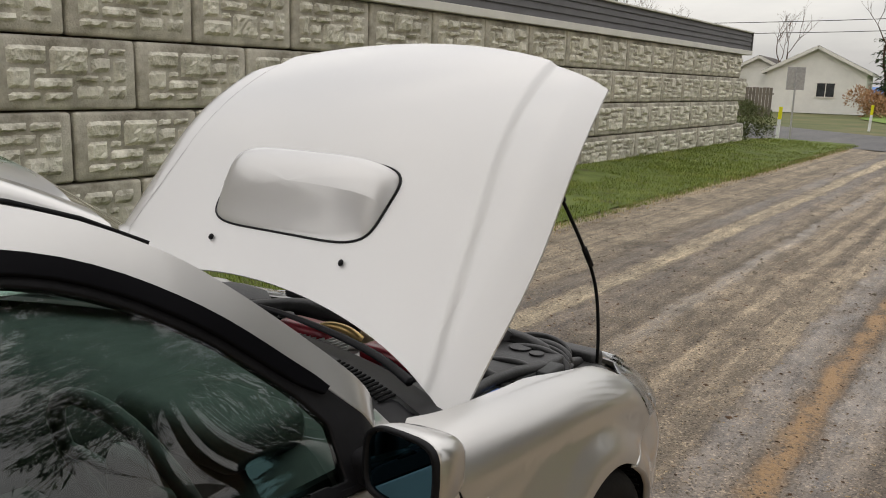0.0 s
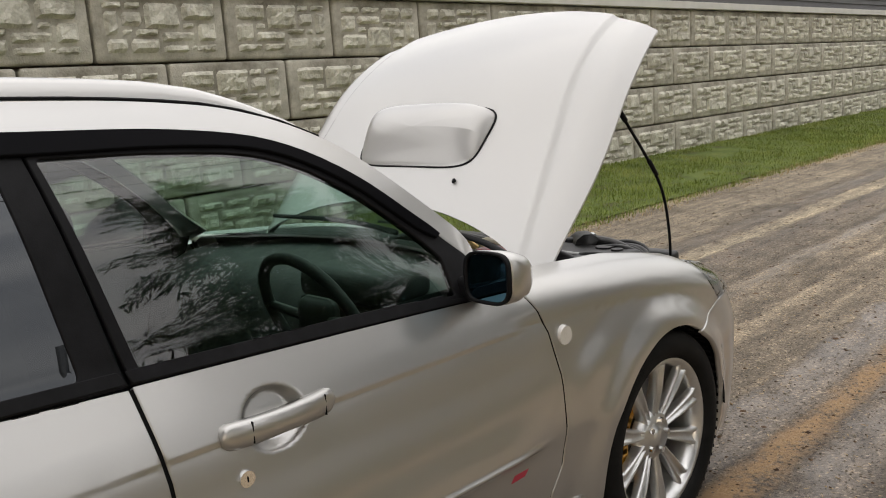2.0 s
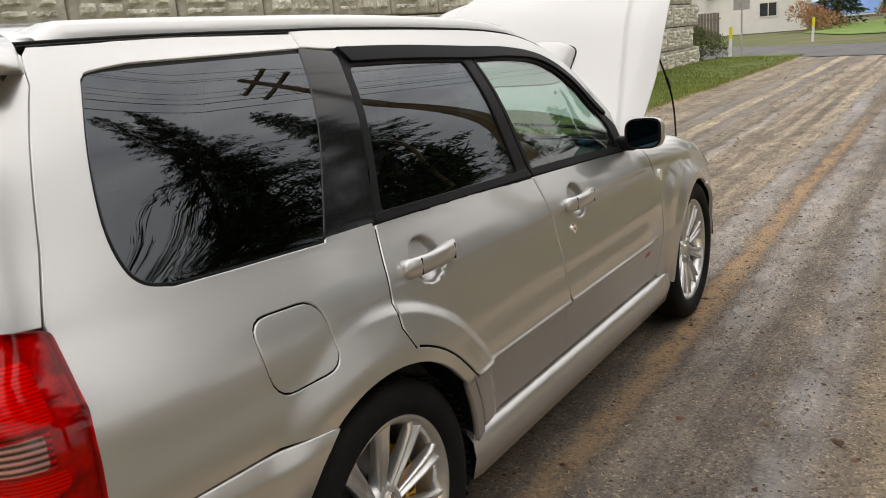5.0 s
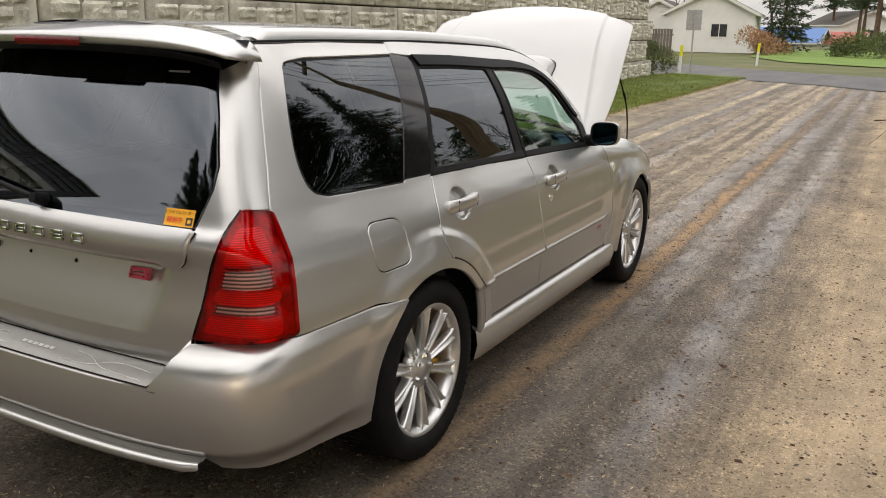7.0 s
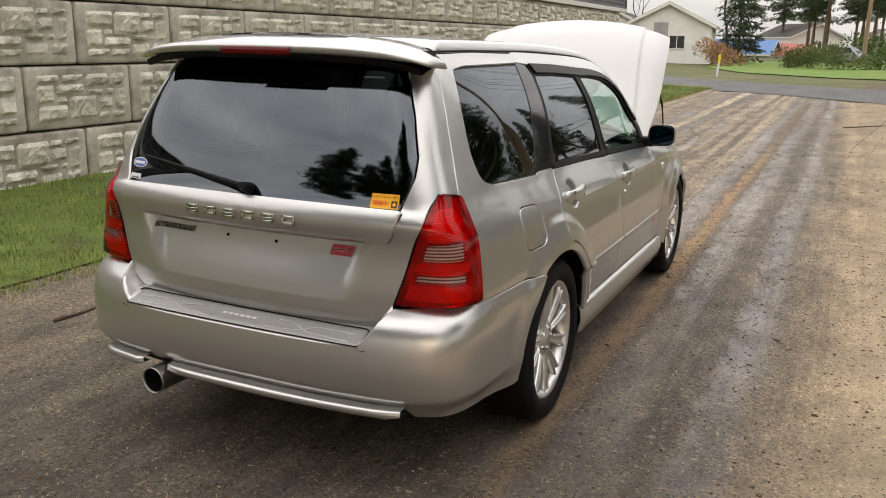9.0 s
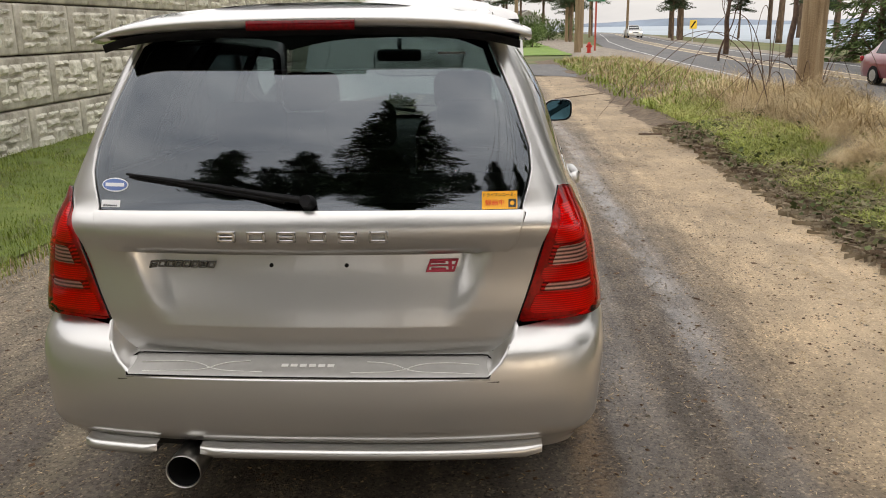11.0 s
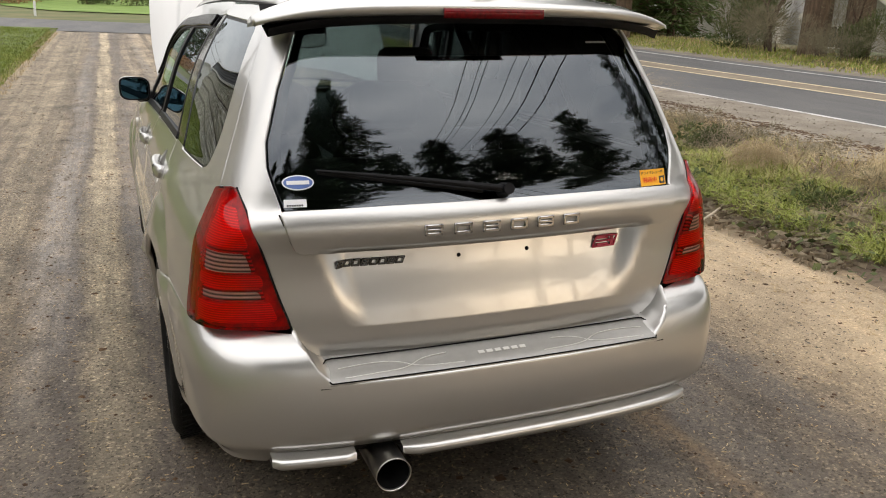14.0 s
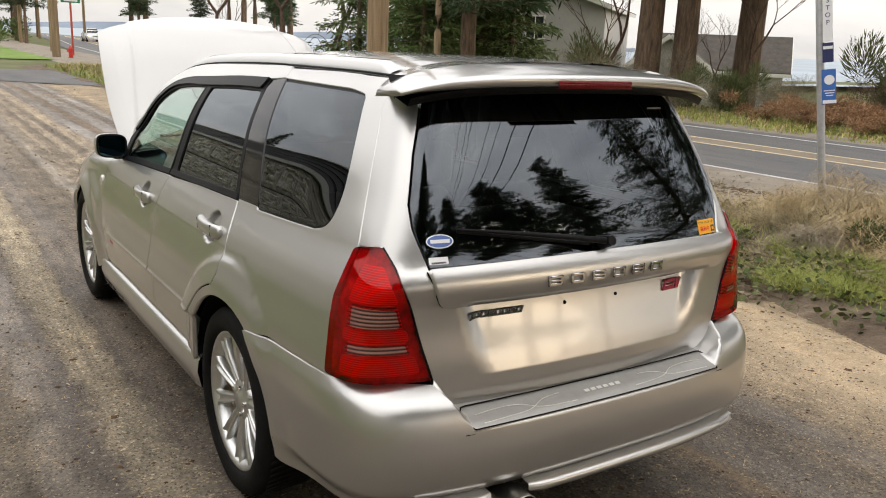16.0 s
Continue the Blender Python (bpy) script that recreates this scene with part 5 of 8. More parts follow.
for z0_, z1_, r0, r1 in ((0, .5, .10, .10), (.5, .62, .11, .05), (.05, .1, .14, .14)):
    cyl_bm(b, (0, 0, z0_), (0, 0, z1_), r0, r1, 12)
cyl_bm(b, (-.16, 0, .4), (.16, 0, .4), .05, .05, 10)
part("barrel", smooth_bm(b), material("hydrant_red", (.5, .03, .02), .5), fh)


def house(name, label, m, w, d, h, rise, wall, roof, wins=(), over=.35, door=None):
    """A gabled house, ridge along local y: clad walls with board shadows, roof slabs, framed windows."""
    ob = thing(name, label, "house", m)
    V, F = [], []
    n = max(6, int(h / .17))
    ring = [(-w / 2, -d / 2), (w / 2, -d / 2), (w / 2, d / 2), (-w / 2, d / 2)]
    for i in range(n):
        for z, o in ((h * i / n, .022), (h * (i + 1) / n, .0)):
            V += [(x + (o if x > 0 else -o), y + (o if y > 0 else -o), z) for x, y in ring]
    for j in range(2 * n - 1):
        for k in range(4):
            F.append((j * 4 + k, j * 4 + (k + 1) % 4, (j + 1) * 4 + (k + 1) % 4, (j + 1) * 4 + k))
    part("wall", mesh_of("wall", V, F, False), wall, ob, "lap-sided wall")
    for s in (-1, 1):
        gv, gf = [], []
        g = max(4, int(rise / .17))
        for i in range(g):
            for z, o in ((rise * i / g, .022), (rise * (i + 1) / g, 0)):
                x = w / 2 * (1 - z / rise)
                gv += [(-x, s * (d / 2 + o), h + z), (x, s * (d / 2 + o), h + z)]
        for j in range(2 * g - 1):
            q = (j * 2, j * 2 + 1, j * 2 + 3, j * 2 + 2)
            gf.append(q if s < 0 else q[::-1])
        part("gable", mesh_of("gable", gv, gf, False), wall, ob, "lap-sided gable")
        sl = math.hypot(w / 2, rise)
        ang = math.atan2(rise, w / 2)
        L = sl + over
        c = Vector((s * (w / 2 + over * math.cos(ang)) / 2, 0, h + rise / 2 - over * math.sin(ang) / 2 + .09))
        part("roof_slope", box(c, (L, d + 2 * over, .13), .01, 1, Euler((0, s * ang, 0)).to_matrix()), roof, ob, "pitched roof")
        part("fascia", box((s * (w / 2 + over * math.cos(ang)), 0, h - over * math.sin(ang) + .02), (.04, d + 2 * over, .18), .004, 1), M_WHITETRIM, ob)
        for e in (-1, 1):
            part("bargeboard", box((c[0], e * (d / 2 + over + .02), c[2] - .06), (L, .04, .20), .004, 1, Euler((0, s * ang, 0)).to_matrix()), M_WHITETRIM, ob)
    for (face, u, z, ww, wh) in wins:
        t = {"s": pose(u, -d / 2 - .02, z), "n": pose(u, d / 2 + .02, z, 0, 0, 180), "e": pose(w / 2 + .02, u, z, 0, 0, 90), "w": pose(-w / 2 - .02, u, z, 0, 0, -90)}[face]
        wi = part("window", box((0, .01, 0), (ww, .04, wh), .004, 1), M_HOUSEGLASS, ob, "dark window panes", at=t)
        fb_ = bmesh.new()
        for c, s_ in (((0, -.02, wh / 2), (ww + .12, .06, .07)), ((0, -.02, -wh / 2), (ww + .16, .07, .08)), ((-ww / 2, -.02, 0), (.07, .06, wh)), ((ww / 2, -.02, 0), (.07, .06, wh)), ((0, -.02, 0), (.05, .05, wh))):
            box_bm(fb_, c, s_, .006, 1)
        part("frame", fb_, M_WHITETRIM, wi)
    return ob


M_HOUSEGLASS = material("window_panes", (.03, .034, .038), .08, spec=.4, vary=.4, scale=3)
house("white_house", "white single-storey house with lap siding and gable roof", pose(-11.3, 65, 0, 0, 0, 6), 6.2, 9.0, 2.75, 1.55, M_WHITESIDING, M_SHINGLE, (("s", .7, 1.55, 1.15, .95), ("e", 0, 1.4, 1.0, 1.1)))
house("white_house_wing", "lower white wing of the single-storey house", pose(-15.3, 65.4, 0, 0, 0, 6), 5.0, 7.0, 2.45, 1.25, M_WHITESIDING, M_SHINGLE, (("s", -1.6, 1.5, .5, .3),))
house("blue_roof_house", "low house with a bright blue metal roof", pose(-10.2, 105, -1.8, 0, 0, 84), 7, 7, 2.2, 1.5, M_GREYSIDING, material("blue_metal_roof", (.05, .16, .40), .45), (("w", 2, 1.2, 1.2, 1.0),))
house("low_house", "low grey house with a faded red roof", pose(-5.6, 108, -2.0, 0, 0, 86), 6, 6, 2.2, 1.3, M_GREYSIDING, material("red_metal_roof", (.40, .10, .075), .5), (("w", 2, 1.2, 1.2, 1.0),))
house("grey_house", "two-storey pale grey house behind the cedars", pose(27.7, 33.5, -1.4, 0, 0, -52), 10, 9, 5.0, 1.7, M_GREYSIDING, M_SHINGLE, (("s", -2.3, 3.9, .9, 1.1), ("s", 1.6, 3.9, .9, 1.1), ("s", 0, 1.3, 1.2, 1.2), ("w", 0, 3.9, .9, 1.0)))
house("grey_cottage", "grey single-storey cottage behind the big firs", pose(34.9, 26.5, -1.55, 0, 0, 37.6), 5.2, 7.0, 2.4, 1.6, M_GREYSIDING, M_SHINGLE, (("w", -1.4, 1.4, 1.0, 1.0),))
house("grey_cottage_wing", "gabled wing of the grey cottage behind the firs", pose(33.4, 27.8, -1.55, 0, 0, -52.2), 4.0, 6.0, 2.4, 1.5, M_GREYSIDING, M_SHINGLE, (("s", -.6, 1.4, .9, 1.0),))
house("coast_house", "distant low house along the coast road", pose(-5, 120, 0, 0, 0, 30), 7, 10, 2.5, 1.6, M_WHITESIDING, M_SHINGLE, (("s", 0, 1.4, 1.1, 1.0),))
house("coast_house", "distant low house along the coast road", pose(6, 150, 0, 0, 0, 10), 7, 10, 2.5, 1.6, M_GREYSIDING, M_SHINGLE, (("s", 0, 1.4, 1.1, 1.0),))
# board fence by the white house
FE = thing("board_fence", "weathered upright board fence beside the house", "fence", pose(-11.6, 48.6, 0, 0, 0, 12))
for i in range(24):
    part("board", box((-3.2 + i * .18, 0, .80 + .01 * math.sin(i * 2.1)), (.165, .025, 1.6), .003, 1), M_FENCE, FE)
for z in (.35, 1.25):
    part("rail", box((-1.1, .03, z), (4.4, .05, .09), .004, 1), M_FENCE, FE)
# far shore hill
bm = bmesh.new()
hv = [(150 + 60 * i, 1500 - 10 * i, -1) for i in range(24)]
rows = [[(x, y, -1), (x, y + 40, 5 + 8 * math.sin(i * .5) ** 2), (x, y + 90, -1)] for i, (x, y, z) in enumerate(hv)]
tagged(part("far_shore", loft("far_shore", rows), material("hazy_hill", (.16, .20, .25), 1.0, vary=.2, scale=.01)), "hazy blue far shore across the water", "hill", kind="structure")


def saloon(label, m, colour, lights=True):
    """A small saloon: lofted body and cabin, glazing, wheels, lamps, bumpers. Nose towards local -y."""
    ob = thing("saloon_car", label, "car", m)
    P = material("saloon_paint", colour, .3, .2, coat=1.0, vary=.05, scale=3)
    ys = np.array([-2.08, -2.02, -1.85, -1.3, -.8, -.3, .4, 1.2, 1.75, 2.0, 2.07])
    top = np.array([.50, .66, .74, .83, .90, .93, .95, .95, .93, .86, .60])
    wid = np.array([.55, .70, .78, .83, .84, .845, .845, .84, .80, .74, .60])
    rows = []
    for y, t, w in zip(ys, top, wid):
        rows.append([(-w * .93, y, .22), (-w, y, .40), (-w * .995, y, t - .20), (-w * .93, y, t - .04), (-w * .7, y, t), (0, y, t + .015), (w * .7, y, t), (w * .93, y, t - .04), (w * .995, y, t - .20), (w, y, .40), (w * .93, y, .22)])
    part("body", loft("body", rows, cap=True), P, ob, "painted body shell")
    cy = np.array([-.95, -.55, -.20, .2, .7, 1.1, 1.45, 1.72])
    ct = np.array([.90, 1.20, 1.40, 1.45, 1.44, 1.36, 1.12, .93])
    cw = np.array([.70, .66, .60, .59, .585, .60, .64, .70])
    rows = [[(-.74, y, .88), (-w, y, t - .03), (-w * .75, y, t), (w * .75, y, t), (w, y, t - .03), (.74, y, .88)] for y, t, w in zip(cy, ct, cw)]
    part("cabin", loft("cabin", rows, cap=True), P, ob, "painted cabin")
    part("windscreen", mesh_of("windscreen", [(-.62, -.93, .93), (.62, -.93, .93), (.54, -.27, 1.395), (-.54, -.27, 1.395)], [(0, 1, 2, 3)]), M_HOUSEGLASS, ob, "pale reflecting windscreen")
    part("rear_screen", mesh_of("rear_screen", [(.60, 1.70, .965), (-.60, 1.70, .965), (-.52, 1.16, 1.36), (.52, 1.16, 1.36)], [(0, 1, 2, 3)]), M_HOUSEGLASS, ob)
    for s in (-1, 1):
        for a, b_, c, d in ((-.66, .28, .22, -.22), (.34, 1.22, 1.05, .30)):
            q = [(s * .735, a, .945), (s * .735, b_, .945), (s * .630, c, 1.36), (s * .630, d, 1.36)]
            part("side_window", mesh_of("side_window", q, [(0, 1, 2, 3) if s > 0 else (3, 2, 1, 0)]), M_HOUSEGLASS, ob)
        for y in (-1.30, 1.07):
            wb = bmesh.new()
            cyl_bm(wb, (s * .66, y, .285), (s * .86, y, .285), .285, segs=28)
            wh = part("wheel", smooth_bm(wb), M_RUBBER, ob, "black tyre")
            rb = bmesh.new()
            cyl_bm(rb, (s * .84, y, .285), (s * .868, y, .285), .185, .17, 20)
            part("rim", smooth_bm(rb), M_STEEL, wh)
        part("door_mirror", box((s * .90, -.55, .98), (.16, .10, .12), .03, 2), P, ob)
        hl_ = part("headlamp", box((s * .60, -2.00, .66), (.30, .16, .13), .04, 3), material("lit_headlamp", (.9, .85, .7), .2), ob, "lit headlamp")
        if lights:
            bb = hl_.data.materials[0].node_tree.nodes["Principled BSDF"]
            bb.inputs["Emission Color"].default_value, bb.inputs["Emission Strength"].default_value = (1, .85, .55, 1), 1.6
        part("tail_lamp", box((s * .66, 2.03, .76), (.22, .10, .16), .03, 2), M_RED0, ob)
    part("grille", box((0, -2.075, .62), (.55, .03, .07), .01, 1), M_BLACK, ob)
    part("front_bumper", box((0, -2.05, .38), (1.45, .16, .22), .05, 3), P, ob)
    part("number_plate", box((0, -2.135, .42), (.30, .012, .15), .003, 1), M_SIGNWHITE, ob, "white number plate with grey bar")
    return ob


M_RED0 = material("plain_red_lens", (.35, .01, .01), .2, coat=1.0)
saloon("dark red compact saloon car on the road with lit headlamps", pose(10.1, 15.3, .03, 0, 0, 6) @ Matrix.Scale(.76, 4), (.16, .013, .022))
saloon("small white saloon car far along the coast road", pose(17.2, 98, .03, 0, 0, 0), (.6, .6, .58))
saloon("grey saloon car parked far along the road", pose(1.5, 74, .0, 0, 0, 70), (.25, .27, .30), False)

# ---- the silver estate car ----
CAR = thing("car", "silver estate car parked on the lane with its bonnet open", "car", pose(0, 0, 0, -0.93, 0, 0))
CXR, CYR, CYF, RHO = 0.40, -1.60, 1.50, 0.45
U0 = CYR - RHO * math.pi / 2 - CXR
UF = CYF + RHO * math.pi / 2 + CXR
AXLES = (1.2625, -1.2625)
ARCH_Z = (.328, .316)
HUBS = (.348, .307)

_side = pchip([.10, .20, .30, .40, .50, .56, .66, .76, .82, .87, .92, .97, 1.0, 1.1, 1.25, 1.4, 1.46, 1.55],
              [.79, .815, .83, .838, .846, .853, .850, .834, .823, .806, .782, .757, .744, .698, .634, .556, .515, .44])
_gate = pchip([.40, .50, .545, .60, .66, .78, .84, .865, .90, .935, .95, .965, 1.0, 1.1, 1.25, 1.40, 1.48, 1.55],
              [-2.16, -2.15, -2.15, -2.158, -2.158, -2.152, -2.155, -2.16, -2.166, -2.154, -2.1415, -2.1350, -2.1237, -2.0875, -2.018, -1.935, -1.88, -1.82])
_bump = pchip([.15, .24, .28, .32, .345, .365, .44, .50, .54, .58, .605, .625, .65, .70], [-2.10, -2.15, -2.178, -2.212, -2.238, -2.246, -2.252, -2.248, -2.242, -2.230, -2.210, -2.180, -2.13, -2.0])
_nose = pchip([.15, .25, .40, .55, .65, .75, .85, .95], [2.10, 2.15, 2.17, 2.15, 2.12, 2.05, 1.95, 1.6])
_ftop = pchip([.5, .65, .80, 1.0, 1.15, 1.4, 1.55, 1.7, 1.9, 2.1], [.985, .972, .962, .948, .935, .893, .855, .80, .74, .70])


HANDLES = ((-.066, .844), (-.996, .871))


def handle_cup(y, z):
    d = 0.0
    for hy, hz in HANDLES:
        r = np.sqrt(((y - hy + .005) / .072) ** 2 + ((z - hz) / .060) ** 2)
        d = d + .030 * (1 - sstep(.62, 1.0, r))
    return d


def half_width(y, z, bumper=False):
    w = _side(z)
    w = w * (1 - 0.055 * (np.clip(-1.0 - y, 0, 2) / .95) ** 2) * (1 - 0.075 * (np.clip(y - .9, 0, 2) / .9) ** 2)
    for a, hz in zip(AXLES, ARCH_Z):
        r = np.hypot(y - a, z - hz)
        w = w + (0.020 if a > 0 else .011) * (1 - sstep(.40, .50, r)) * sstep(.12, .3, z)
        if a < 0:
            w = w + .014 * (1 - sstep(.474, .512, r)) * sstep(-1.50, -1.20, y) * sstep(.12, .3, z)
    door = sstep(-2.2, -1.8, y) * (1 - sstep(.7, 1.0, y))
    w = w - 0.004 * (.35 + .65 * sstep(-.4, -.2, y)) * (1 - sstep(.828, .842, z)) * sstep(.60, .76, z) * door - handle_cup(y, z)
    w = w + (.011 * (1 - sstep(.556, .66, z)) - .015 * (1 - sstep(.531, .543, z)) + .007 * np.exp(-((z - .549) / .0065) ** 2)) * sstep(-1.0, -.9, y) * (1 - sstep(.7, .76, y))
    # the wing curls over to the bonnet
    f = sstep(.52, .70, y)
    zt = _ftop(y)
    z1 = zt - .13
    k = np.clip((z - z1) / (zt - z1), 0, 1)
    wf = _side(np.minimum(z, z1)) * (1 - 0.075 * (np.clip(y - .9, 0, 2) / .9) ** 2)
    r = np.hypot(y - AXLES[0], z - ARCH_Z[0])
    rc = np.hypot(y - 1.12, z - .19)
    wf = wf + (.011 * (1 - sstep(.545, .640, rc)) * sstep(.74, .88, y) + .016 * sstep(.47, .385, r)) * sstep(.12, .3, z)
    wf = .66 + (wf - .66) * np.sqrt(np.clip(1 - k ** 2.2, 0.0, 1)) - .02 * k ** 6
    w = w * (1 - f) + wf * f
    if bumper:
        w = w + .012 * (1 - sstep(.60, .66, z)) + .012 * (1 - sstep(.50, .62, z)) * sstep(-1.6, -1.9, y) - .045 * (1 - sstep(.27, .352, z)) * sstep(-1.55, -1.85, y)
    return w + .022 * np.sin(math.pi * np.clip((z - 1.0) / .42, 0, 1)) * sstep(-1.95, -1.5, y) * (1 - sstep(.15, .5, y))


def rear_y(x, z, bumper=False):
    ax = np.abs(x)
    if bumper:
        return _bump(z) + .085 * (ax / .78) ** 2.8
    y = _gate(z) + .045 * (ax / .62) ** 2
    edge = .475 - (.845 - z) * .35
    rec = (1 - sstep(edge - .052, edge + .028, ax)) * (1 - sstep(.835, .866, z))
    return y + .046 * np.clip((z - .634) / .205, 0, 1) * rec


def body_point(u, z, bumper=False):
    """A point of the body's skin: u runs along the side, round the corners and across the ends."""
    u, z = np.broadcast_arrays(np.asarray(u, float), np.asarray(z, float))
    sg = np.where(u < U0, -1.0, np.where(u > UF, -1.0, 1.0))
    uu = np.where(u < U0, 2 * U0 - u, np.where(u > UF, 2 * UF - u, u))
    ox, oy = np.zeros_like(uu), np.zeros_like(uu)
    dx, dy = np.ones_like(uu), np.zeros_like(uu)
    s = (uu >= CYR) & (uu <= CYF)
    oy = np.where(s, uu, np.where(uu < CYR, CYR, CYF))
    ph_r = np.clip((CYR - uu) / RHO, 0, math.pi / 2)
    ph_f = np.clip((uu - CYF) / RHO, 0, math.pi / 2)
    cr, cf = uu < CYR, uu > CYF
    ox = np.where(cr | cf, CXR, 0.0)
    dx = np.where(cr, np.cos(ph_r), np.where(cf, np.cos(ph_f), 1.0))
    dy = np.where(cr, -np.sin(ph_r), np.where(cf, np.sin(ph_f), 0.0))
    back = uu < CYR - RHO * math.pi / 2
    ox = np.where(back, uu - U0, ox)
    front = uu > CYF + RHO * math.pi / 2
    ox = np.where(front, UF - uu, ox)
    lo, hi = np.zeros_like(uu), np.full_like(uu, 1.3)
    k = .045 if not bumper else .06
    for _ in range(26):
        mid = (lo + hi) / 2
        x, y = ox + dx * mid, oy + dy * mid
        a = half_width(y, z, bumper) - x
        b = y - rear_y(x, z, bumper)
        c = _nose(z) - .22 * (np.abs(x) / .75) ** 3.5 - y
        m = np.minimum(np.minimum(a, b), c)
        F = m - k * np.log(np.exp(-(a - m) / k) + np.exp(-(b - m) / k) + np.exp(-(c - m) / k))
        lo = np.where(F > 0, mid, lo)
        hi = np.where(F > 0, hi, mid)
    mid = (lo + hi) / 2
    return np.stack([(ox + dx * mid) * sg, oy + dy * mid, z], -1)


def body_normal(u, z, bumper=False):
    e = 2e-3
    a = body_point(u + e, z, bumper) - body_point(u - e, z, bumper)
    b = body_point(u, z + e, bumper) - body_point(u, z - e, bumper)
    n = np.cross(a, b)
    n /= np.linalg.norm(n, axis=-1, keepdims=True) + 1e-12
    p = body_point(u, z, bumper)
    out = p - np.array([0, 0, 0])
    out[..., 1] = np.where(np.abs(p[..., 1]) < 1.6, 0, p[..., 1])
    out[..., 2] = 0
    flip = (n * out).sum(-1) < 0
    n[flip] *= -1
    return n


def sp(y, z):
    """Side point to (u, z)."""
    if CYR <= y <= CYF:
        return (y, z)
    x = float(half_width(np.array(y), np.array(z)))
    if y < CYR:
        return (CYR - RHO * math.atan2(CYR - y, x - CXR), z)
    return (CYF + RHO * math.atan2(y - CYF, x - CXR), z)


def rp(x, z, bumper=False):
    """Rear point to (u, z)."""
    ax = abs(x)
    if ax <= CXR:
        u = U0 + ax
    else:
        y = float(rear_y(np.array(ax), np.array(z), bumper))
        u = CYR - RHO * math.atan2(CYR - y, ax - CXR)
    return (u if x >= 0 else 2 * U0 - u, z)


def mirror_mesh(me, name):
    m2 = me.copy()
    m2.name = name
    nv = len(m2.vertices)
    co = np.empty(nv * 3)
    m2.vertices.foreach_get("co", co)
    co = co.reshape(-1, 3)
    co[:, 0] *= -1
    faces = [tuple(p.vertices)[::-1] for p in me.polygons]
    nor = [(-n.vector[0], n.vector[1], n.vector[2]) for n in me.vertex_normals]
    out = mesh_of(name, co, faces, True, me.get("vn") and None)
    return out


def skin(name, outer, holes=(), off=0.0, depth=0.018, step=0.020, bumper=False, lip=0.0018, fine=(), rows=()):
    """Mesh data of a panel cut from the body's skin, with rolled edges; also its mirror image."""
    V, tri = fill(outer, holes, step, fine, rows)
    P = body_point(V[:, 0], V[:, 1], bumper)
    N = body_normal(V[:, 0], V[:, 1], bumper)
    P = P + N * off
    F = []
    for a, b, c in tri:
        g = np.cross(P[b] - P[a], P[c] - P[a])
        F.append((a, b, c) if g @ N[a] > 0 else (a, c, b))
    cnt = {}
    for t in F:
        for i in range(3):
            cnt[(t[i], t[(i + 1) % 3])] = 1
    rim = [e for e in cnt if (e[1], e[0]) not in cnt]
    outv = {}
    for a, b in rim:
        o = np.cross(P[b] - P[a], N[a])
        o /= np.linalg.norm(o) + 1e-12
        outv.setdefault(a, []).append(o)
        outv.setdefault(b, []).append(o)
    verts, nors = [*P], [*N]
    r1, r2 = {}, {}
    for v, os in outv.items():
        o = np.mean(os, 0)
        o /= np.linalg.norm(o) + 1e-12
        r1[v] = len(verts)
        verts.append(P[v] + o * lip - N[v] * lip * 1.4)
        q = N[v] + o
        nors.append(q / np.linalg.norm(q))
        r2[v] = len(verts)
        verts.append(P[v] + o * lip - N[v] * depth)
        nors.append(o)
    for a, b in rim:
        F.append((b, a, r1[a], r1[b]))
        F.append((r1[b], r1[a], r2[a], r2[b]))
    verts, nors = np.array(verts), np.array(nors)
    me = mesh_of(name, verts, F, True, nors)
    fl = np.array([-1, 1, 1])
    me2 = mesh_of(name, verts * fl, [q[::-1] for q in F], True, nors * fl)
    return me, me2


def panel(name, outer, mat, parent=None, label="", both=True, **kw):
    r, l = skin(name, outer, **kw)
    a = part(name, r, mat, parent or CAR, label)
    if not both:
        return a
    return a, part(name, l, mat, (parent or CAR), label)


def arc(a, r, t0, t1, n=18):
    """Points round a wheel arch of axle a."""
    hz = ARCH_Z[AXLES.index(a)]
    return [(a + r * math.cos(t), hz + r * math.sin(t)) for t in np.linspace(radians(t0), radians(t1), n)]


AR = 0.368


def flow(pts, n=8):
    """A smooth line through points (Catmull-Rom)."""
    P_ = [np.array(p, float) for p in pts]
    P_ = [2 * P_[0] - P_[1]] + P_ + [2 * P_[-1] - P_[-2]]
    out = []
    for i in range(1, len(P_) - 2):
        a, b, c, d = P_[i - 1:i + 3]
        m1, m2 = (c - a) / 2, (d - b) / 2
        for t in np.linspace(0, 1, n, endpoint=False):
            out.append(tuple((2 * t ** 3 - 3 * t ** 2 + 1) * b + (t ** 3 - 2 * t ** 2 + t) * m1 + (3 * t ** 2 - 2 * t ** 3) * c + (t ** 3 - t ** 2) * m2))
    return out + [tuple(P_[-2])]


# -- seams shared by neighbouring panels (y, z) --
SEAM_A = [(.655, .93), (.695, .87), (.722, .81), (.742, .70), (.748, .56), (.735, .46), (.69, .39)]
SEAM_B = [(-.303, .955), (-.284, .80), (-.275, .60), (-.260, .44), (-.256, .385)]
SEAM_C = [(-1.133, .975), (-1.163, .90), (-1.187, .815), (-1.194, .76), (-1.165, .70)]
GAP = .0060


def shift(pts, d):
    return [(p[0] + d, p[1]) for p in pts]


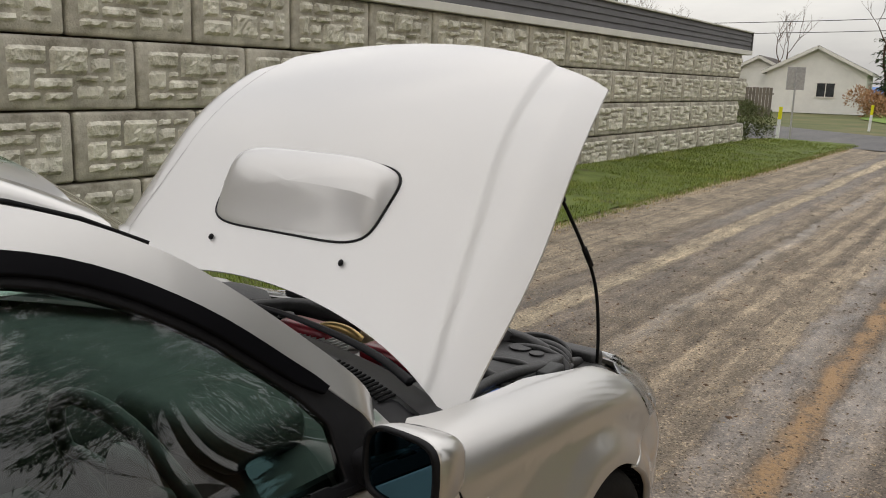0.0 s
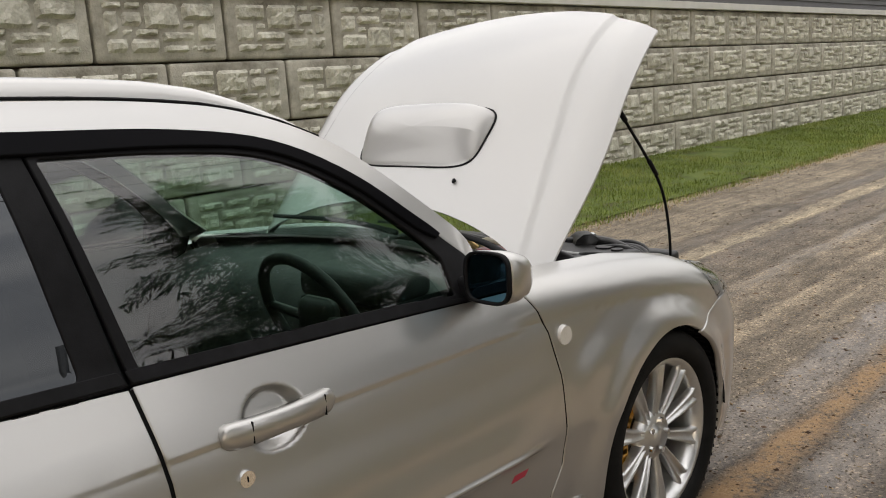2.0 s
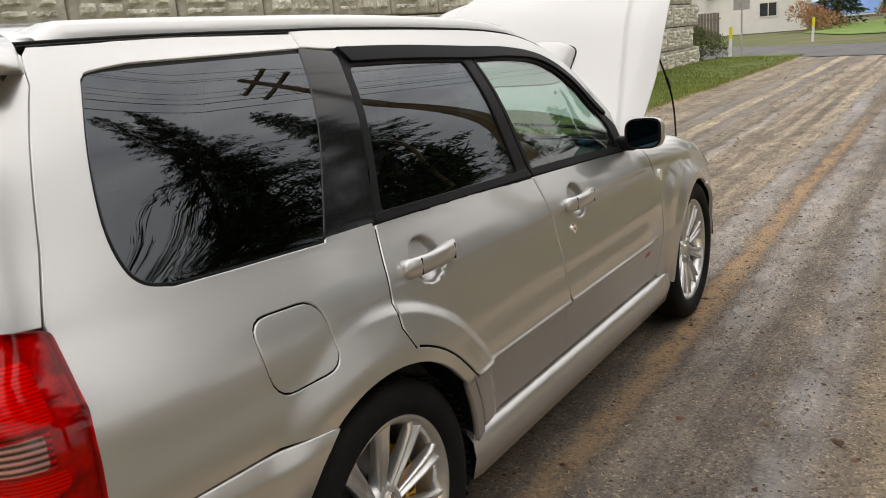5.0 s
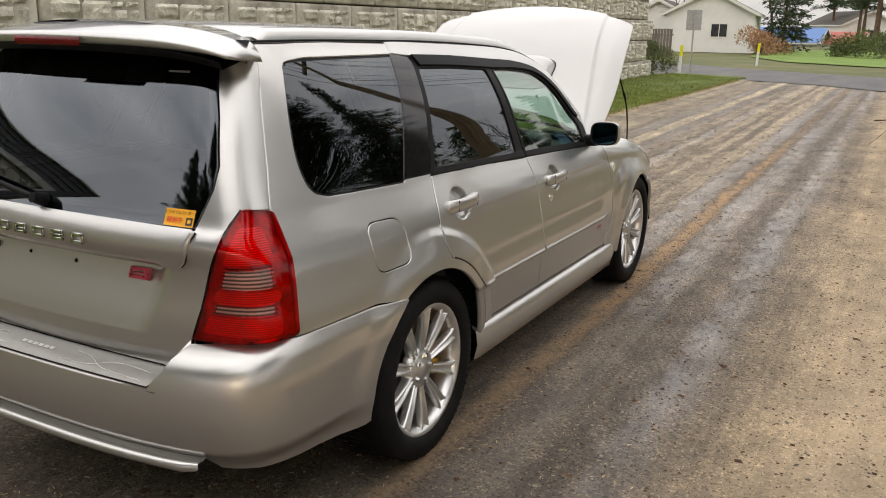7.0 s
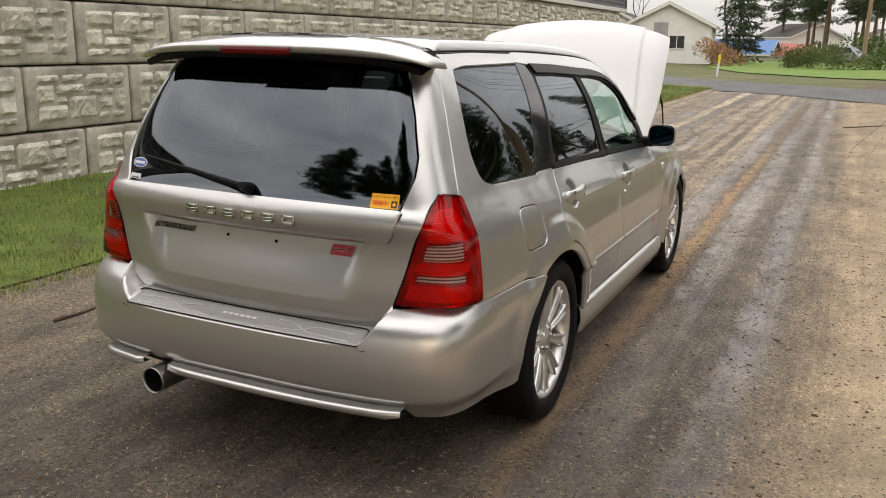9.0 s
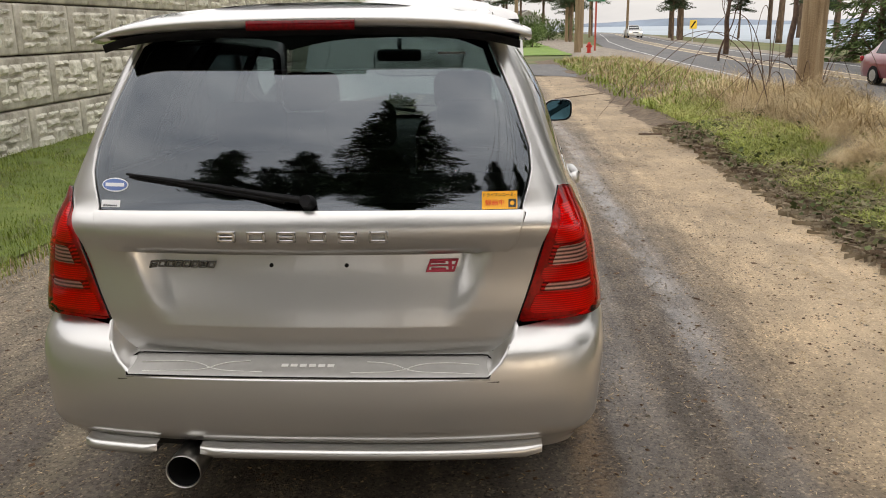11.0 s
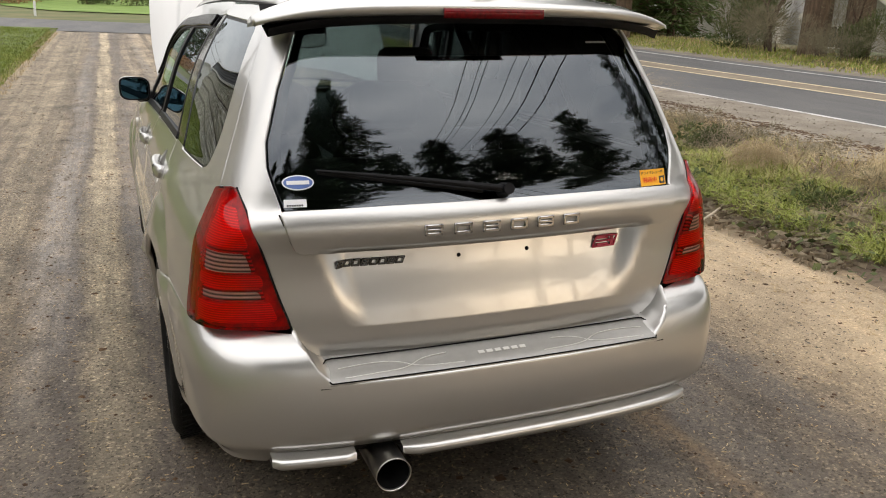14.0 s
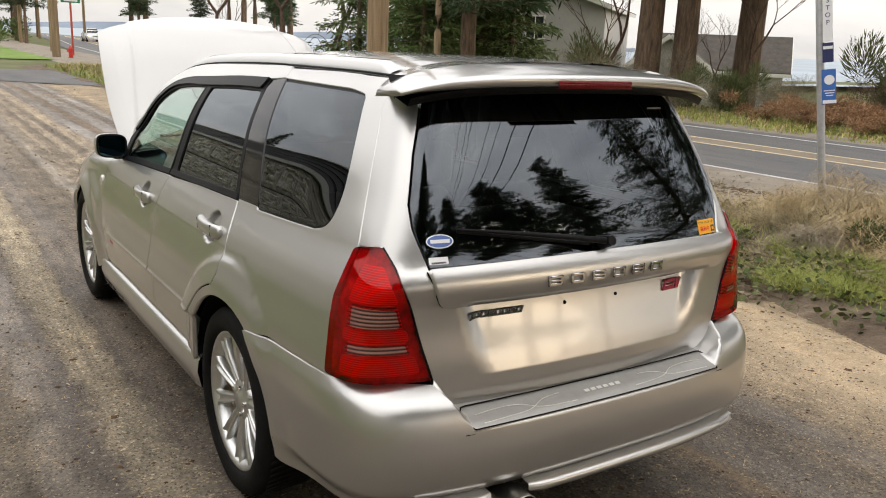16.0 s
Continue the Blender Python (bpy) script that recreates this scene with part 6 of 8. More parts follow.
CREASE = (.824, .828, .8315, .835, .8385, .842, .846, .533, .536, .539, .542, .545, .549, .553, .557, .562, .568)
belt_f = [(.60, .925), (.43, .932), (.15, .943), (-.297, .958)]
arch_r_door = arc(AXLES[1], AR + .040, 75, 12, 14)
door_f = shift(SEAM_A, -GAP) + [(.65, .372)] + [(-.252, .372)] + shift(SEAM_B, GAP)[::-1] + belt_f[::-1]
fd = panel("front_door", door_f, M_PAINT, fine=[(-.071, .844, .10, .0055)], rows=CREASE, label="silver front door panel")
door_r = shift(SEAM_B, -GAP) + [(-.262, .372), (-.858, .372)] + arch_r_door[::-1] + shift(SEAM_C, GAP)[::-1] + [(-1.127, .981), (-.70, .972)]
rd = panel("rear_door", door_r, M_PAINT, fine=[(-1.001, .871, .10, .0055), (AXLES[1], ARCH_Z[1], .53, .012, .46)], rows=CREASE, label="silver rear door panel")
def seal(pts, w=.011):
    """A black band added just behind a seam, standing in for the shade in the gap."""
    P = np.array(pts, float)
    T = np.gradient(P, axis=0)
    T /= np.linalg.norm(T, axis=1)[:, None] + 1e-9
    N_ = np.stack([-T[:, 1], T[:, 0]], 1) * w
    panel("door_seam_shade", [tuple(q) for q in P + N_] + [tuple(q) for q in (P - N_)[::-1]], M_SOOTGAP, off=-.0045, depth=.004, step=.03)


seal(SEAM_A)
seal(SEAM_B)
seal(SEAM_C + arc(AXLES[1], AR + .035, 75, 8, 14))
# front wing
wing_top = flow([(.70, .962), (.80, .952), (1.0, .938), (1.15, .925), (1.4, .882), (1.48, .861), (1.55, .836)], 4)
wing = shift(SEAM_A, GAP)[::-1] + [(.662, .960)] + wing_top + [sp(1.60, .80), sp(1.66, .69), (1.52, .655), (1.448, .648)]
wing += arc(AXLES[0], AR, 60, 172, 24) + [(.885, .30), (.87, .295), (.70, .372)]
panel("front_wing", wing, M_PAINT, label="silver front wing", fine=[(1.12, .19, .67, .011, .53), (AXLES[0], ARCH_Z[0], .43, .010, .386)])
# front bumper corner and face
fb = [(1.452, .640), (1.52, .648), sp(1.66, .682), (2.00, .69), (2.30, .69), (UF, .70), (UF, .22), (2.2, .20), (1.75, .20), (1.60, .225)] + arc(AXLES[0], AR, -15, 57, 12)
panel("front_bumper", fb, M_PAINT, label="silver front bumper", bumper=True, step=.04)
hl = [(1.585, .828), sp(1.655, .695), (2.05, .695), (2.2, .715), (2.0, .745), (1.78, .775)]
M_LENS = glass("clear_lens", (0.85, 0.86, 0.86), 1.5)
panel("headlamp", rounded(hl, .02), M_LENS, label="clear headlamp lens", off=.002)
panel("headlamp_housing", rounded(hl, .02), M_ALU, off=-.022, depth=.006)
# quarter panel with the rear side window cut out
def quarter_glass(d=0.0):
    """The rounded outline of the rear side glass, grown by d."""
    edge = [(-1.700, 1.0), (-1.752, 1.015), (-1.778, 1.052), (-1.782, 1.126), (-1.757, 1.243), (-1.713, 1.35), (-1.702, 1.366), (-1.676, 1.377), (-1.506, 1.384)]
    edge = [np.array(sp(*p)) for p in edge]
    c = np.array([-1.55, 1.19])
    out = [(-1.307, .990 - d)]
    for p in flow(edge, 4):
        v = (np.array(p) - c) / np.linalg.norm(np.array(p) - c)
        out.append((p[0] + d * v[0] * 1.1, p[1] + d * v[1] * 1.1))
    return out + [(-1.114, 1.391 + d)]


QG = quarter_glass()
quarter = [(-1.139, .982), (-1.139, .989), (-1.300, .991), (-1.307, .981)] + quarter_glass(.010)[1:-1] + [(-1.105, 1.402)]
QR_TOP = [(-1.105, 1.434), (-1.45, 1.436), (-1.70, 1.431), sp(-1.775, 1.428)]
GATE_R = [sp(-1.790, 1.415), sp(-1.803, 1.365), sp(-1.862, 1.234), sp(-1.905, 1.10), sp(-1.947, .995)]
lamp_side = [sp(-1.952, .985), sp(-1.949, .93), sp(-1.946, .86), sp(-1.954, .775), sp(-1.966, .655)]
quarter += QR_TOP + GATE_R + shift(lamp_side, .004) + [sp(-1.966, .648), (-1.60, .650)]
quarter += arc(AXLES[1], AR, 122, 4, 30) + arc(AXLES[1], AR + .030, 6, 75, 14) + shift(SEAM_C, -GAP)[::-1]
FUEL = rounded([(-1.603, .900), (-1.405, .894), (-1.388, .737), (-1.583, .729)], .055)
fu_in = rounded([(-1.5955, .8925), (-1.4125, .8865), (-1.3955, .7445), (-1.5755, .7365)], .050)
r_q, l_q = skin("quarter_panel", quarter, holes=[FUEL], fine=[(AXLES[1], ARCH_Z[1], .53, .010, .386)])
part("quarter_panel", r_q, M_PAINT, CAR, "silver rear quarter panel")
part("quarter_panel", skin("quarter_panel", quarter, fine=[(AXLES[1], ARCH_Z[1], .53, .010, .386)])[1], M_PAINT, CAR, "silver rear quarter panel")
# black sheet behind the flap paints the shade of its gap
part("fuel_seam_shade", skin("fuel_seam_shade", rounded([(-1.611, .908), (-1.397, .902), (-1.380, .729), (-1.591, .721)], .06), off=-.006, depth=.004)[0], M_SOOTGAP, CAR)
part("fuel_flap", skin("fuel_flap", fu_in)[0], M_PAINT, CAR, "silver fuel filler flap")
panel("rear_quarter_window", QG, M_PRIV, label="dark tinted quarter glass", off=-.004, depth=.006)
panel("window_seal", quarter_glass(.009), M_BLACK, holes=[QG], off=-.006, depth=.01)
# pillar trims and windows of the doors
CT = [(-1.128, .986), (-1.302, .990), (-1.108, 1.400), (-.985, 1.388)]
panel("pillar_trim", CT, M_GLOSSBLACK, label="gloss black rear pillar trim", off=-.001)
frame_r = [(-.309, .964), (-.70, .976), (-1.124, .985), (-.982, 1.392), (-.70, 1.386), (-.372, 1.372)]
RG = rounded([(-.373, .984), (-.70, .993), (-1.090, 1.001), (-.972, 1.352), (-.70, 1.348), (-.415, 1.337)], [.02, 0, .03, .03, 0, .02])
panel("rear_door_frame", frame_r, M_BLACK, holes=[RG], label="black door window frame")
panel("rear_door_window", RG, M_PRIV, label="dark tinted door glass", off=-.006, depth=.005)
frame_f = [(.62, .930), (.43, .938), (.15, .949), (-.297, .964)] + flow([(-.362, 1.371), (-.10, 1.358), (.105, 1.322), (.277, 1.236), (.432, 1.119), (.535, 1.03)], 5)
FG = rounded([(.465, .951), (.15, .966), (-.280, .976), (-.346, 1.330)] + flow([(-.338, 1.336), (-.10, 1.325), (.088, 1.298), (.253, 1.216), (.398, 1.104), (.462, 1.035)], 4), .008)
panel("front_door_frame", frame_f, M_BLACK, holes=[FG], label="black door window frame")
panel("front_door_window", FG, M_GREEN, label="clear green door glass", off=-.006, depth=.005)
M_DEFLECT = material("smoked_acrylic", (0.004, 0.004, 0.005), 0.2, spec=.04)
visor = flow([(-.98, 1.393), (-.70, 1.388), (-.36, 1.373), (-.10, 1.360), (.105, 1.325), (.277, 1.240), (.432, 1.123), (.475, 1.085)], 5) + flow([(.463, 1.079), (.410, 1.111), (.262, 1.223), (.094, 1.306), (-.10, 1.332), (-.36, 1.339), (-.70, 1.353), (-.96, 1.358)], 5)
panel("wind_deflector", visor, M_DEFLECT, label="smoked wind deflector over the door windows", off=.010, depth=.012)
bs = [(.60, .931), (.15, .949), (-.297, .965), (-.302, .984), (.15, .971), (.42, .957), (.44, .944)]
panel("belt_strip", bs, M_BLACK, off=.004, depth=.01)
bs2 = [(-.309, .966), (-1.122, .987), (-1.11, 1.006), (-.70, .995), (-.32, .985)]
panel("belt_strip", bs2, M_BLACK, off=.004, depth=.01)
# roof side and windscreen pillar
RAIL = flow([(.655, .975), (.575, 1.057), (.453, 1.168), (.305, 1.284), (.195, 1.346), (.085, 1.386), (-.04, 1.410), (-.30, 1.428), (-.95, 1.441), (-1.10, 1.440)], 5)
cant = flow([(.622, .942), (.538, 1.030), (.435, 1.124), (.280, 1.241), (.107, 1.327), (-.10, 1.363), (-.36, 1.377), (-.70, 1.391), (-.985, 1.397), (-1.10, 1.405)], 5) + RAIL[::-1]
panel("windscreen_pillar", cant, M_PAINT, label="silver roof side and windscreen pillar", step=.03)
# tail lamps
lamp_in = [rp(.567, .645), rp(.602, .745), rp(.637, .86), rp(.668, .95), rp(.698, 1.000)]
LAMP = shift(lamp_side, .002)[::-1] + lamp_in[::-1]


def ribbed(m, lo, hi, period, axis):
    """Fine moulded ribs in a lens: two tones and relief along an axis."""
    n, l = m.node_tree.nodes, m.node_tree.links
    tc = n.new("ShaderNodeTexCoord")
    wv = n.new("ShaderNodeTexWave")
    wv.bands_direction = axis
    wv.inputs["Scale"].default_value = 2 * math.pi / (20 * period)
    wv.inputs["Distortion"].default_value = .25
    wv.inputs["Detail Scale"].default_value = 30.0
    l.new(tc.outputs["Object"], wv.inputs["Vector"])
    rp_ = n.new("ShaderNodeValToRGB")
    rp_.color_ramp.elements[0].color, rp_.color_ramp.elements[1].color = (*lo, 1), (*hi, 1)
    l.new(wv.outputs["Fac"], rp_.inputs["Fac"])
    l.new(rp_.outputs["Color"], n["Principled BSDF"].inputs["Base Color"])
    b = n.new("ShaderNodeBump")
    b.inputs["Strength"].default_value, b.inputs["Distance"].default_value = .5, .002
    l.new(wv.outputs["Fac"], b.inputs["Height"])
    l.new(b.outputs["Normal"], n["Principled BSDF"].inputs["Normal"])
    return m


M_REDGLASS = glass("red_lens_outer", (0.99, 0.003, 0.012), 1.40)
M_CLEARBAND = glass("clear_ribbed_lens", (0.90, 0.74, 0.72), 1.5)
M_BOWL = material("lamp_housing", (0.42, 0.09, 0.09), 0.35, vary=.6, scale=28)
M_REFL = material("lamp_reflector", (0.85, 0.30, 0.28), 0.28, 0.15, spec=.5)
ribbed(M_REFL, (.62, .2, .2), (1.0, .55, .5), .0060, "Z")
M_BANDREFL = material("band_reflector", (0.5, 0.45, 0.44), 0.3, 0.35)
ribbed(M_BANDREFL, (.035, .02, .02), (.95, .80, .75), .0105, "Z")
lr = rounded(LAMP, .012)


def band(z0, z1, ins=.018):
    def li(z):
        return np.interp(z, [.645, .745, .86, .95, 1.0], [p[0] for p in lamp_in])
    def lo(z):
        return np.interp(z, [.655, .775, .86, .93, .985], [p[0] for p in lamp_side[::-1]])
    return [(li(z0) + ins, z0), (lo(z0) - ins * 1.5, z0), (lo(z1) - ins * 1.5, z1), (li(z1) + ins, z1)]


CLEAR = [rounded(band(z0, z1, .030), .010) for z0, z1 in ((.792, .850), (.722, .749))]
tl = panel("tail_lamp", lr, M_REDGLASS, label="glossy red tail lamp with clear bands", off=.010, depth=.022, holes=CLEAR)
for side_lamp, k in ((tl[0], 0), (tl[1], 1)):
    part("lamp_housing", skin("lamp_housing", lr, off=-.012, depth=.010)[k], M_BOWL, side_lamp, "dark red lamp housing")
    for z0, z1 in ((.792, .850), (.722, .749)):
        part("clear_band", skin("clear_band", rounded(band(z0, z1, .0305), .010), off=.010, depth=.004, step=.02)[k], M_CLEARBAND, side_lamp, "clear ribbed band")
        part("band_reflector", skin("band_reflector", rounded(band(z0 - .002, z1 + .002, .027), .010), off=-.004, depth=.006, step=.02)[k], M_BANDREFL, side_lamp, "silver ribbed reflector")
    for z0, z1, ins in ((.858, .955, .022), (.755, .786, .020), (.664, .714, .020)):
        part("reflector", skin("reflector", rounded(band(z0, z1, ins), .012), off=-.003, depth=.006, step=.02)[k], M_REFL, side_lamp, "bright red ribbed reflector")
# tailgate
RGL = [rp(.0, 1.43), rp(.40, 1.415), rp(.492, 1.38), rp(.555, 1.235), rp(.597, 1.11), rp(.598, 1.05), rp(.568, .952), rp(.30, .950)]
RGLASS = RGL + [(2 * U0 - p[0], p[1]) for p in RGL[::-1] if abs(p[0] - U0) > 1e-6]
RGL2 = [rp(.0, 1.437), rp(.41, 1.423), rp(.502, 1.387), rp(.565, 1.237), rp(.608, 1.11), rp(.608, 1.048), rp(.577, .944), rp(.30, .942)]
RHOLE = RGL2 + [(2 * U0 - p[0], p[1]) for p in RGL2[::-1] if abs(p[0] - U0) > 1e-6]
gr = [(U0, 1.452), rp(.40, 1.442), (GATE_R[0][0] - .03, 1.425)] + shift(GATE_R, -.006) + shift(lamp_in[::-1], -.005) + [rp(.556, .612), rp(.525, .575), rp(.490, .556), rp(.25, .552), (U0, .551)]
GATE = gr + [(2 * U0 - p[0], p[1]) for p in gr[::-1] if abs(p[0] - U0) > 1e-6]
gate = panel("tailgate", GATE, M_PAINT, both=False, holes=[RHOLE], label="silver tailgate with bare number plate recess", step=.016, rows=(.626, .631, .6345, .638, .643, .836, .844, .852, .860, .866))
# black tubes laid along the tailgate's edge draw its shaded gap
gap_line = shift(lamp_in[::-1], -.002) + [rp(.560, .612), rp(.529, .573), rp(.492, .553)]
for flip in (False, True):
    line = [(2 * U0 - p[0], p[1]) if flip else p for p in gap_line]
    line = [tuple(float(v) for v in np.ravel(body_point(p[0], p[1]))) for p in line]
    part("shut_line", tube_mesh("shut_line", line, .0032, 5, smooth=1), M_SOOTGAP, CAR, "dark gap round the tailgate")
part("rear_window", skin("rear_window", RGLASS, off=-.004, depth=.006, step=.04)[0], M_REARGLASS, gate, "dark tinted rear window")
fr_o, fr_i = RHOLE, [( U0 + (p[0] - U0) * .955, .952 + (p[1] - .944) * .93 + .012) for p in RGLASS]
part("window_border", skin("window_border", [(U0 + (p[0] - U0) * .997, p[1]) for p in RGLASS], holes=[fr_i], off=-.009, depth=.004)[0], M_GLOSSBLACK, gate, "black printed glass border")
gn = [rp(0, .944), rp(.30, .943), rp(.578, .940), rp(.572, .925), rp(.548, .858), rp(.535, .847), rp(.30, .842), rp(0, .840)]
GARN = gn + [(2 * U0 - p[0], p[1]) for p in gn[::-1] if abs(p[0] - U0) > 1e-6]
g_me = skin("tailgate_garnish", rounded(GARN, [0, 0, .02, .02, .015, .01, 0, 0] + [0, .01, .015, .02, .02, 0]), off=.017, depth=.024, lip=.005)[0]
garnish = part("tailgate_garnish", g_me, M_PAINT, gate, "silver trim bar under the rear window")
# black tubes at the bar's ends draw the shade of the gap there
for sd in (1, -1):
    line = []
    for x, z in ((.584, .940), (.577, .922), (.553, .856), (.540, .844)):
        u = rp(x, z)[0]
        q, n_ = body_point(np.array([u]), np.array([z]))[0], body_normal(np.array([u]), np.array([z]))[0]
        q = q + n_ * .003
        line.append((sd * q[0], q[1], q[2]))
    part("garnish_gap", tube_mesh("garnish_gap", line, .0022, 5, smooth=1), M_SOOTGAP, gate, "dark gap beside the trim bar")
# rear bumper
bt = [rp(0, .512, True), rp(.30, .512, True), rp(.455, .513, True), rp(.490, .522, True), rp(.520, .552, True), rp(.545, .60, True), rp(.567, .632, True), rp(.66, .640, True)]
bt += [(sp(-1.965, .642)[0] - .03, .642), sp(-1.965, .640), (-1.60, .640)] + arc(AXLES[1], AR, 122, 189, 16)
bt += flow([(-1.648, .252), (-1.80, .250), (-2.0, .258), rp(.72, .264, True), rp(.645, .270, True)], 5) + [rp(.620, .322, True), rp(.30, .322, True), rp(0, .322, True)]
br = [bt[0]] + bt[1:]
BUMP = br + [(2 * U0 - p[0], p[1]) for p in br[::-1] if abs(p[0] - U0) > 1e-6]
bumper = panel("rear_bumper", BUMP, M_PAINT, both=False, label="silver rear bumper", bumper=True, depth=.03, lip=.005)


def rows_across(zs, inset, half, n=25, bump=True):
    rows = []
    for z, d in zip(zs, inset):
        row = []
        for x in np.linspace(-half, half, n):
            y = float(rear_y(np.array(x), np.array(min(z, .52)), bump)) + d
            row.append((x, y, z))
        rows.append(row)
    return rows


# dark shelf under the scuff pad, and the painted shoulders beside it
shelf = loft("bumper_shelf", [[(x, y + .012 * (x / .5) ** 2, z) for x in np.linspace(-.515, .515, 21)] for y, z in ((-2.236, .508), (-2.14, .541), (-2.05, .560))])
part("bumper_shelf", shelf, M_SOOTGAP, bumper)
for s in (1, -1):
    outer = [(.470, .514), (.490, .522), (.520, .552), (.545, .60), (.567, .632)]
    inner = [(.478, .552), (.499, .560), (.526, .583), (.548, .614), (.556, .642)]
    rows = []
    for t in np.linspace(0, 4, 17):
        i = min(3, int(t))
        k = t - i
        o = [outer[i][j] + (outer[i + 1][j] - outer[i][j]) * k for j in (0, 1)]
        n_ = [inner[i][j] + (inner[i + 1][j] - inner[i][j]) * k for j in (0, 1)]
        yo = float(rear_y(np.array(o[0]), np.array(o[1]), True)) + .001
        yi = float(rear_y(np.array(n_[0]), np.array(max(.56, n_[1])))) + .004
        rows.append([(s * (o[0] + (n_[0] - o[0]) * q), yo + (yi - yo) * q, o[1] + (n_[1] - o[1]) * q + .006 * math.sin(math.pi * q)) for q in np.linspace(0, 1, 6)])
    part("bumper_shoulder", loft("bumper_shoulder", rows if s > 0 else rows[::-1]), M_PAINT, bumper)
M_PAD = material("scuff_pad", (0.30, 0.293, 0.275), 0.38, 0.4, coat=0.3, vary=0.05, scale=30)
pad_rows = []
for y, z in ((-2.236, .509), (-2.2365, .5145), (-2.232, .5185), (-2.19, .5345), (-2.158, .5455), (-2.10, .558)):
    hw = .492 if z > .512 else .490
    pad_rows.append([(x, y + .012 * (x / .5) ** 2, z + .005) for x in np.linspace(-hw, hw, 25)])
pad = part("scuff_pad", loft("scuff_pad", pad_rows), M_PAD, bumper, "silver protector pad with etched lines")


def on_pad(x, q):
    """A point of the pad's top: q from its outer (0) to its inner edge (1)."""
    y, z = -2.230 + .072 * q, .519 + .0288 * q + .0055
    return (x, y + .012 * (x / .5) ** 2, z)


groove = [on_pad(x, -.10) for x in np.linspace(-.486, .486, 21)] + [on_pad(.496, .1), on_pad(.496, .8), on_pad(.484, 1.02)]
groove += [on_pad(x, 1.05) for x in np.linspace(.470, -.470, 21)] + [on_pad(-.484, 1.02), on_pad(-.496, .8), on_pad(-.496, .1), on_pad(-.486, -.10)]
part("pad_groove", tube_mesh("pad_groove", groove, .0022, 5, smooth=0), M_SOOTGAP, pad, "thin dark groove")
M_LINE = material("pale_etching", (0.62, 0.61, 0.58), 0.4, 0.3)
for s in (-1, 1):
    pts = [on_pad(s * x, q) for x, q in ((.45, .10), (.36, .16), (.28, .22), (.23, .62), (.16, .70))]
    part("etched_line", tube_mesh("etched_line", pts, .0014, 5), M_LINE, pad)
    pts = [on_pad(s * x, q) for x, q in ((.46, .55), (.38, .66), (.30, .60), (.25, .20), (.12, .16))]
    part("etched_line", tube_mesh("etched_line", pts, .0014, 5), M_LINE, pad)
bar = bmesh.new()
for i in range(6):
    box_bm(bar, on_pad(-.062 + i * .025, .5), (.018, .012, .002), .0005, 1, Euler((radians(18), 0, 0)).to_matrix())
part("etched_word", bar, M_LINE, pad)
# lower lip
for x0, x1 in ((-.640, -.425), (-.300, .632)):
    rows = []
    for x in np.linspace(x0, x1, 22):
        e = min(1, (x - x0) / .03 + .25, (x1 - x) / .03 + .25)
        yb = float(rear_y(np.array(x), np.array(.345), True))
        rows.append([(x, yb + .05, .324), (x, yb + .012, .318), (x, yb - .008 * e, .317), (x, yb - .016 * e, .311), (x, yb - .018 * e, .300), (x, yb - .010, .302 - .014 * e), (x, yb + .05, .298 - .014 * e)])
    part("bumper_lip", loft("bumper_lip", rows), M_PAINT, bumper, "silver lower bumper lip")
under = []
for x in np.linspace(-.66, .66, 15):
    yb = float(rear_y(np.array(x), np.array(.36), True))
    under.append([(x, yb + .045, .345), (x, yb + .09, .275), (x, yb + .5, .25)])
part("rear_undertray", loft("rear_undertray", under), M_BLACK, CAR)
# roof
_roof_e = pchip([-1.86, -1.70, -1.45, -1.10, -.95, -.30, -.04, .085, .195, .305], [1.428, 1.433, 1.438, 1.440, 1.441, 1.428, 1.410, 1.386, 1.346, 1.284])


def roof_edge(y):
    return _roof_e(y)


def roof_row(y, n=25):
    row = []
    for t in np.linspace(-1, 1, n):
        yy = y + (.11 * (1 - t * t) if y > .05 else 0) * ((y - .05) / .12 if y < .17 else 1)
        z = float(roof_edge(np.array(y)))
        w = float(half_width(np.array(min(y, .5)), np.array(z))) - .004
        row.append((w * t, yy, z + .062 * (1 - abs(t) ** 2.6) + (-.01 if y > .1 else 0)))
    return row


ys = list(np.linspace(-1.91, .05, 31)) + [.10, .15, .17]
part("roof", loft("roof", [roof_row(y) for y in ys]), M_PAINT, CAR, "silver roof panel")
part("headlining", loft("headlining", [[(x * .96, y, z - .035) for x, y, z in roof_row(q)] for q in np.linspace(-1.74, .10, 12)]), M_LINER, CAR)
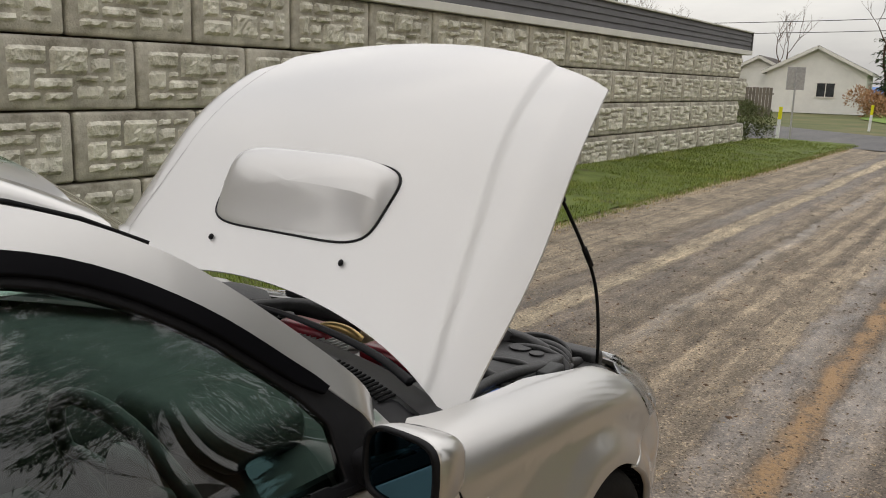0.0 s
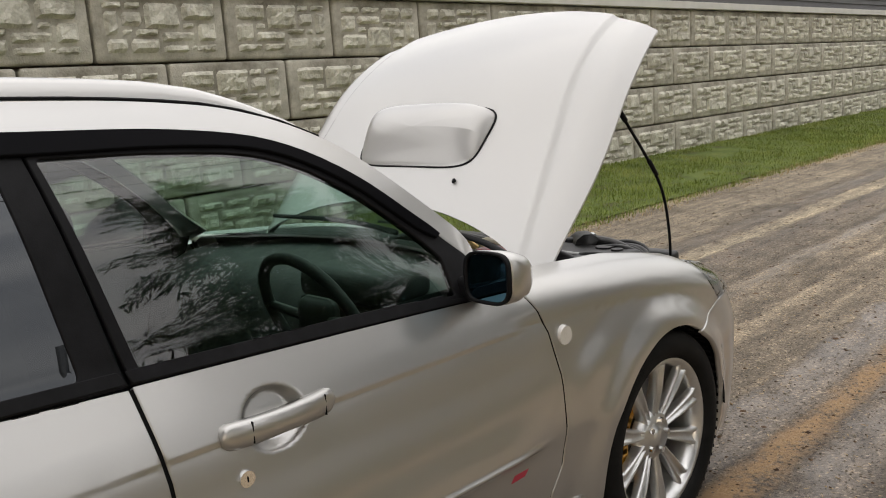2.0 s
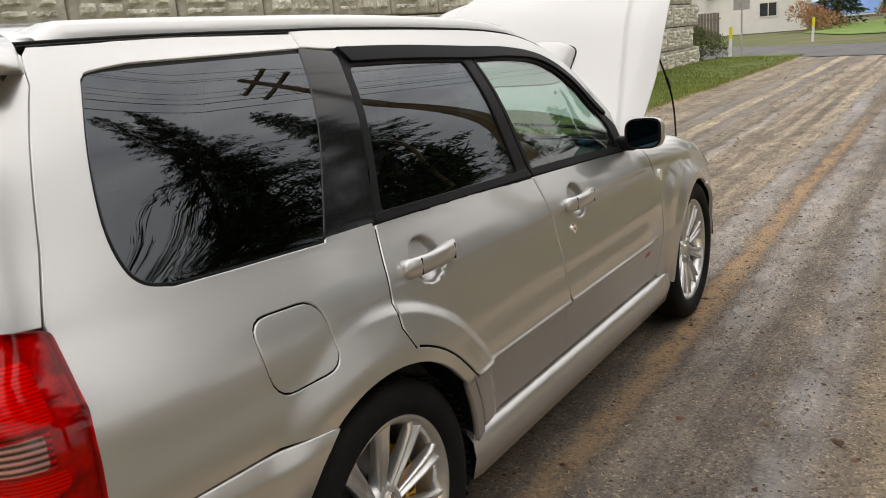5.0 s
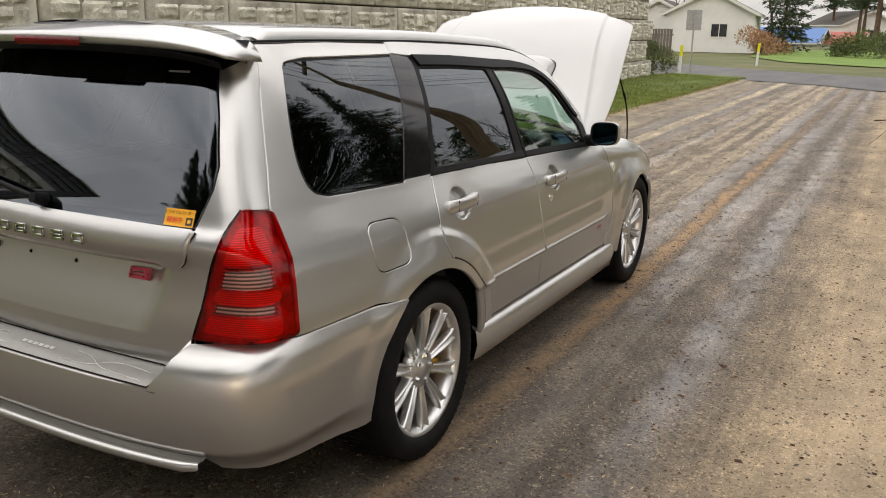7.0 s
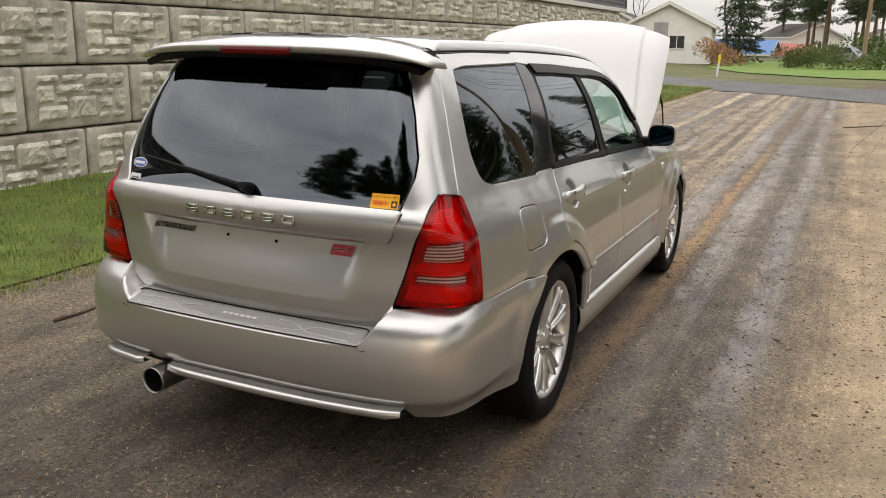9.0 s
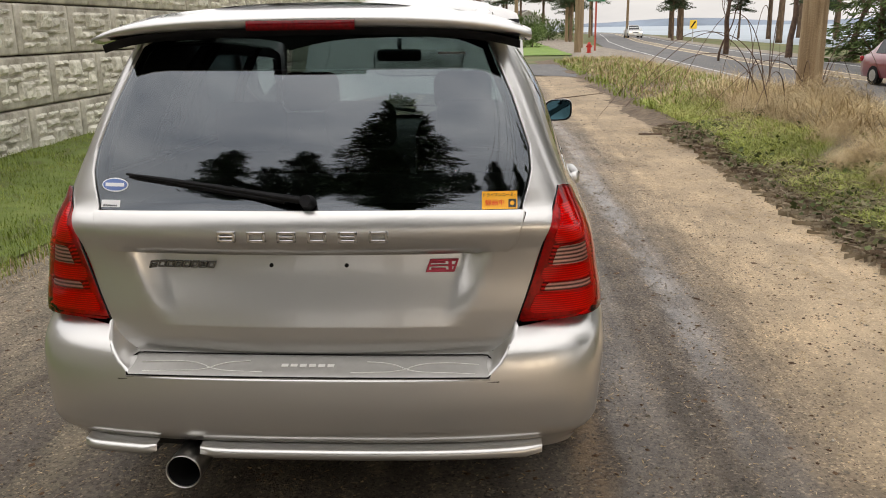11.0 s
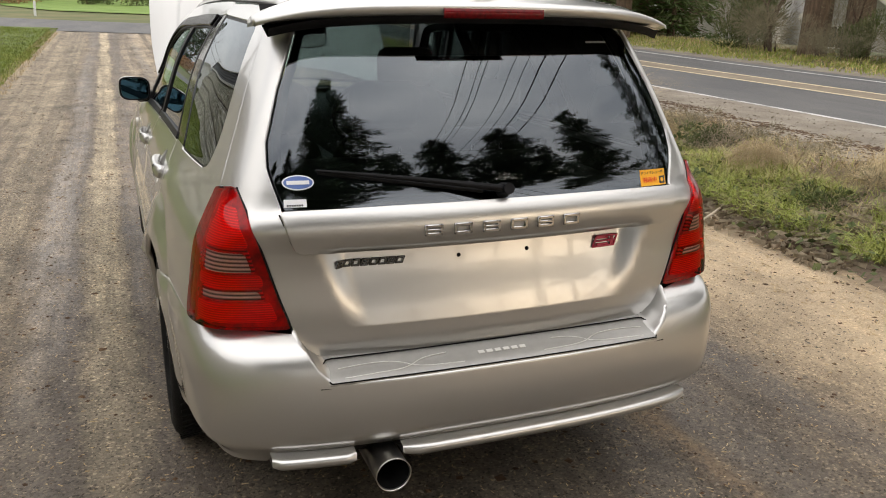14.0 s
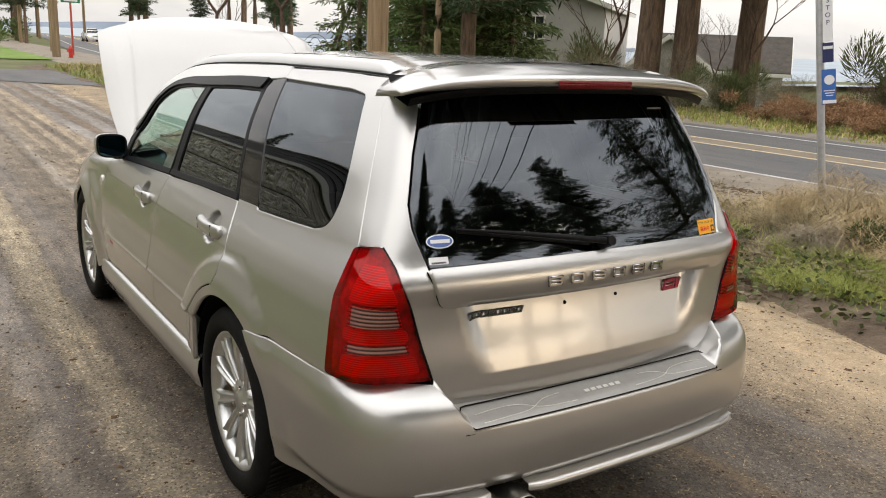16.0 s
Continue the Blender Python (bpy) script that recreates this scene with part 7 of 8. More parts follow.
for s in (-1, 1):
    rows = []
    for y in np.concatenate([np.linspace(-1.74, -1.68, 4), np.linspace(-1.6, -.1, 20), np.linspace(0, .20, 8)]):
        z = float(roof_edge(np.array(y)))
        w = float(half_width(np.array(y), np.array(z))) - .02
        h = .026 * min(1, max(.05, (y + 1.74) / .05)) * min(1, max(.04, (.20 - y) / .25))
        rows.append([(s * w, y, z + .006), (s * (w - .004), y, z + .010 + h * .8), (s * (w - .022), y, z + .016 + h), (s * (w - .050), y, z + .026 + h * .7), (s * (w - .060), y, z + .028)])
    part("roof_moulding", loft("roof_moulding", rows if s < 0 else rows[::-1]), M_PAINT, CAR, "silver roof side moulding")
    seam = [(s * (float(half_width(np.array(y), np.array(float(roof_edge(np.array(y)))))) - .012), y, float(roof_edge(np.array(y))) + .005) for y in np.linspace(-1.80, .24, 26)]
    part("roof_drip_seam", tube_mesh("roof_drip_seam", seam, .0036, 6, smooth=0), M_BLACK, CAR)
# windscreen
ws = []
for t in np.linspace(0, 1, 12):
    row = []
    for q in np.linspace(-1, 1, 17):
        xb, xt = .70 * q, .545 * q
        yb, yt = .86 - .20 * q * q, .275 - .115 * q * q
        zb, zt = .955, 1.415 - .06 * abs(q) ** 2.6
        row.append((xb + (xt - xb) * t, yb + (yt - yb) * t, zb + (zt - zb) * t + .03 * math.sin(math.pi * t)))
    ws.append(row)
part("windscreen", loft("windscreen", ws), M_GREEN, CAR, "clear green windscreen")
# rear roof spoiler
def sp_edge(q):
    e = abs(q) ** 6
    return -2.072 + .055 * q * q + .035 * e, 1.453 - .018 * q * q - .032 * e


sp_rows = []
for q in np.linspace(-1, 1, 41):
    x = .60 * q
    e = abs(q) ** 6
    yt, zt = sp_edge(q)
    yf = -1.76 - .09 * e
    zf = 1.493 - .055 * abs(q) ** 2.6 - .035 * e
    th = .034 - .018 * e
    sp_rows.append([(x, yf, zf - .004), (x, yf * .5 + yt * .5, zf * .5 + zt * .5 + .010), (x, yt + .03, zt + .003), (x, yt + .004, zt - .003), (x, yt, zt - .014), (x, yt + .008, zt - th + .006), (x, yt + .03, zt - th), (x, yf + .01, zf - .070 + .048 * e)])
spoiler = part("roof_spoiler", loft("roof_spoiler", sp_rows, close=True, cap=True), M_PAINT, CAR, "silver rear roof spoiler")
ud = []
for q in np.linspace(-.95, .95, 27):
    x = .60 * q
    yt, zt = sp_edge(q)
    ud.append([(x, yt + .016, zt - .031), (x, yt + .03, zt - .052), (x, -1.955 + .07 * q * q, 1.402 - .02 * q * q), (x, -1.90 + .05 * q * q, 1.44)])
part("spoiler_underside", loft("spoiler_underside", ud), M_BLACK, spoiler, "matt black underside")
sl = [[(x, -2.076 + .055 * (x / .6) ** 2, z) for x in np.linspace(-.142, .142, 13)] for z in (1.414, 1.418, 1.436, 1.440)]
for i, r in enumerate(sl):
    sl[i] = [(x, y + (.006 if i in (0, 3) else 0), z) for x, y, z in r]
part("high_brake_lamp", loft("high_brake_lamp", sl), material("brake_lamp_red", (0.12, 0.002, 0.004), 0.2, coat=.3, spec=.1, vary=.4, scale=80), spoiler, "dark red high brake lamp")
# side skirts
for s in (-1, 1):
    rows = []
    for y in np.linspace(-.905, .86, 40):
        e = min(1, (y + .905) / .04 + .3, (.86 - y) / .06 + .3)
        kick = .012 * sstep(.62, .86, np.array(y))
        rows.append([(s * .79, y, .360 + kick), (s * (.822 + .006 * e), y, .353 + kick), (s * (.836 + .010 * e), y, .335 + kick), (s * (.842 + .010 * e), y, .290), (s * (.828 + .010 * e), y, .225), (s * .79, y, .20), (s * .62, y, .21)])
    part("side_skirt", loft("side_skirt", rows if s < 0 else rows[::-1]), M_PAINT, CAR, "silver side skirt")
# dark inner shell behind the gaps, wheel housings and floor
for s in (-1, 1):
    rows = []
    for ya, yb, za, zb in ((-.865, .62, .25, .955), (-1.66, -.865, .735, .955), (-1.95, -1.66, .36, .955)):
        rows = []
        for y in np.linspace(ya, yb, 20):
            rows.append([(s * (float(half_width(np.array(y), np.array(z))) - .030), y, z) for z in np.linspace(za, zb, 10)])
        part("inner_shell", loft("inner_shell", rows), M_BLACK, CAR)
    for a, hz in zip(AXLES, ARCH_Z):
        rows = []
        for r, x in ((AR + .012, .835), (AR + .02, .80), (AR + .02, .46), (.05, .45)):
            rows.append([(s * x, a + r * math.cos(t), hz + r * math.sin(t)) for t in np.linspace(radians(2), radians(178), 30)])
        part("wheel_housing", loft("wheel_housing", rows), M_BLACK, CAR)
part("underfloor", box((0, 0, .22), (1.3, 3.6, .08), .01), M_BLACK, CAR)


M_DISC = material("dull_brake_disc", (0.16, 0.155, 0.15), 0.45, 0.9)


def wheel(s, a):
    """A ten-spoke-pair alloy wheel with its tyre, disc and caliper; s: side, a: axle."""
    hub = new("wheel")
    hub.parent = CAR
    hub.matrix_basis = pose(s * .732, a, HUBS[AXLES.index(a)], 0, 0, 0 if s > 0 else 180)
    hub["label"] = "silver multi-spoke alloy wheel with low profile tyre"
    def ring(prof, n=56, close=True):
        rows = []
        for i in range(n + 1):
            t = 2 * math.pi * i / n
            rows.append([(x, r * math.cos(t), r * math.sin(t)) for x, r in prof])
        return rows
    tyre = [(-.10, .240), (-.112, .256), (-.115, .287), (-.105, .316), (-.088, .3275), (-.04, .331), (0, .3315), (.04, .331), (.088, .3275), (.105, .316), (.115, .287), (.112, .258), (.10, .246), (.09, .240)]
    ty = part("tyre", loft("tyre", ring(tyre)), M_RUBBER, hub, "black low profile tyre")
    groove = bmesh.new()
    for k in range(72):
        t = 2 * math.pi * k / 72
        box_bm(groove, (.0, .3312 * math.cos(t), .3312 * math.sin(t)), (.19, .010, .0035), 0, 1, Euler((t - math.pi / 2, 0, .25)).to_matrix())
    tagged(part("tread", groove, M_RUBBER, ty), kind="stuff")
    rim = [(-.10, .240), (-.09, .213), (-.02, .208), (.06, .214), (.082, .222), (.092, .2315), (.098, .2400), (.094, .246), (.086, .244)]
    part("rim", loft("rim", ring(rim)), M_ALLOY, hub, "silver alloy rim")
    hubm = [(.078, .0), (.080, .028), (.070, .034), (.072, .062), (.060, .078), (.03, .085)]
    part("hub", loft("hub", ring(hubm, 36)), M_ALLOY, hub)
    NS = 10
    for i in range(NS):
        t = 2 * math.pi * (i + .5) / NS
        rows = []
        for r, w, d, x in ((.040, .012, .04, .066), (.07, .0135, .04, .070), (.11, .0165, .036, .077), (.155, .0205, .03, .084), (.203, .024, .026, .088), (.220, .030, .02, .088), (.232, .040, .014, .087)):
            sec = []
            for q, e in ((-1, -d), (-1, -.010), (-.86, -.002), (-.66, 0), (-.46, -.003), (-.30, -.010), (0, -.012), (.30, -.010), (.46, -.003), (.66, 0), (.86, -.002), (1, -.010), (1, -d)):
                yy = w * q
                sec.append((x + e, r * math.cos(t) - yy * math.sin(t), r * math.sin(t) + yy * math.cos(t)))
            rows.append(sec)
        part("spoke", loft("spoke", rows), M_ALLOY, hub)
    disc = bmesh.new()
    cyl_bm(disc, (-.03, 0, 0), (0.0, 0, 0), .163, segs=40)
    part("brake_disc", disc, M_DISC, hub)
    cal = bmesh.new()
    ca = 1 if s * a > 0 else -1
    for t in np.linspace(-.55, .55, 7):
        ang = math.pi / 2 + ca * (math.pi / 2 - .2) + t * .9
        box_bm(cal, (.012, .142 * math.cos(ang), .142 * math.sin(ang)), (.07, .05, .062), .012, 2, Euler((ang, 0, 0)).to_matrix())
    part("brake_caliper", smooth_bm(cal), M_GOLD, hub, "gold brake caliper")
    for i in range(5):
        t = 2 * math.pi * i / 5
        nut = bmesh.new()
        cyl_bm(nut, (.05, .05 * math.cos(t), .05 * math.sin(t)), (.082, .05 * math.cos(t), .05 * math.sin(t)), .0095, segs=6)
        part("wheel_nut", nut, M_CHROME, hub)
    return hub


for s in (-1, 1):
    for a in AXLES:
        wheel(s, a)

# -- bonnet, raised --
TH = radians(51)
HY, HZ = .885, .910


def bonnet_n(x, s):
    ax = abs(x)
    xc = .612 - .13 * s
    return .05 * (1 - (ax / .70) ** 2) - .27 * max(0, (s - .55) / .65) ** 2 + .016 * (1 - float(sstep(xc - .010, xc + .010, np.array(ax)))) - .03 * max(0, (ax - .60) / .10) ** 2


def bonnet_p(x, s, n=0.0):
    m = bonnet_n(x, s) + n
    return (x, HY + s * math.cos(TH) - m * math.sin(TH), HZ + s * math.sin(TH) + m * math.cos(TH))


def s_rear(x):
    return .158 * (1 - (abs(x) / .70) ** 2) - .050 * (abs(x) / .70) ** 6


def s_front(x):
    return .912 + .175 * (1 - (abs(x) / .665) ** 2) if abs(x) < .665 else .912


bx = sorted(set(list(np.linspace(-1, 1, 41)) + [s * v for s in (-1, 1) for v in np.arange(.66, .90, .012)]))
rows_o, rows_i = [], []
for t in np.linspace(0, 1, 40):
    ro, ri = [], []
    for q in bx:
        w = .684 + .022 * float(sstep(0, .5, np.array(t))) - .040 * t ** 4
        x = q * w
        xe = q * (.70 if t < .5 else .70)
        s = s_rear(x) * (1 - t) + s_front(x) * t
        ro.append(bonnet_p(x, s))
        e = max(0.0, 1 - min((1 - abs(q)) / .04, t / .04, (1 - t) / .04))
        ri.append(bonnet_p(x, s, -.026 + .020 * e))
    rows_o.append(ro)
    rows_i.append(ri)
bonnet = part("bonnet", loft("bonnet", rows_o[::-1]), M_HOOD, CAR, "raised silver bonnet with air scoop, paled as if by sky light")
part("bonnet_underside", loft("bonnet_underside", rows_i), M_ENGINE, bonnet, "dark underside of the bonnet")
rim = [rows_o[0], rows_i[0]]
edge_o = rows_o[0] + [r[-1] for r in rows_o[1:]] + rows_o[-1][::-1][1:] + [r[0] for r in rows_o[::-1]][1:]
edge_i = rows_i[0] + [r[-1] for r in rows_i[1:]] + rows_i[-1][::-1][1:] + [r[0] for r in rows_i[::-1]][1:]
part("bonnet_edge", loft("bonnet_edge", [edge_o, edge_i]), M_HOOD, bonnet)
# scoop
def sq(t, n):
    c, d = math.cos(t), math.sin(t)
    return math.copysign(abs(c) ** (2 / n), c), math.copysign(abs(d) ** (2 / n), d)


def scoop_rim(t, k=1.0, up=0.0):
    a, b_ = sq(t, 5.0)
    return (.036 + a * (.278 + .012 * b_) * k, .410 + b_ * .117 * k, up)


SC = []
for r_, h in ((1.0, .0), (.985, .010), (.95, .026), (.88, .042), (.75, .054), (.5, .060), (.25, .062), (.0005, .062)):
    row = []
    for t in np.linspace(0, 2 * math.pi, 73):
        x, s, _ = scoop_rim(t, r_)
        f = (s - .293) / .234
        row.append(bonnet_p(x, s, .003 + h * (.18 + .82 * float(sstep(.0, .62, np.array(f))))))
    SC.append(row)
scoop = part("bonnet_scoop", loft("bonnet_scoop", SC), M_SCOOP, bonnet, "pale silver air scoop")
pts = [bonnet_p(*scoop_rim(t, 1.012)[:2], .001) for t in np.linspace(0, 2 * math.pi, 90)]
part("scoop_seal", tube_mesh("scoop_seal", pts, .0034, 6, smooth=0), M_BLACK, scoop, "thin black seal")
for x in (-.180, .272):
    b = bmesh.new()
    m = Matrix.Translation(bonnet_p(x, .244, .006)) @ Euler((TH, 0, 0)).to_matrix().to_4x4() @ Matrix.Diagonal((.006, .009, .007, 1))
    bmesh.ops.create_icosphere(b, subdivisions=2, radius=1, matrix=m)
    part("washer_nozzle", smooth_bm(b, 80), M_BLACK, bonnet)
# prop rod
rod = [(.655, 1.615, .825), (.655, 1.612, .90), (.652, 1.590, 1.02), (.648, 1.55, 1.10), (.640, 1.47, 1.20), (.625, 1.37, 1.32), (.622, 1.345, 1.35)]
prop = part("prop_rod", tube_mesh("prop_rod", rod, .0048, 8, smooth=2), M_BLACK, CAR, "thin black bonnet prop rod")
part("rod_sleeve", tube_mesh("rod_sleeve", [(.630, 1.395, 1.29), (.622, 1.345, 1.352)], .0085, 8), M_BLACK, prop)
part("rod_sleeve", tube_mesh("rod_sleeve", [(.648, 1.545, 1.108), (.6435, 1.505, 1.158)], .0075, 8), M_BLACK, prop)

# -- engine bay --
M_REDP = material("red_engine_cover", (.30, .015, .03), .35, coat=.4, bump=.15, bscale=250)
M_STBLUE0 = material("label_blue", (.10, .22, .55), .5)
M_BRASS = material("brass_pipe", (.60, .42, .18), .35, .9)
M_RESV = material("reservoir_plastic", (.55, .50, .34), .45, vary=.1, scale=20)
ENG = part("engine_bay", mesh_of("engine_bay", [(-.64, .80, .62), (.64, .80, .62), (.66, 1.80, .55), (-.66, 1.80, .55), (-.66, .80, .90), (.66, .80, .90), (.67, 1.80, .74), (-.67, 1.80, .74)], [(0, 1, 2, 3), (0, 4, 5, 1), (1, 5, 6, 2), (3, 2, 6, 7), (0, 3, 7, 4)], False), M_ENGINE, CAR, "black engine bay tub")


def eb(name, c, s, mat=M_ENGINE, bev=.015, rot=None, label=""):
    return part(name, smooth_bm(box(c, s, bev, 3, rot), 50), mat, ENG, label)


def et(name, pts, r, mat=M_ENGINE, label=""):
    return part(name, tube_mesh(name, pts, r, 10), mat, ENG, label)


eb("intercooler", (.0, 1.06, .845), (.44, .30, .05), M_ALU, .012)
for i in range(22):
    part("cooler_fin", box((-.20 + i * .019, 1.06, .873), (.004, .27, .012)), M_ALU, ENG)
eb("battery", (-.48, 1.10, .80), (.22, .17, .16))
eb("air_box", (.44, 1.34, .775), (.34, .30, .13), M_ENGINE, .03)
eb("air_box_lid", (.44, 1.34, .850), (.36, .32, .04), M_ENGINE, .015)
eb("radiator_support", (0, 1.71, .80), (1.24, .07, .05), M_ENGINE, .015)
eb("radiator_shroud", (0, 1.62, .775), (.86, .14, .05), M_ENGINE, .02)
eb("fuse_box", (.54, .98, .855), (.14, .22, .07), M_ENGINE, .012)
eb("strut_tower", (.57, 1.02, .84), (.16, .18, .06), M_ENGINE, .03)
eb("strut_tower", (-.57, 1.02, .84), (.16, .18, .06), M_ENGINE, .03)
eb("alternator", (.16, 1.50, .77), (.16, .15, .15), M_ALU, .05)
eb("intake_cover", (-.02, 1.19, .875), (.18, .09, .05), M_REDP, .02, label="crackle red intake cover")
eb("intake_cover", (.32, 1.16, .880), (.20, .10, .05), M_REDP, .02, label="crackle red intake cover")
eb("brake_reservoir", (.18, 1.235, .885), (.07, .07, .06), M_RESV, .02, label="yellowed brake fluid reservoir")
eb("master_cylinder", (.42, .99, .835), (.07, .14, .06), M_BRASS, .02)
et("coolant_hose", [(.60, 1.55, .80), (.52, 1.52, .86), (.40, 1.53, .87), (.28, 1.50, .85)], .028)
et("hose", [(.60, 1.20, .86), (.50, 1.17, .90), (.40, 1.20, .905), (.30, 1.22, .885)], .022)
et("hose", [(.10, 1.28, .87), (.24, 1.30, .895), (.36, 1.26, .885), (.46, 1.16, .87)], .026)
et("hose", [(-.40, 1.3, .84), (-.20, 1.36, .88), (.02, 1.34, .87), (.2, 1.4, .84)], .03)
et("cable_loom", [(.63, .90, .88), (.60, 1.15, .895), (.61, 1.40, .86), (.58, 1.66, .80)], .014)
et("brass_line", [(.03, 1.17, .895), (.08, 1.165, .915), (.14, 1.17, .912), (.17, 1.19, .885)], .012, M_BRASS)
et("inlet_duct", [(.22, 1.66, .80), (.34, 1.56, .86), (.42, 1.48, .86)], .048)
er = random.Random(8)
for i in range(12):
    y0, x0 = 1.10 + .045 * i, .60 - .02 * (i % 4)
    et("hose", [(x0 + .04, y0, .80), (x0 + .02, y0 + .03, .845 + er.uniform(0, .02)), (x0 - .10, y0 + er.uniform(.0, .08), .855 + er.uniform(-.01, .02)), (x0 - .24, y0 + er.uniform(-.03, .10), .80)], er.choice((.007, .011, .016)))
for x, y, z, r, h in ((.50, 1.46, .84, .034, .07), (.56, 1.44, .845, .022, .06), (.60, 1.24, .845, .030, .05), (.44, 1.50, .83, .045, .05), (.30, 1.28, .86, .026, .05), (-.14, 1.22, .87, .024, .05)):
    b = bmesh.new()
    cyl_bm(b, (x, y, z - .05), (x, y, z + h * .5), r, r * .92, 18)
    cp = part("filler_neck", smooth_bm(b), M_ENGINE, ENG)
    b = bmesh.new()
    cyl_bm(b, (x, y, z + h * .2), (x, y, z + h * .32), r * 1.08, r * 1.08, 18)
    part("clamp_band", b, M_CHROME if r > .03 else M_BLACK, cp)
for x, y, w_, d_ in ((.62, 1.12, .07, .12), (.57, 1.30, .10, .09), (.62, 1.38, .06, .10), (.40, 1.40, .16, .12)):
    eb("relay_box", (x, y, .845), (w_, d_, .045), M_CABIN, .008)
eb("warning_label", (.63, 1.13, .869), (.035, .05, .003), M_STBLUE0, .0005, label="small blue printed label")
et("fuel_line", [(.20, 1.10, .89), (.30, 1.20, .90), (.42, 1.24, .89), (.50, 1.36, .86)], .008, M_ALU)
for y in (1.49, 1.53):
    b = bmesh.new()
    cyl_bm(b, (.40, y, .868), (.385, y + .012, .871), .032, .032, 16)
    part("hose_clamp", b, M_CHROME, ENG)
for s in (-1, 1):
    part("wing_rail", loft("wing_rail", [[(s * .735, y, float(_ftop(np.array(y))) - .022), (s * .690, y, float(_ftop(np.array(y))) - .028), (s * .650, y, float(_ftop(np.array(y))) - .07)][::s] for y in np.linspace(.70, 1.66, 16)]), M_ENGINE, CAR, "black inner wing edge")
eb("headlamp_back", (.56, 1.62, .74), (.22, .16, .12), M_ENGINE, .03)
# scuttle and front wipers
sc_rows = []
for y0, z0_ in ((0.0, .945), (.05, .938), (.12, .918), (.16, .885)):
    sc_rows.append([(x, .862 - .20 * (x / .70) ** 2 + y0 * 1.6 - .02, z0_ + .008 * (1 - (x / .7) ** 2)) for x in np.linspace(-.70, .70, 21)])
cowl = part("scuttle_panel", loft("scuttle_panel", sc_rows[::-1]), M_BLACK, CAR, "black plastic scuttle panel")
for i in range(14):
    part("grille_slat", box((.36 + i * .017, .862 - .20 * ((.36 + i * .017) / .7) ** 2 + .06, .946), (.006, .05, .004)), M_SOOTGAP, cowl)
for pts in ([(.58, .86, .958), (.45, .90, .985), (.15, .95, 1.00), (-.05, .95, 1.0)], [(.02, .965, .965), (-.2, .93, 1.0), (-.5, .84, 1.01)]):
    wa = part("front_wiper", tube_mesh("front_wiper", pts, [.011, .009, .007, .005][:len(pts)], 6), M_BLACK, CAR, "black front wiper")

# -- door mirrors --
MX = {1: .868, -1: .835}
M_MIRROR = material("blue_mirror_glass", (.07, .17, .23), .02, 1.0)
for s in (-1, 1):
    rows = []
    for t, sc in ((0, 1.0), (.04, 1.06), (.3, 1.02), (.6, .86), (.85, .58), (1, .18)):
        row = []
        for k in range(28):
            a = 2 * math.pi * k / 28
            c, d = math.cos(a), math.sin(a)
            ex = abs(c) ** .55 * math.copysign(1, c)
            ez = abs(d) ** .55 * math.copysign(1, d)
            row.append((s * (MX[s] + .012 * t + ex * .072 * sc), .470 + .115 * t - .018 * (ex * .5 + .5), 1.004 - .012 * t + ez * .057 * sc + .006 * ex))
        rows.append(row)
    mir = part("door_mirror", loft("door_mirror", rows if s < 0 else [r[::-1] for r in rows], close=True, cap=True), M_PAINT, CAR, "silver door mirror with blue-tinted glass")
    bez, gl = [], []
    for sc, y in ((1.03, .0), (1.03, -.010), (.93, -.010), (.91, .004)):
        bez.append([(s * (MX[s] + (abs(math.cos(2 * math.pi * k / 28)) ** .55 * math.copysign(1, math.cos(2 * math.pi * k / 28))) * .072 * sc), .470 + y - .018 * ((abs(math.cos(2 * math.pi * k / 28)) ** .55 * math.copysign(1, math.cos(2 * math.pi * k / 28))) * .5 + .5), 1.004 + (abs(math.sin(2 * math.pi * k / 28)) ** .55 * math.copysign(1, math.sin(2 * math.pi * k / 28))) * .057 * sc + .006 * math.cos(2 * math.pi * k / 28)) for k in range(28)])
    part("bezel", loft("bezel", bez, close=True), M_BLACK, mir, "black bezel")
    g = [(x, y - .009, z) for x, y, z in bez[3]]
    part("mirror_glass", mesh_of("mirror_glass", g, [tuple(range(28))[::s]], False), M_MIRROR, mir, "blue-tinted mirror glass")
    part("mirror_arm", smooth_bm(box((s * .770, .515, .960), (.12, .07, .055), .018, 3)), M_BLACK, mir)
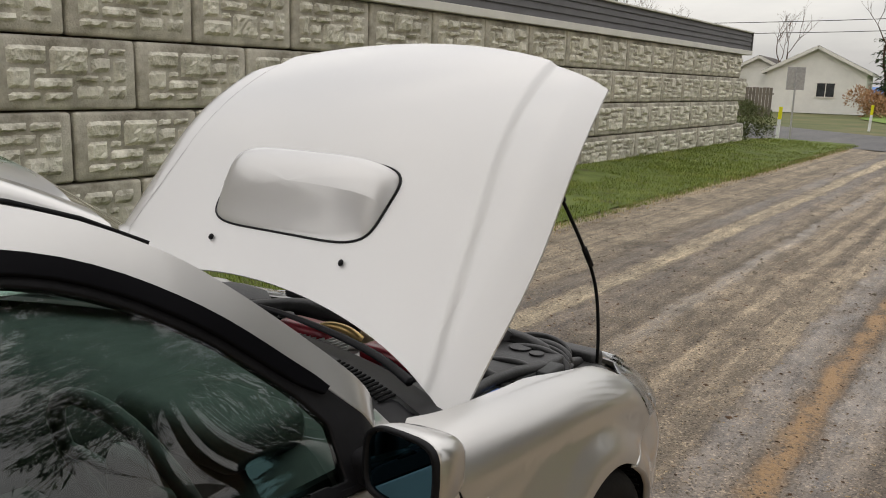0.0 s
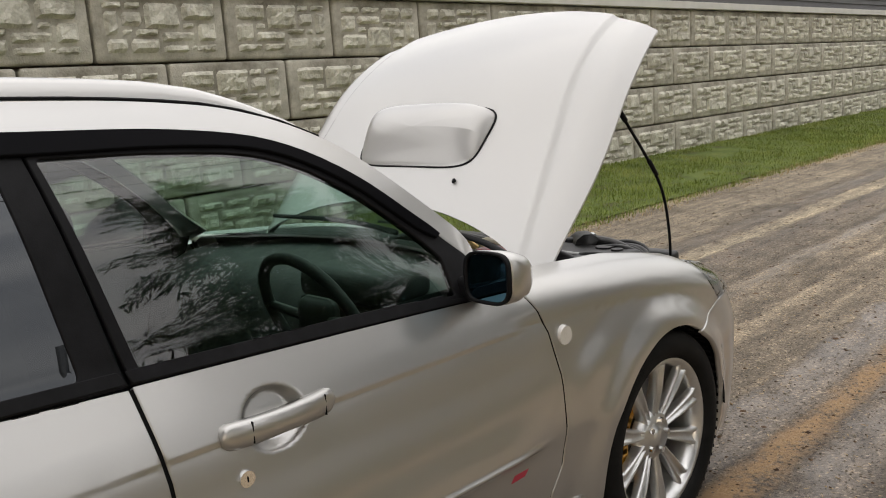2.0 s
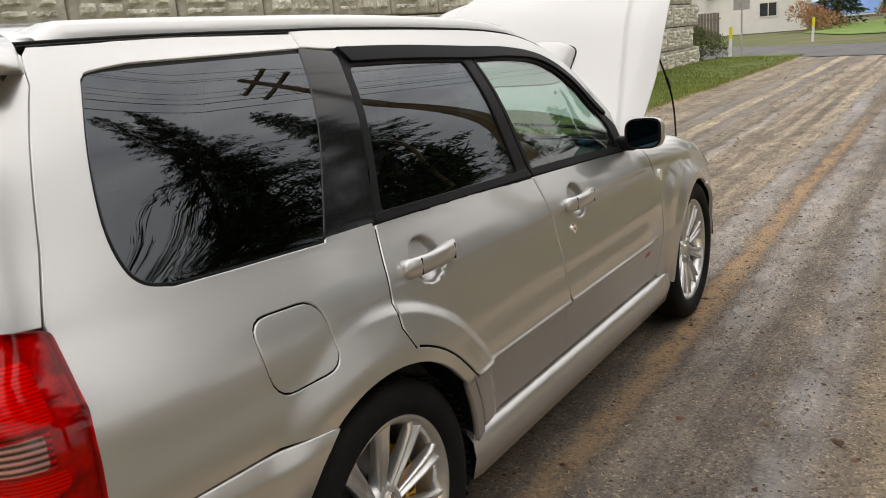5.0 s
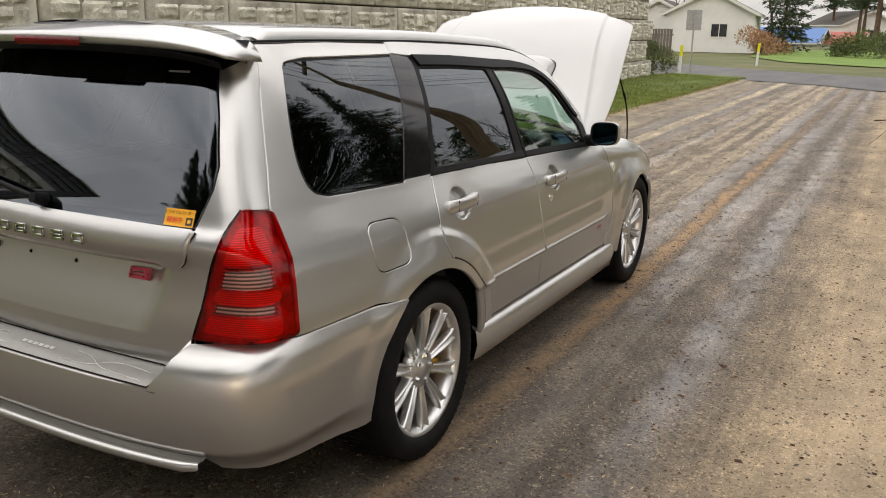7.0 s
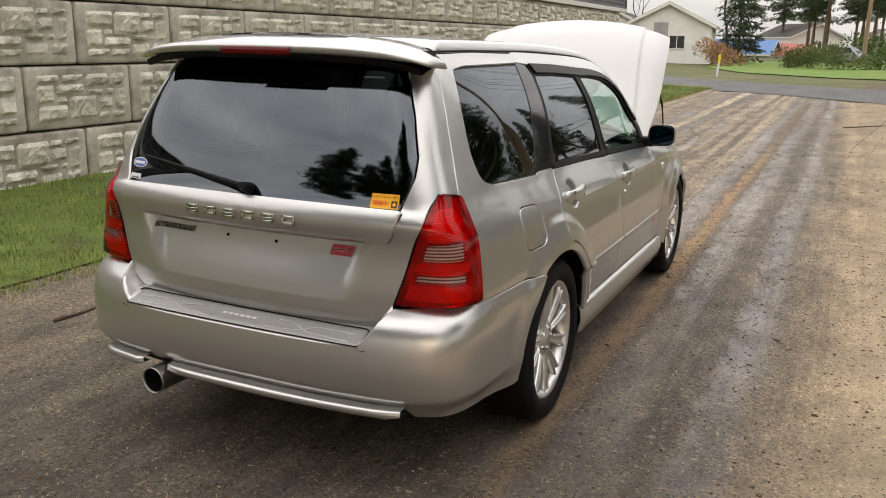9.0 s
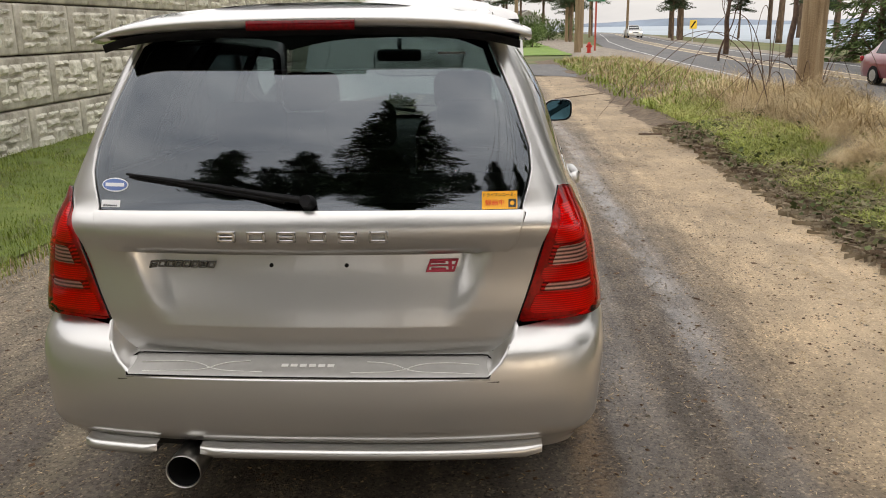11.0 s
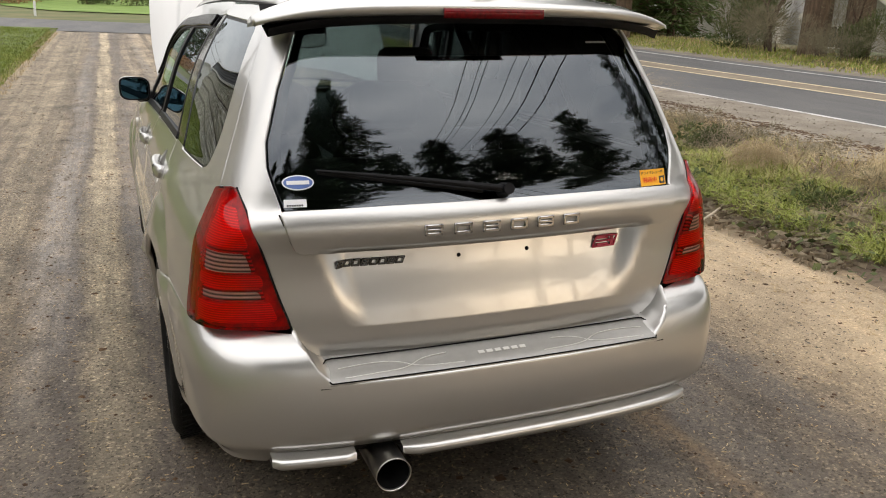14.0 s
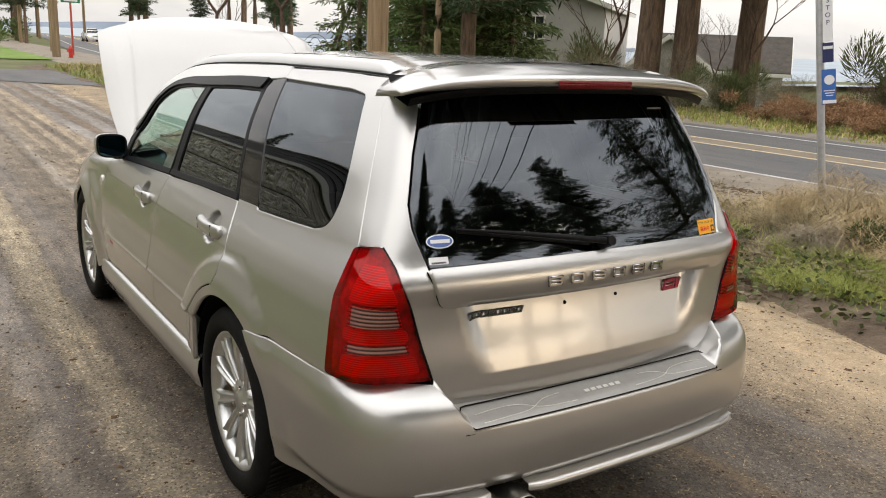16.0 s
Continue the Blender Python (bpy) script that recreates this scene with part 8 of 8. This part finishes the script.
# -- handles, lock, repeater --
for s in (-1, 1):
    for hy, hz in HANDLES:
        y0, y1 = hy - .121, hy + .121
        rows = []
        for y in y0 + (y1 - y0) * (.5 - .5 * np.cos(np.linspace(0, math.pi, 26))):
            f = (y - y0) / (y1 - y0)
            e = (1 - abs(2 * f - 1) ** 16) ** .5 * (.94 + .10 * abs(2 * f - 1.0)) + .05
            bow = .018 * (1 - abs(2 * f - 1) ** 3) + .018
            x = float(_side(np.array(hz))) + bow - .012
            z = hz + .004 * (f - .5)
            hw = .0235 * e
            rows.append([(s * (x - .020), y, z - hw * .9), (s * (x - .004), y, z - hw), (s * (x + .001), y, z - hw * .90), (s * (x + .0055), y, z - hw * .55), (s * (x + .007), y, z), (s * (x + .0055), y, z + hw * .55), (s * (x + .001), y, z + hw * .90), (s * (x - .004), y, z + hw), (s * (x - .020), y, z + hw * .9)])
        hd = part("door_handle", loft("door_handle", rows if s < 0 else rows[::-1], close=True, cap=True), M_PAINT, CAR, "silver pull handle in a cup")
        for q in (y0 + .052, y1 - .030):
            f = (q - y0) / (y1 - y0)
            x = float(_side(np.array(hz))) + .018 * (1 - abs(2 * f - 1) ** 3) + .007
            part("handle_joint", box((s * (x - .004), q, hz), (.0190, .0026, .0400), .0005, 1), M_BLACK, hd)
    b = bmesh.new()
    xr = float(half_width(np.array(.777), np.array(.79)))
    cyl_bm(b, (s * (xr - .015), .777, .79), (s * (xr + .007), .777, .79), .029, .024, 24)
    part("side_repeater", smooth_bm(b), material("repeater_lens", (.62, .60, .55), .12, coat=1.0, bump=.2, bscale=200), CAR, "clear round side repeater")
b = bmesh.new()
cyl_bm(b, (.815, -.151, .762), (.8345, -.151, .762), .0165, .0150, 22)
lk = part("door_lock", smooth_bm(b), M_CHROME, CAR, "chrome key lock")
part("key_slot", box((.8350, -.151, .762), (.0015, .0018, .010)), M_SOOTGAP, lk)
# red and grey badge on the front door
M_BADGERED = material("badge_red", (.42, .03, .06), .4, coat=.3)
def door_patch(y0, y1, z0_, z1_):
    return skin("badge", [(y0, z0_), (y1, z0_ + .002), (y1 + .012, z1_ + .002), (y0 + .012, z1_)], off=.001, depth=.001, step=.02)
part("door_badge", door_patch(.535, .585, .486, .502)[0], M_BADGERED, CAR, "small red door badge")
part("door_badge", door_patch(.535, .585, .486, .502)[1], M_BADGERED, CAR, "small red door badge")

# -- tailgate fittings --
def on_gate(x, z, off=0.0):
    u, zz = rp(x, z)
    p = body_point(np.array([u]), np.array([zz]))[0]
    n = body_normal(np.array([u]), np.array([zz]))[0]
    return p + n * off, n


M_BADGE = material("badge_chrome", (.55, .55, .55), .12, 1.0)
M_BADGEDARK = material("badge_dark", (.03, .03, .032), .3)
M_BADGEDIM = material("badge_dark_chrome", (.16, .16, .16), .2, 1.0)
def badge_frame(w, h, st, slant=0.0, rung=None):
    """A plain open frame with an optional rung, in the plane of local x and z."""
    bm = bmesh.new()
    for c, q in (((0, h / 2 - st / 2), (w, st)), ((0, -h / 2 + st / 2), (w, st)), ((-w / 2 + st / 2, 0), (st, h)), ((w / 2 - st / 2, 0), (st, h))) + ((((0, rung), (w, st * .8)),) if rung is not None else ()):
        box_bm(bm, (c[0], -.003, c[1]), (q[0], .007, q[1]), .0015, 1)
    for v in bm.verts:
        v.co.x += slant * v.co.z
    return smooth_bm(bm)


def gate_turn(p, n):
    m = Euler((0, 0, math.atan2(n[0], -n[1]))).to_matrix().to_4x4()
    m.translation = Vector(p)
    return m


for i in range(6):
    p, n = on_gate(-.200 + i * .080, .893, .0175)
    part("badge_plate", badge_frame(.050, .030, .0085, 0, .0 if i % 2 == 0 else None), M_BADGE, gate, "chrome badge shape", at=gate_turn(p, n))
for i in range(8):
    p, n = on_gate(-.434 + i * .0235, .798, .001)
    part("model_badge", badge_frame(.0215, .020, .0055, .35, .0 if i % 3 == 0 else None), M_BADGEDIM, gate, "dark chrome model badge shape", at=gate_turn(p, n))
p, n = on_gate(.361, .795, .003)
sb_ = part("sport_badge", badge_frame(.078, .036, .006, .35, .0), M_BADGERED, gate, "red sport badge shape", at=gate_turn(p, n))
for k, w_, z_ in ((-.014, .040, .0095), (-.006, .040, -.0095), (.022, .010, .0)):
    part("badge_bar", box((p[0] + k + .35 * z_, p[1] - .0035, p[2] + z_), (w_, .006, .006 if w_ > .02 else .026), .001, 1), M_BADGERED, sb_).matrix_parent_inverse = sb_.matrix_basis.inverted()
for x in (-.103, .103):
    p, n = on_gate(x, .797, .0)
    b = bmesh.new()
    cyl_bm(b, p, p + n * .003, .006, .005, 12)
    part("plate_hole", b, M_SOOTGAP, gate, "dark bolt hole")
# wiper
wp = [on_gate(.012, .972, .030)[0], on_gate(-.12, .993, .034)[0], on_gate(-.30, 1.018, .026)[0], on_gate(-.485, 1.040, .016)[0]]
wiper = part("rear_wiper", tube_mesh("rear_wiper", wp, [.0105, .008, .006, .0035], 8, smooth=1), M_BLACK, CAR, "black rear wiper arm")
part("wiper_blade", tube_mesh("wiper_blade", [on_gate(-.05, .973, .010)[0], on_gate(-.25, 1.003, .010)[0], on_gate(-.48, 1.036, .008)[0]], .006, 6), M_BLACK, wiper)
b = bmesh.new()
p, n = on_gate(.012, .972, 0)
cyl_bm(b, p, p + n * .045, .021, .015, 20)
part("wiper_pivot", smooth_bm(b), M_BLACK, wiper)
# stickers on the rear glass
def sticker(name, x, z, w, h, mat, label, oval=False, off=.0015):
    pts = []
    k = 28 if oval else 4
    for i in range(k):
        if oval:
            a, c = w / 2 * math.cos(2 * math.pi * i / k), h / 2 * math.sin(2 * math.pi * i / k)
        else:
            a, c = ((-w / 2, -h / 2), (w / 2, -h / 2), (w / 2, h / 2), (-w / 2, h / 2))[i]
        pts.append(rp(x + a, z + c))
    return part(name, skin(name, pts, off=-.004 + off, depth=.0008, step=.03, lip=.0002)[0], mat, gate, label)


M_STBLUE = material("sticker_blue", (.10, .17, .42), .35)
M_STORANGE = material("sticker_orange", (.85, .40, .02), .4)
M_STRED = material("sticker_red", (.75, .06, .02), .4)
sticker("oval_sticker", -.530, 1.015, .080, .036, M_SIGNWHITE, "white-edged oval sticker", True)
sticker("oval_sticker_face", -.530, 1.015, .072, .030, M_STBLUE, "blue oval sticker face", True, .0025)
sticker("sticker_bar", -.530, 1.015, .056, .009, M_SIGNWHITE, "pale sticker bar", False, .0035)
sticker("label_sticker", -.541, .966, .056, .018, M_SIGNWHITE, "white label sticker")
for i in range(7):
    sticker("label_mark", -.560 + i * .006, .961, .004, .004, M_BADGEDARK, "", False, .0025)
sticker("notice_sticker", .516, .9735, .094, .044, M_STORANGE, "orange dashboard camera notice")
def gate_text(s, x, z, size, mat, label):
    p, n = on_gate(x, z, -.0005)
    me = text_mesh("lettering", s, size, .0003)
    t = Vector((1, -.0, 0))
    nn = Vector(n)
    xa = Vector((0, 0, 1)).cross(nn).normalized()
    za = nn.cross(xa)
    m = Matrix((xa, za, nn)).transposed().to_4x4()
    m.translation = Vector(p)
    part("lettering", me, mat, gate, label, at=m)
gate_text("ドライブレコーダー", .516, .986, .0105, M_BADGEDARK, "small black sticker words")
gate_text("録画中", .503, .966, .0175, M_STRED, "red sticker words")
sticker("camera_icon", .549, .965, .020, .020, M_BADGEDARK, "", False, .0025)
sticker("camera_lens", .549, .965, .011, .011, M_STORANGE, "", True, .0032)
sticker("shade_band_text", .385, 1.352, .072, .005, M_GALV, "small white printed strip", False, .0015)
# exhaust
ex = [(.042, -2.05), (.0475, -2.06), (.0475, -2.265), (.0485, -2.273), (.0468, -2.275), (.0455, -2.268), (.045, -2.10), (.0, -2.09)]
rows = [[(-.338 + r * math.cos(t), y, .259 + r * math.sin(t)) for r, y in ex] for t in np.linspace(0, 2 * math.pi, 41)]
exo = part("exhaust_tip", loft("exhaust_tip", rows), M_STEEL, CAR, "round steel exhaust tip with sooty bore")
rows = [[(-.338 + r * math.cos(t), y, .259 + r * math.sin(t)) for r, y in ((.0446, -2.266), (.0440, -2.13), (.0, -2.12))] for t in np.linspace(0, 2 * math.pi, 33)]
part("exhaust_bore", loft("exhaust_bore", rows), M_SOOTGAP, exo)
part("silencer", smooth_bm(box((-.30, -1.83, .27), (.50, .36, .17), .06, 4)), M_STEEL, CAR)

# -- cabin --
def seat(x, y, w, back, name, head=True, lean=12):
    root = new(name)
    root.parent = CAR
    root.matrix_basis = pose(x, y, .34)
    root["label"] = "dark fabric seat"
    b = box((0, 0, .16), (w, .50, .16), .06, 4)
    part("cushion", smooth_bm(b), M_SEAT, root)
    rows = []
    for t in np.linspace(0, 1, 12):
        ww = w / 2 * (1 - .10 * t - .30 * max(0, (t - .82) / .18) ** 2)
        dd = .075 * (1 - .35 * t)
        cyy = -.24 - back * t * math.sin(radians(lean))
        cz = .12 + back * t
        rows.append([(ww * math.copysign(abs(math.cos(a)) ** .6, math.cos(a)), cyy + dd * math.copysign(abs(math.sin(a)) ** .6, math.sin(a)), cz) for a in np.linspace(0, 2 * math.pi, 24, endpoint=False)])
    part("backrest", loft("backrest", rows, close=True, cap=True), M_SEAT, root)
    if head:
        hz = .12 + back + .10
        hy = -.25 - back * math.sin(radians(lean)) - .02
        part("headrest", smooth_bm(box((0, hy, hz), (.27, .11, .18), .05, 4)), M_SEAT, root)
        for k in (-.06, .06):
            bb = bmesh.new()
            cyl_bm(bb, (k, hy, hz - .18), (k, hy, hz - .05), .007, segs=8)
            part("headrest_post", bb, M_CHROME, root)
    return root


seat(.36, .10, .50, .60, "front_seat")
seat(-.36, .10, .50, .60, "front_seat")
for x in (-.42, .0, .42):
    seat(x, -.72, .42 if x else .40, .52, "rear_seat", True, 14)
part("cabin_floor", box((0, -.5, .31), (1.50, 2.9, .04), .01), M_CABIN, CAR)
part("load_floor", box((0, -1.60, .58), (1.26, .80, .04), .01), M_CABIN, CAR)
part("load_cover", box((0, -1.55, .90), (1.20, .70, .02), .005), M_CABIN, CAR)
rows = []
for x in np.linspace(-.70, .70, 15):
    k = .018 * math.cos(x * 6)
    rows.append([(x, .40, .62), (x, .44, .80), (x, .48, .875 + k), (x, .60, .915 + k), (x, .80, .925), (x, .95 - .2 * (x / .7) ** 2, .945)])
dash = part("dashboard", loft("dashboard", rows), M_CABIN, CAR, "dark grey dashboard")
part("instrument_hood", smooth_bm(box((.36, .53, .925), (.34, .20, .09), .035, 4)), M_CABIN, dash)
part("centre_console", smooth_bm(box((0, .30, .58), (.22, .70, .22), .03, 3)), M_CABIN, CAR)
ring = [(.36 + .185 * math.cos(a), .36 - .07 * math.sin(a), .86 + .17 * math.sin(a)) for a in np.linspace(0, 2 * math.pi, 37)]
sw = part("steering_wheel", tube_mesh("steering_wheel", ring, .016, 8, smooth=0), M_CABIN, CAR, "black steering wheel")
part("wheel_boss", smooth_bm(box((.36, .375, .855), (.15, .05, .12), .03, 3)), M_CABIN, sw)
for a in (.1, math.pi - .1, -math.pi / 2):
    part("wheel_spoke", tube_mesh("wheel_spoke", [(.36, .37, .855), (.36 + .18 * math.cos(a), .36 - .07 * math.sin(a), .86 + .165 * math.sin(a))], .013, 6), M_CABIN, sw)
part("rear_view_mirror", smooth_bm(box((0, .30, 1.315), (.24, .035, .065), .02, 3)), M_CABIN, CAR, "black rear-view mirror")
part("mirror_stalk", tube_mesh("mirror_stalk", [(0, .31, 1.33), (0, .33, 1.40)], .012, 8), M_CABIN, CAR)
for s in (-1, 1):
    part("door_card", loft("door_card", [[(s * .735, y, .40), (s * .742, y, .80), (s * .735, y, .962)] for y in np.linspace(-1.1, .55, 8)]), M_CABIN, CAR)
    part("rear_pillar_lining", loft("rear_pillar_lining", [[(s * .70, y, .93), (s * .60, y, 1.20), (s * .53, y, 1.40)] for y in (-1.84, -1.80)]), M_CABIN, CAR)
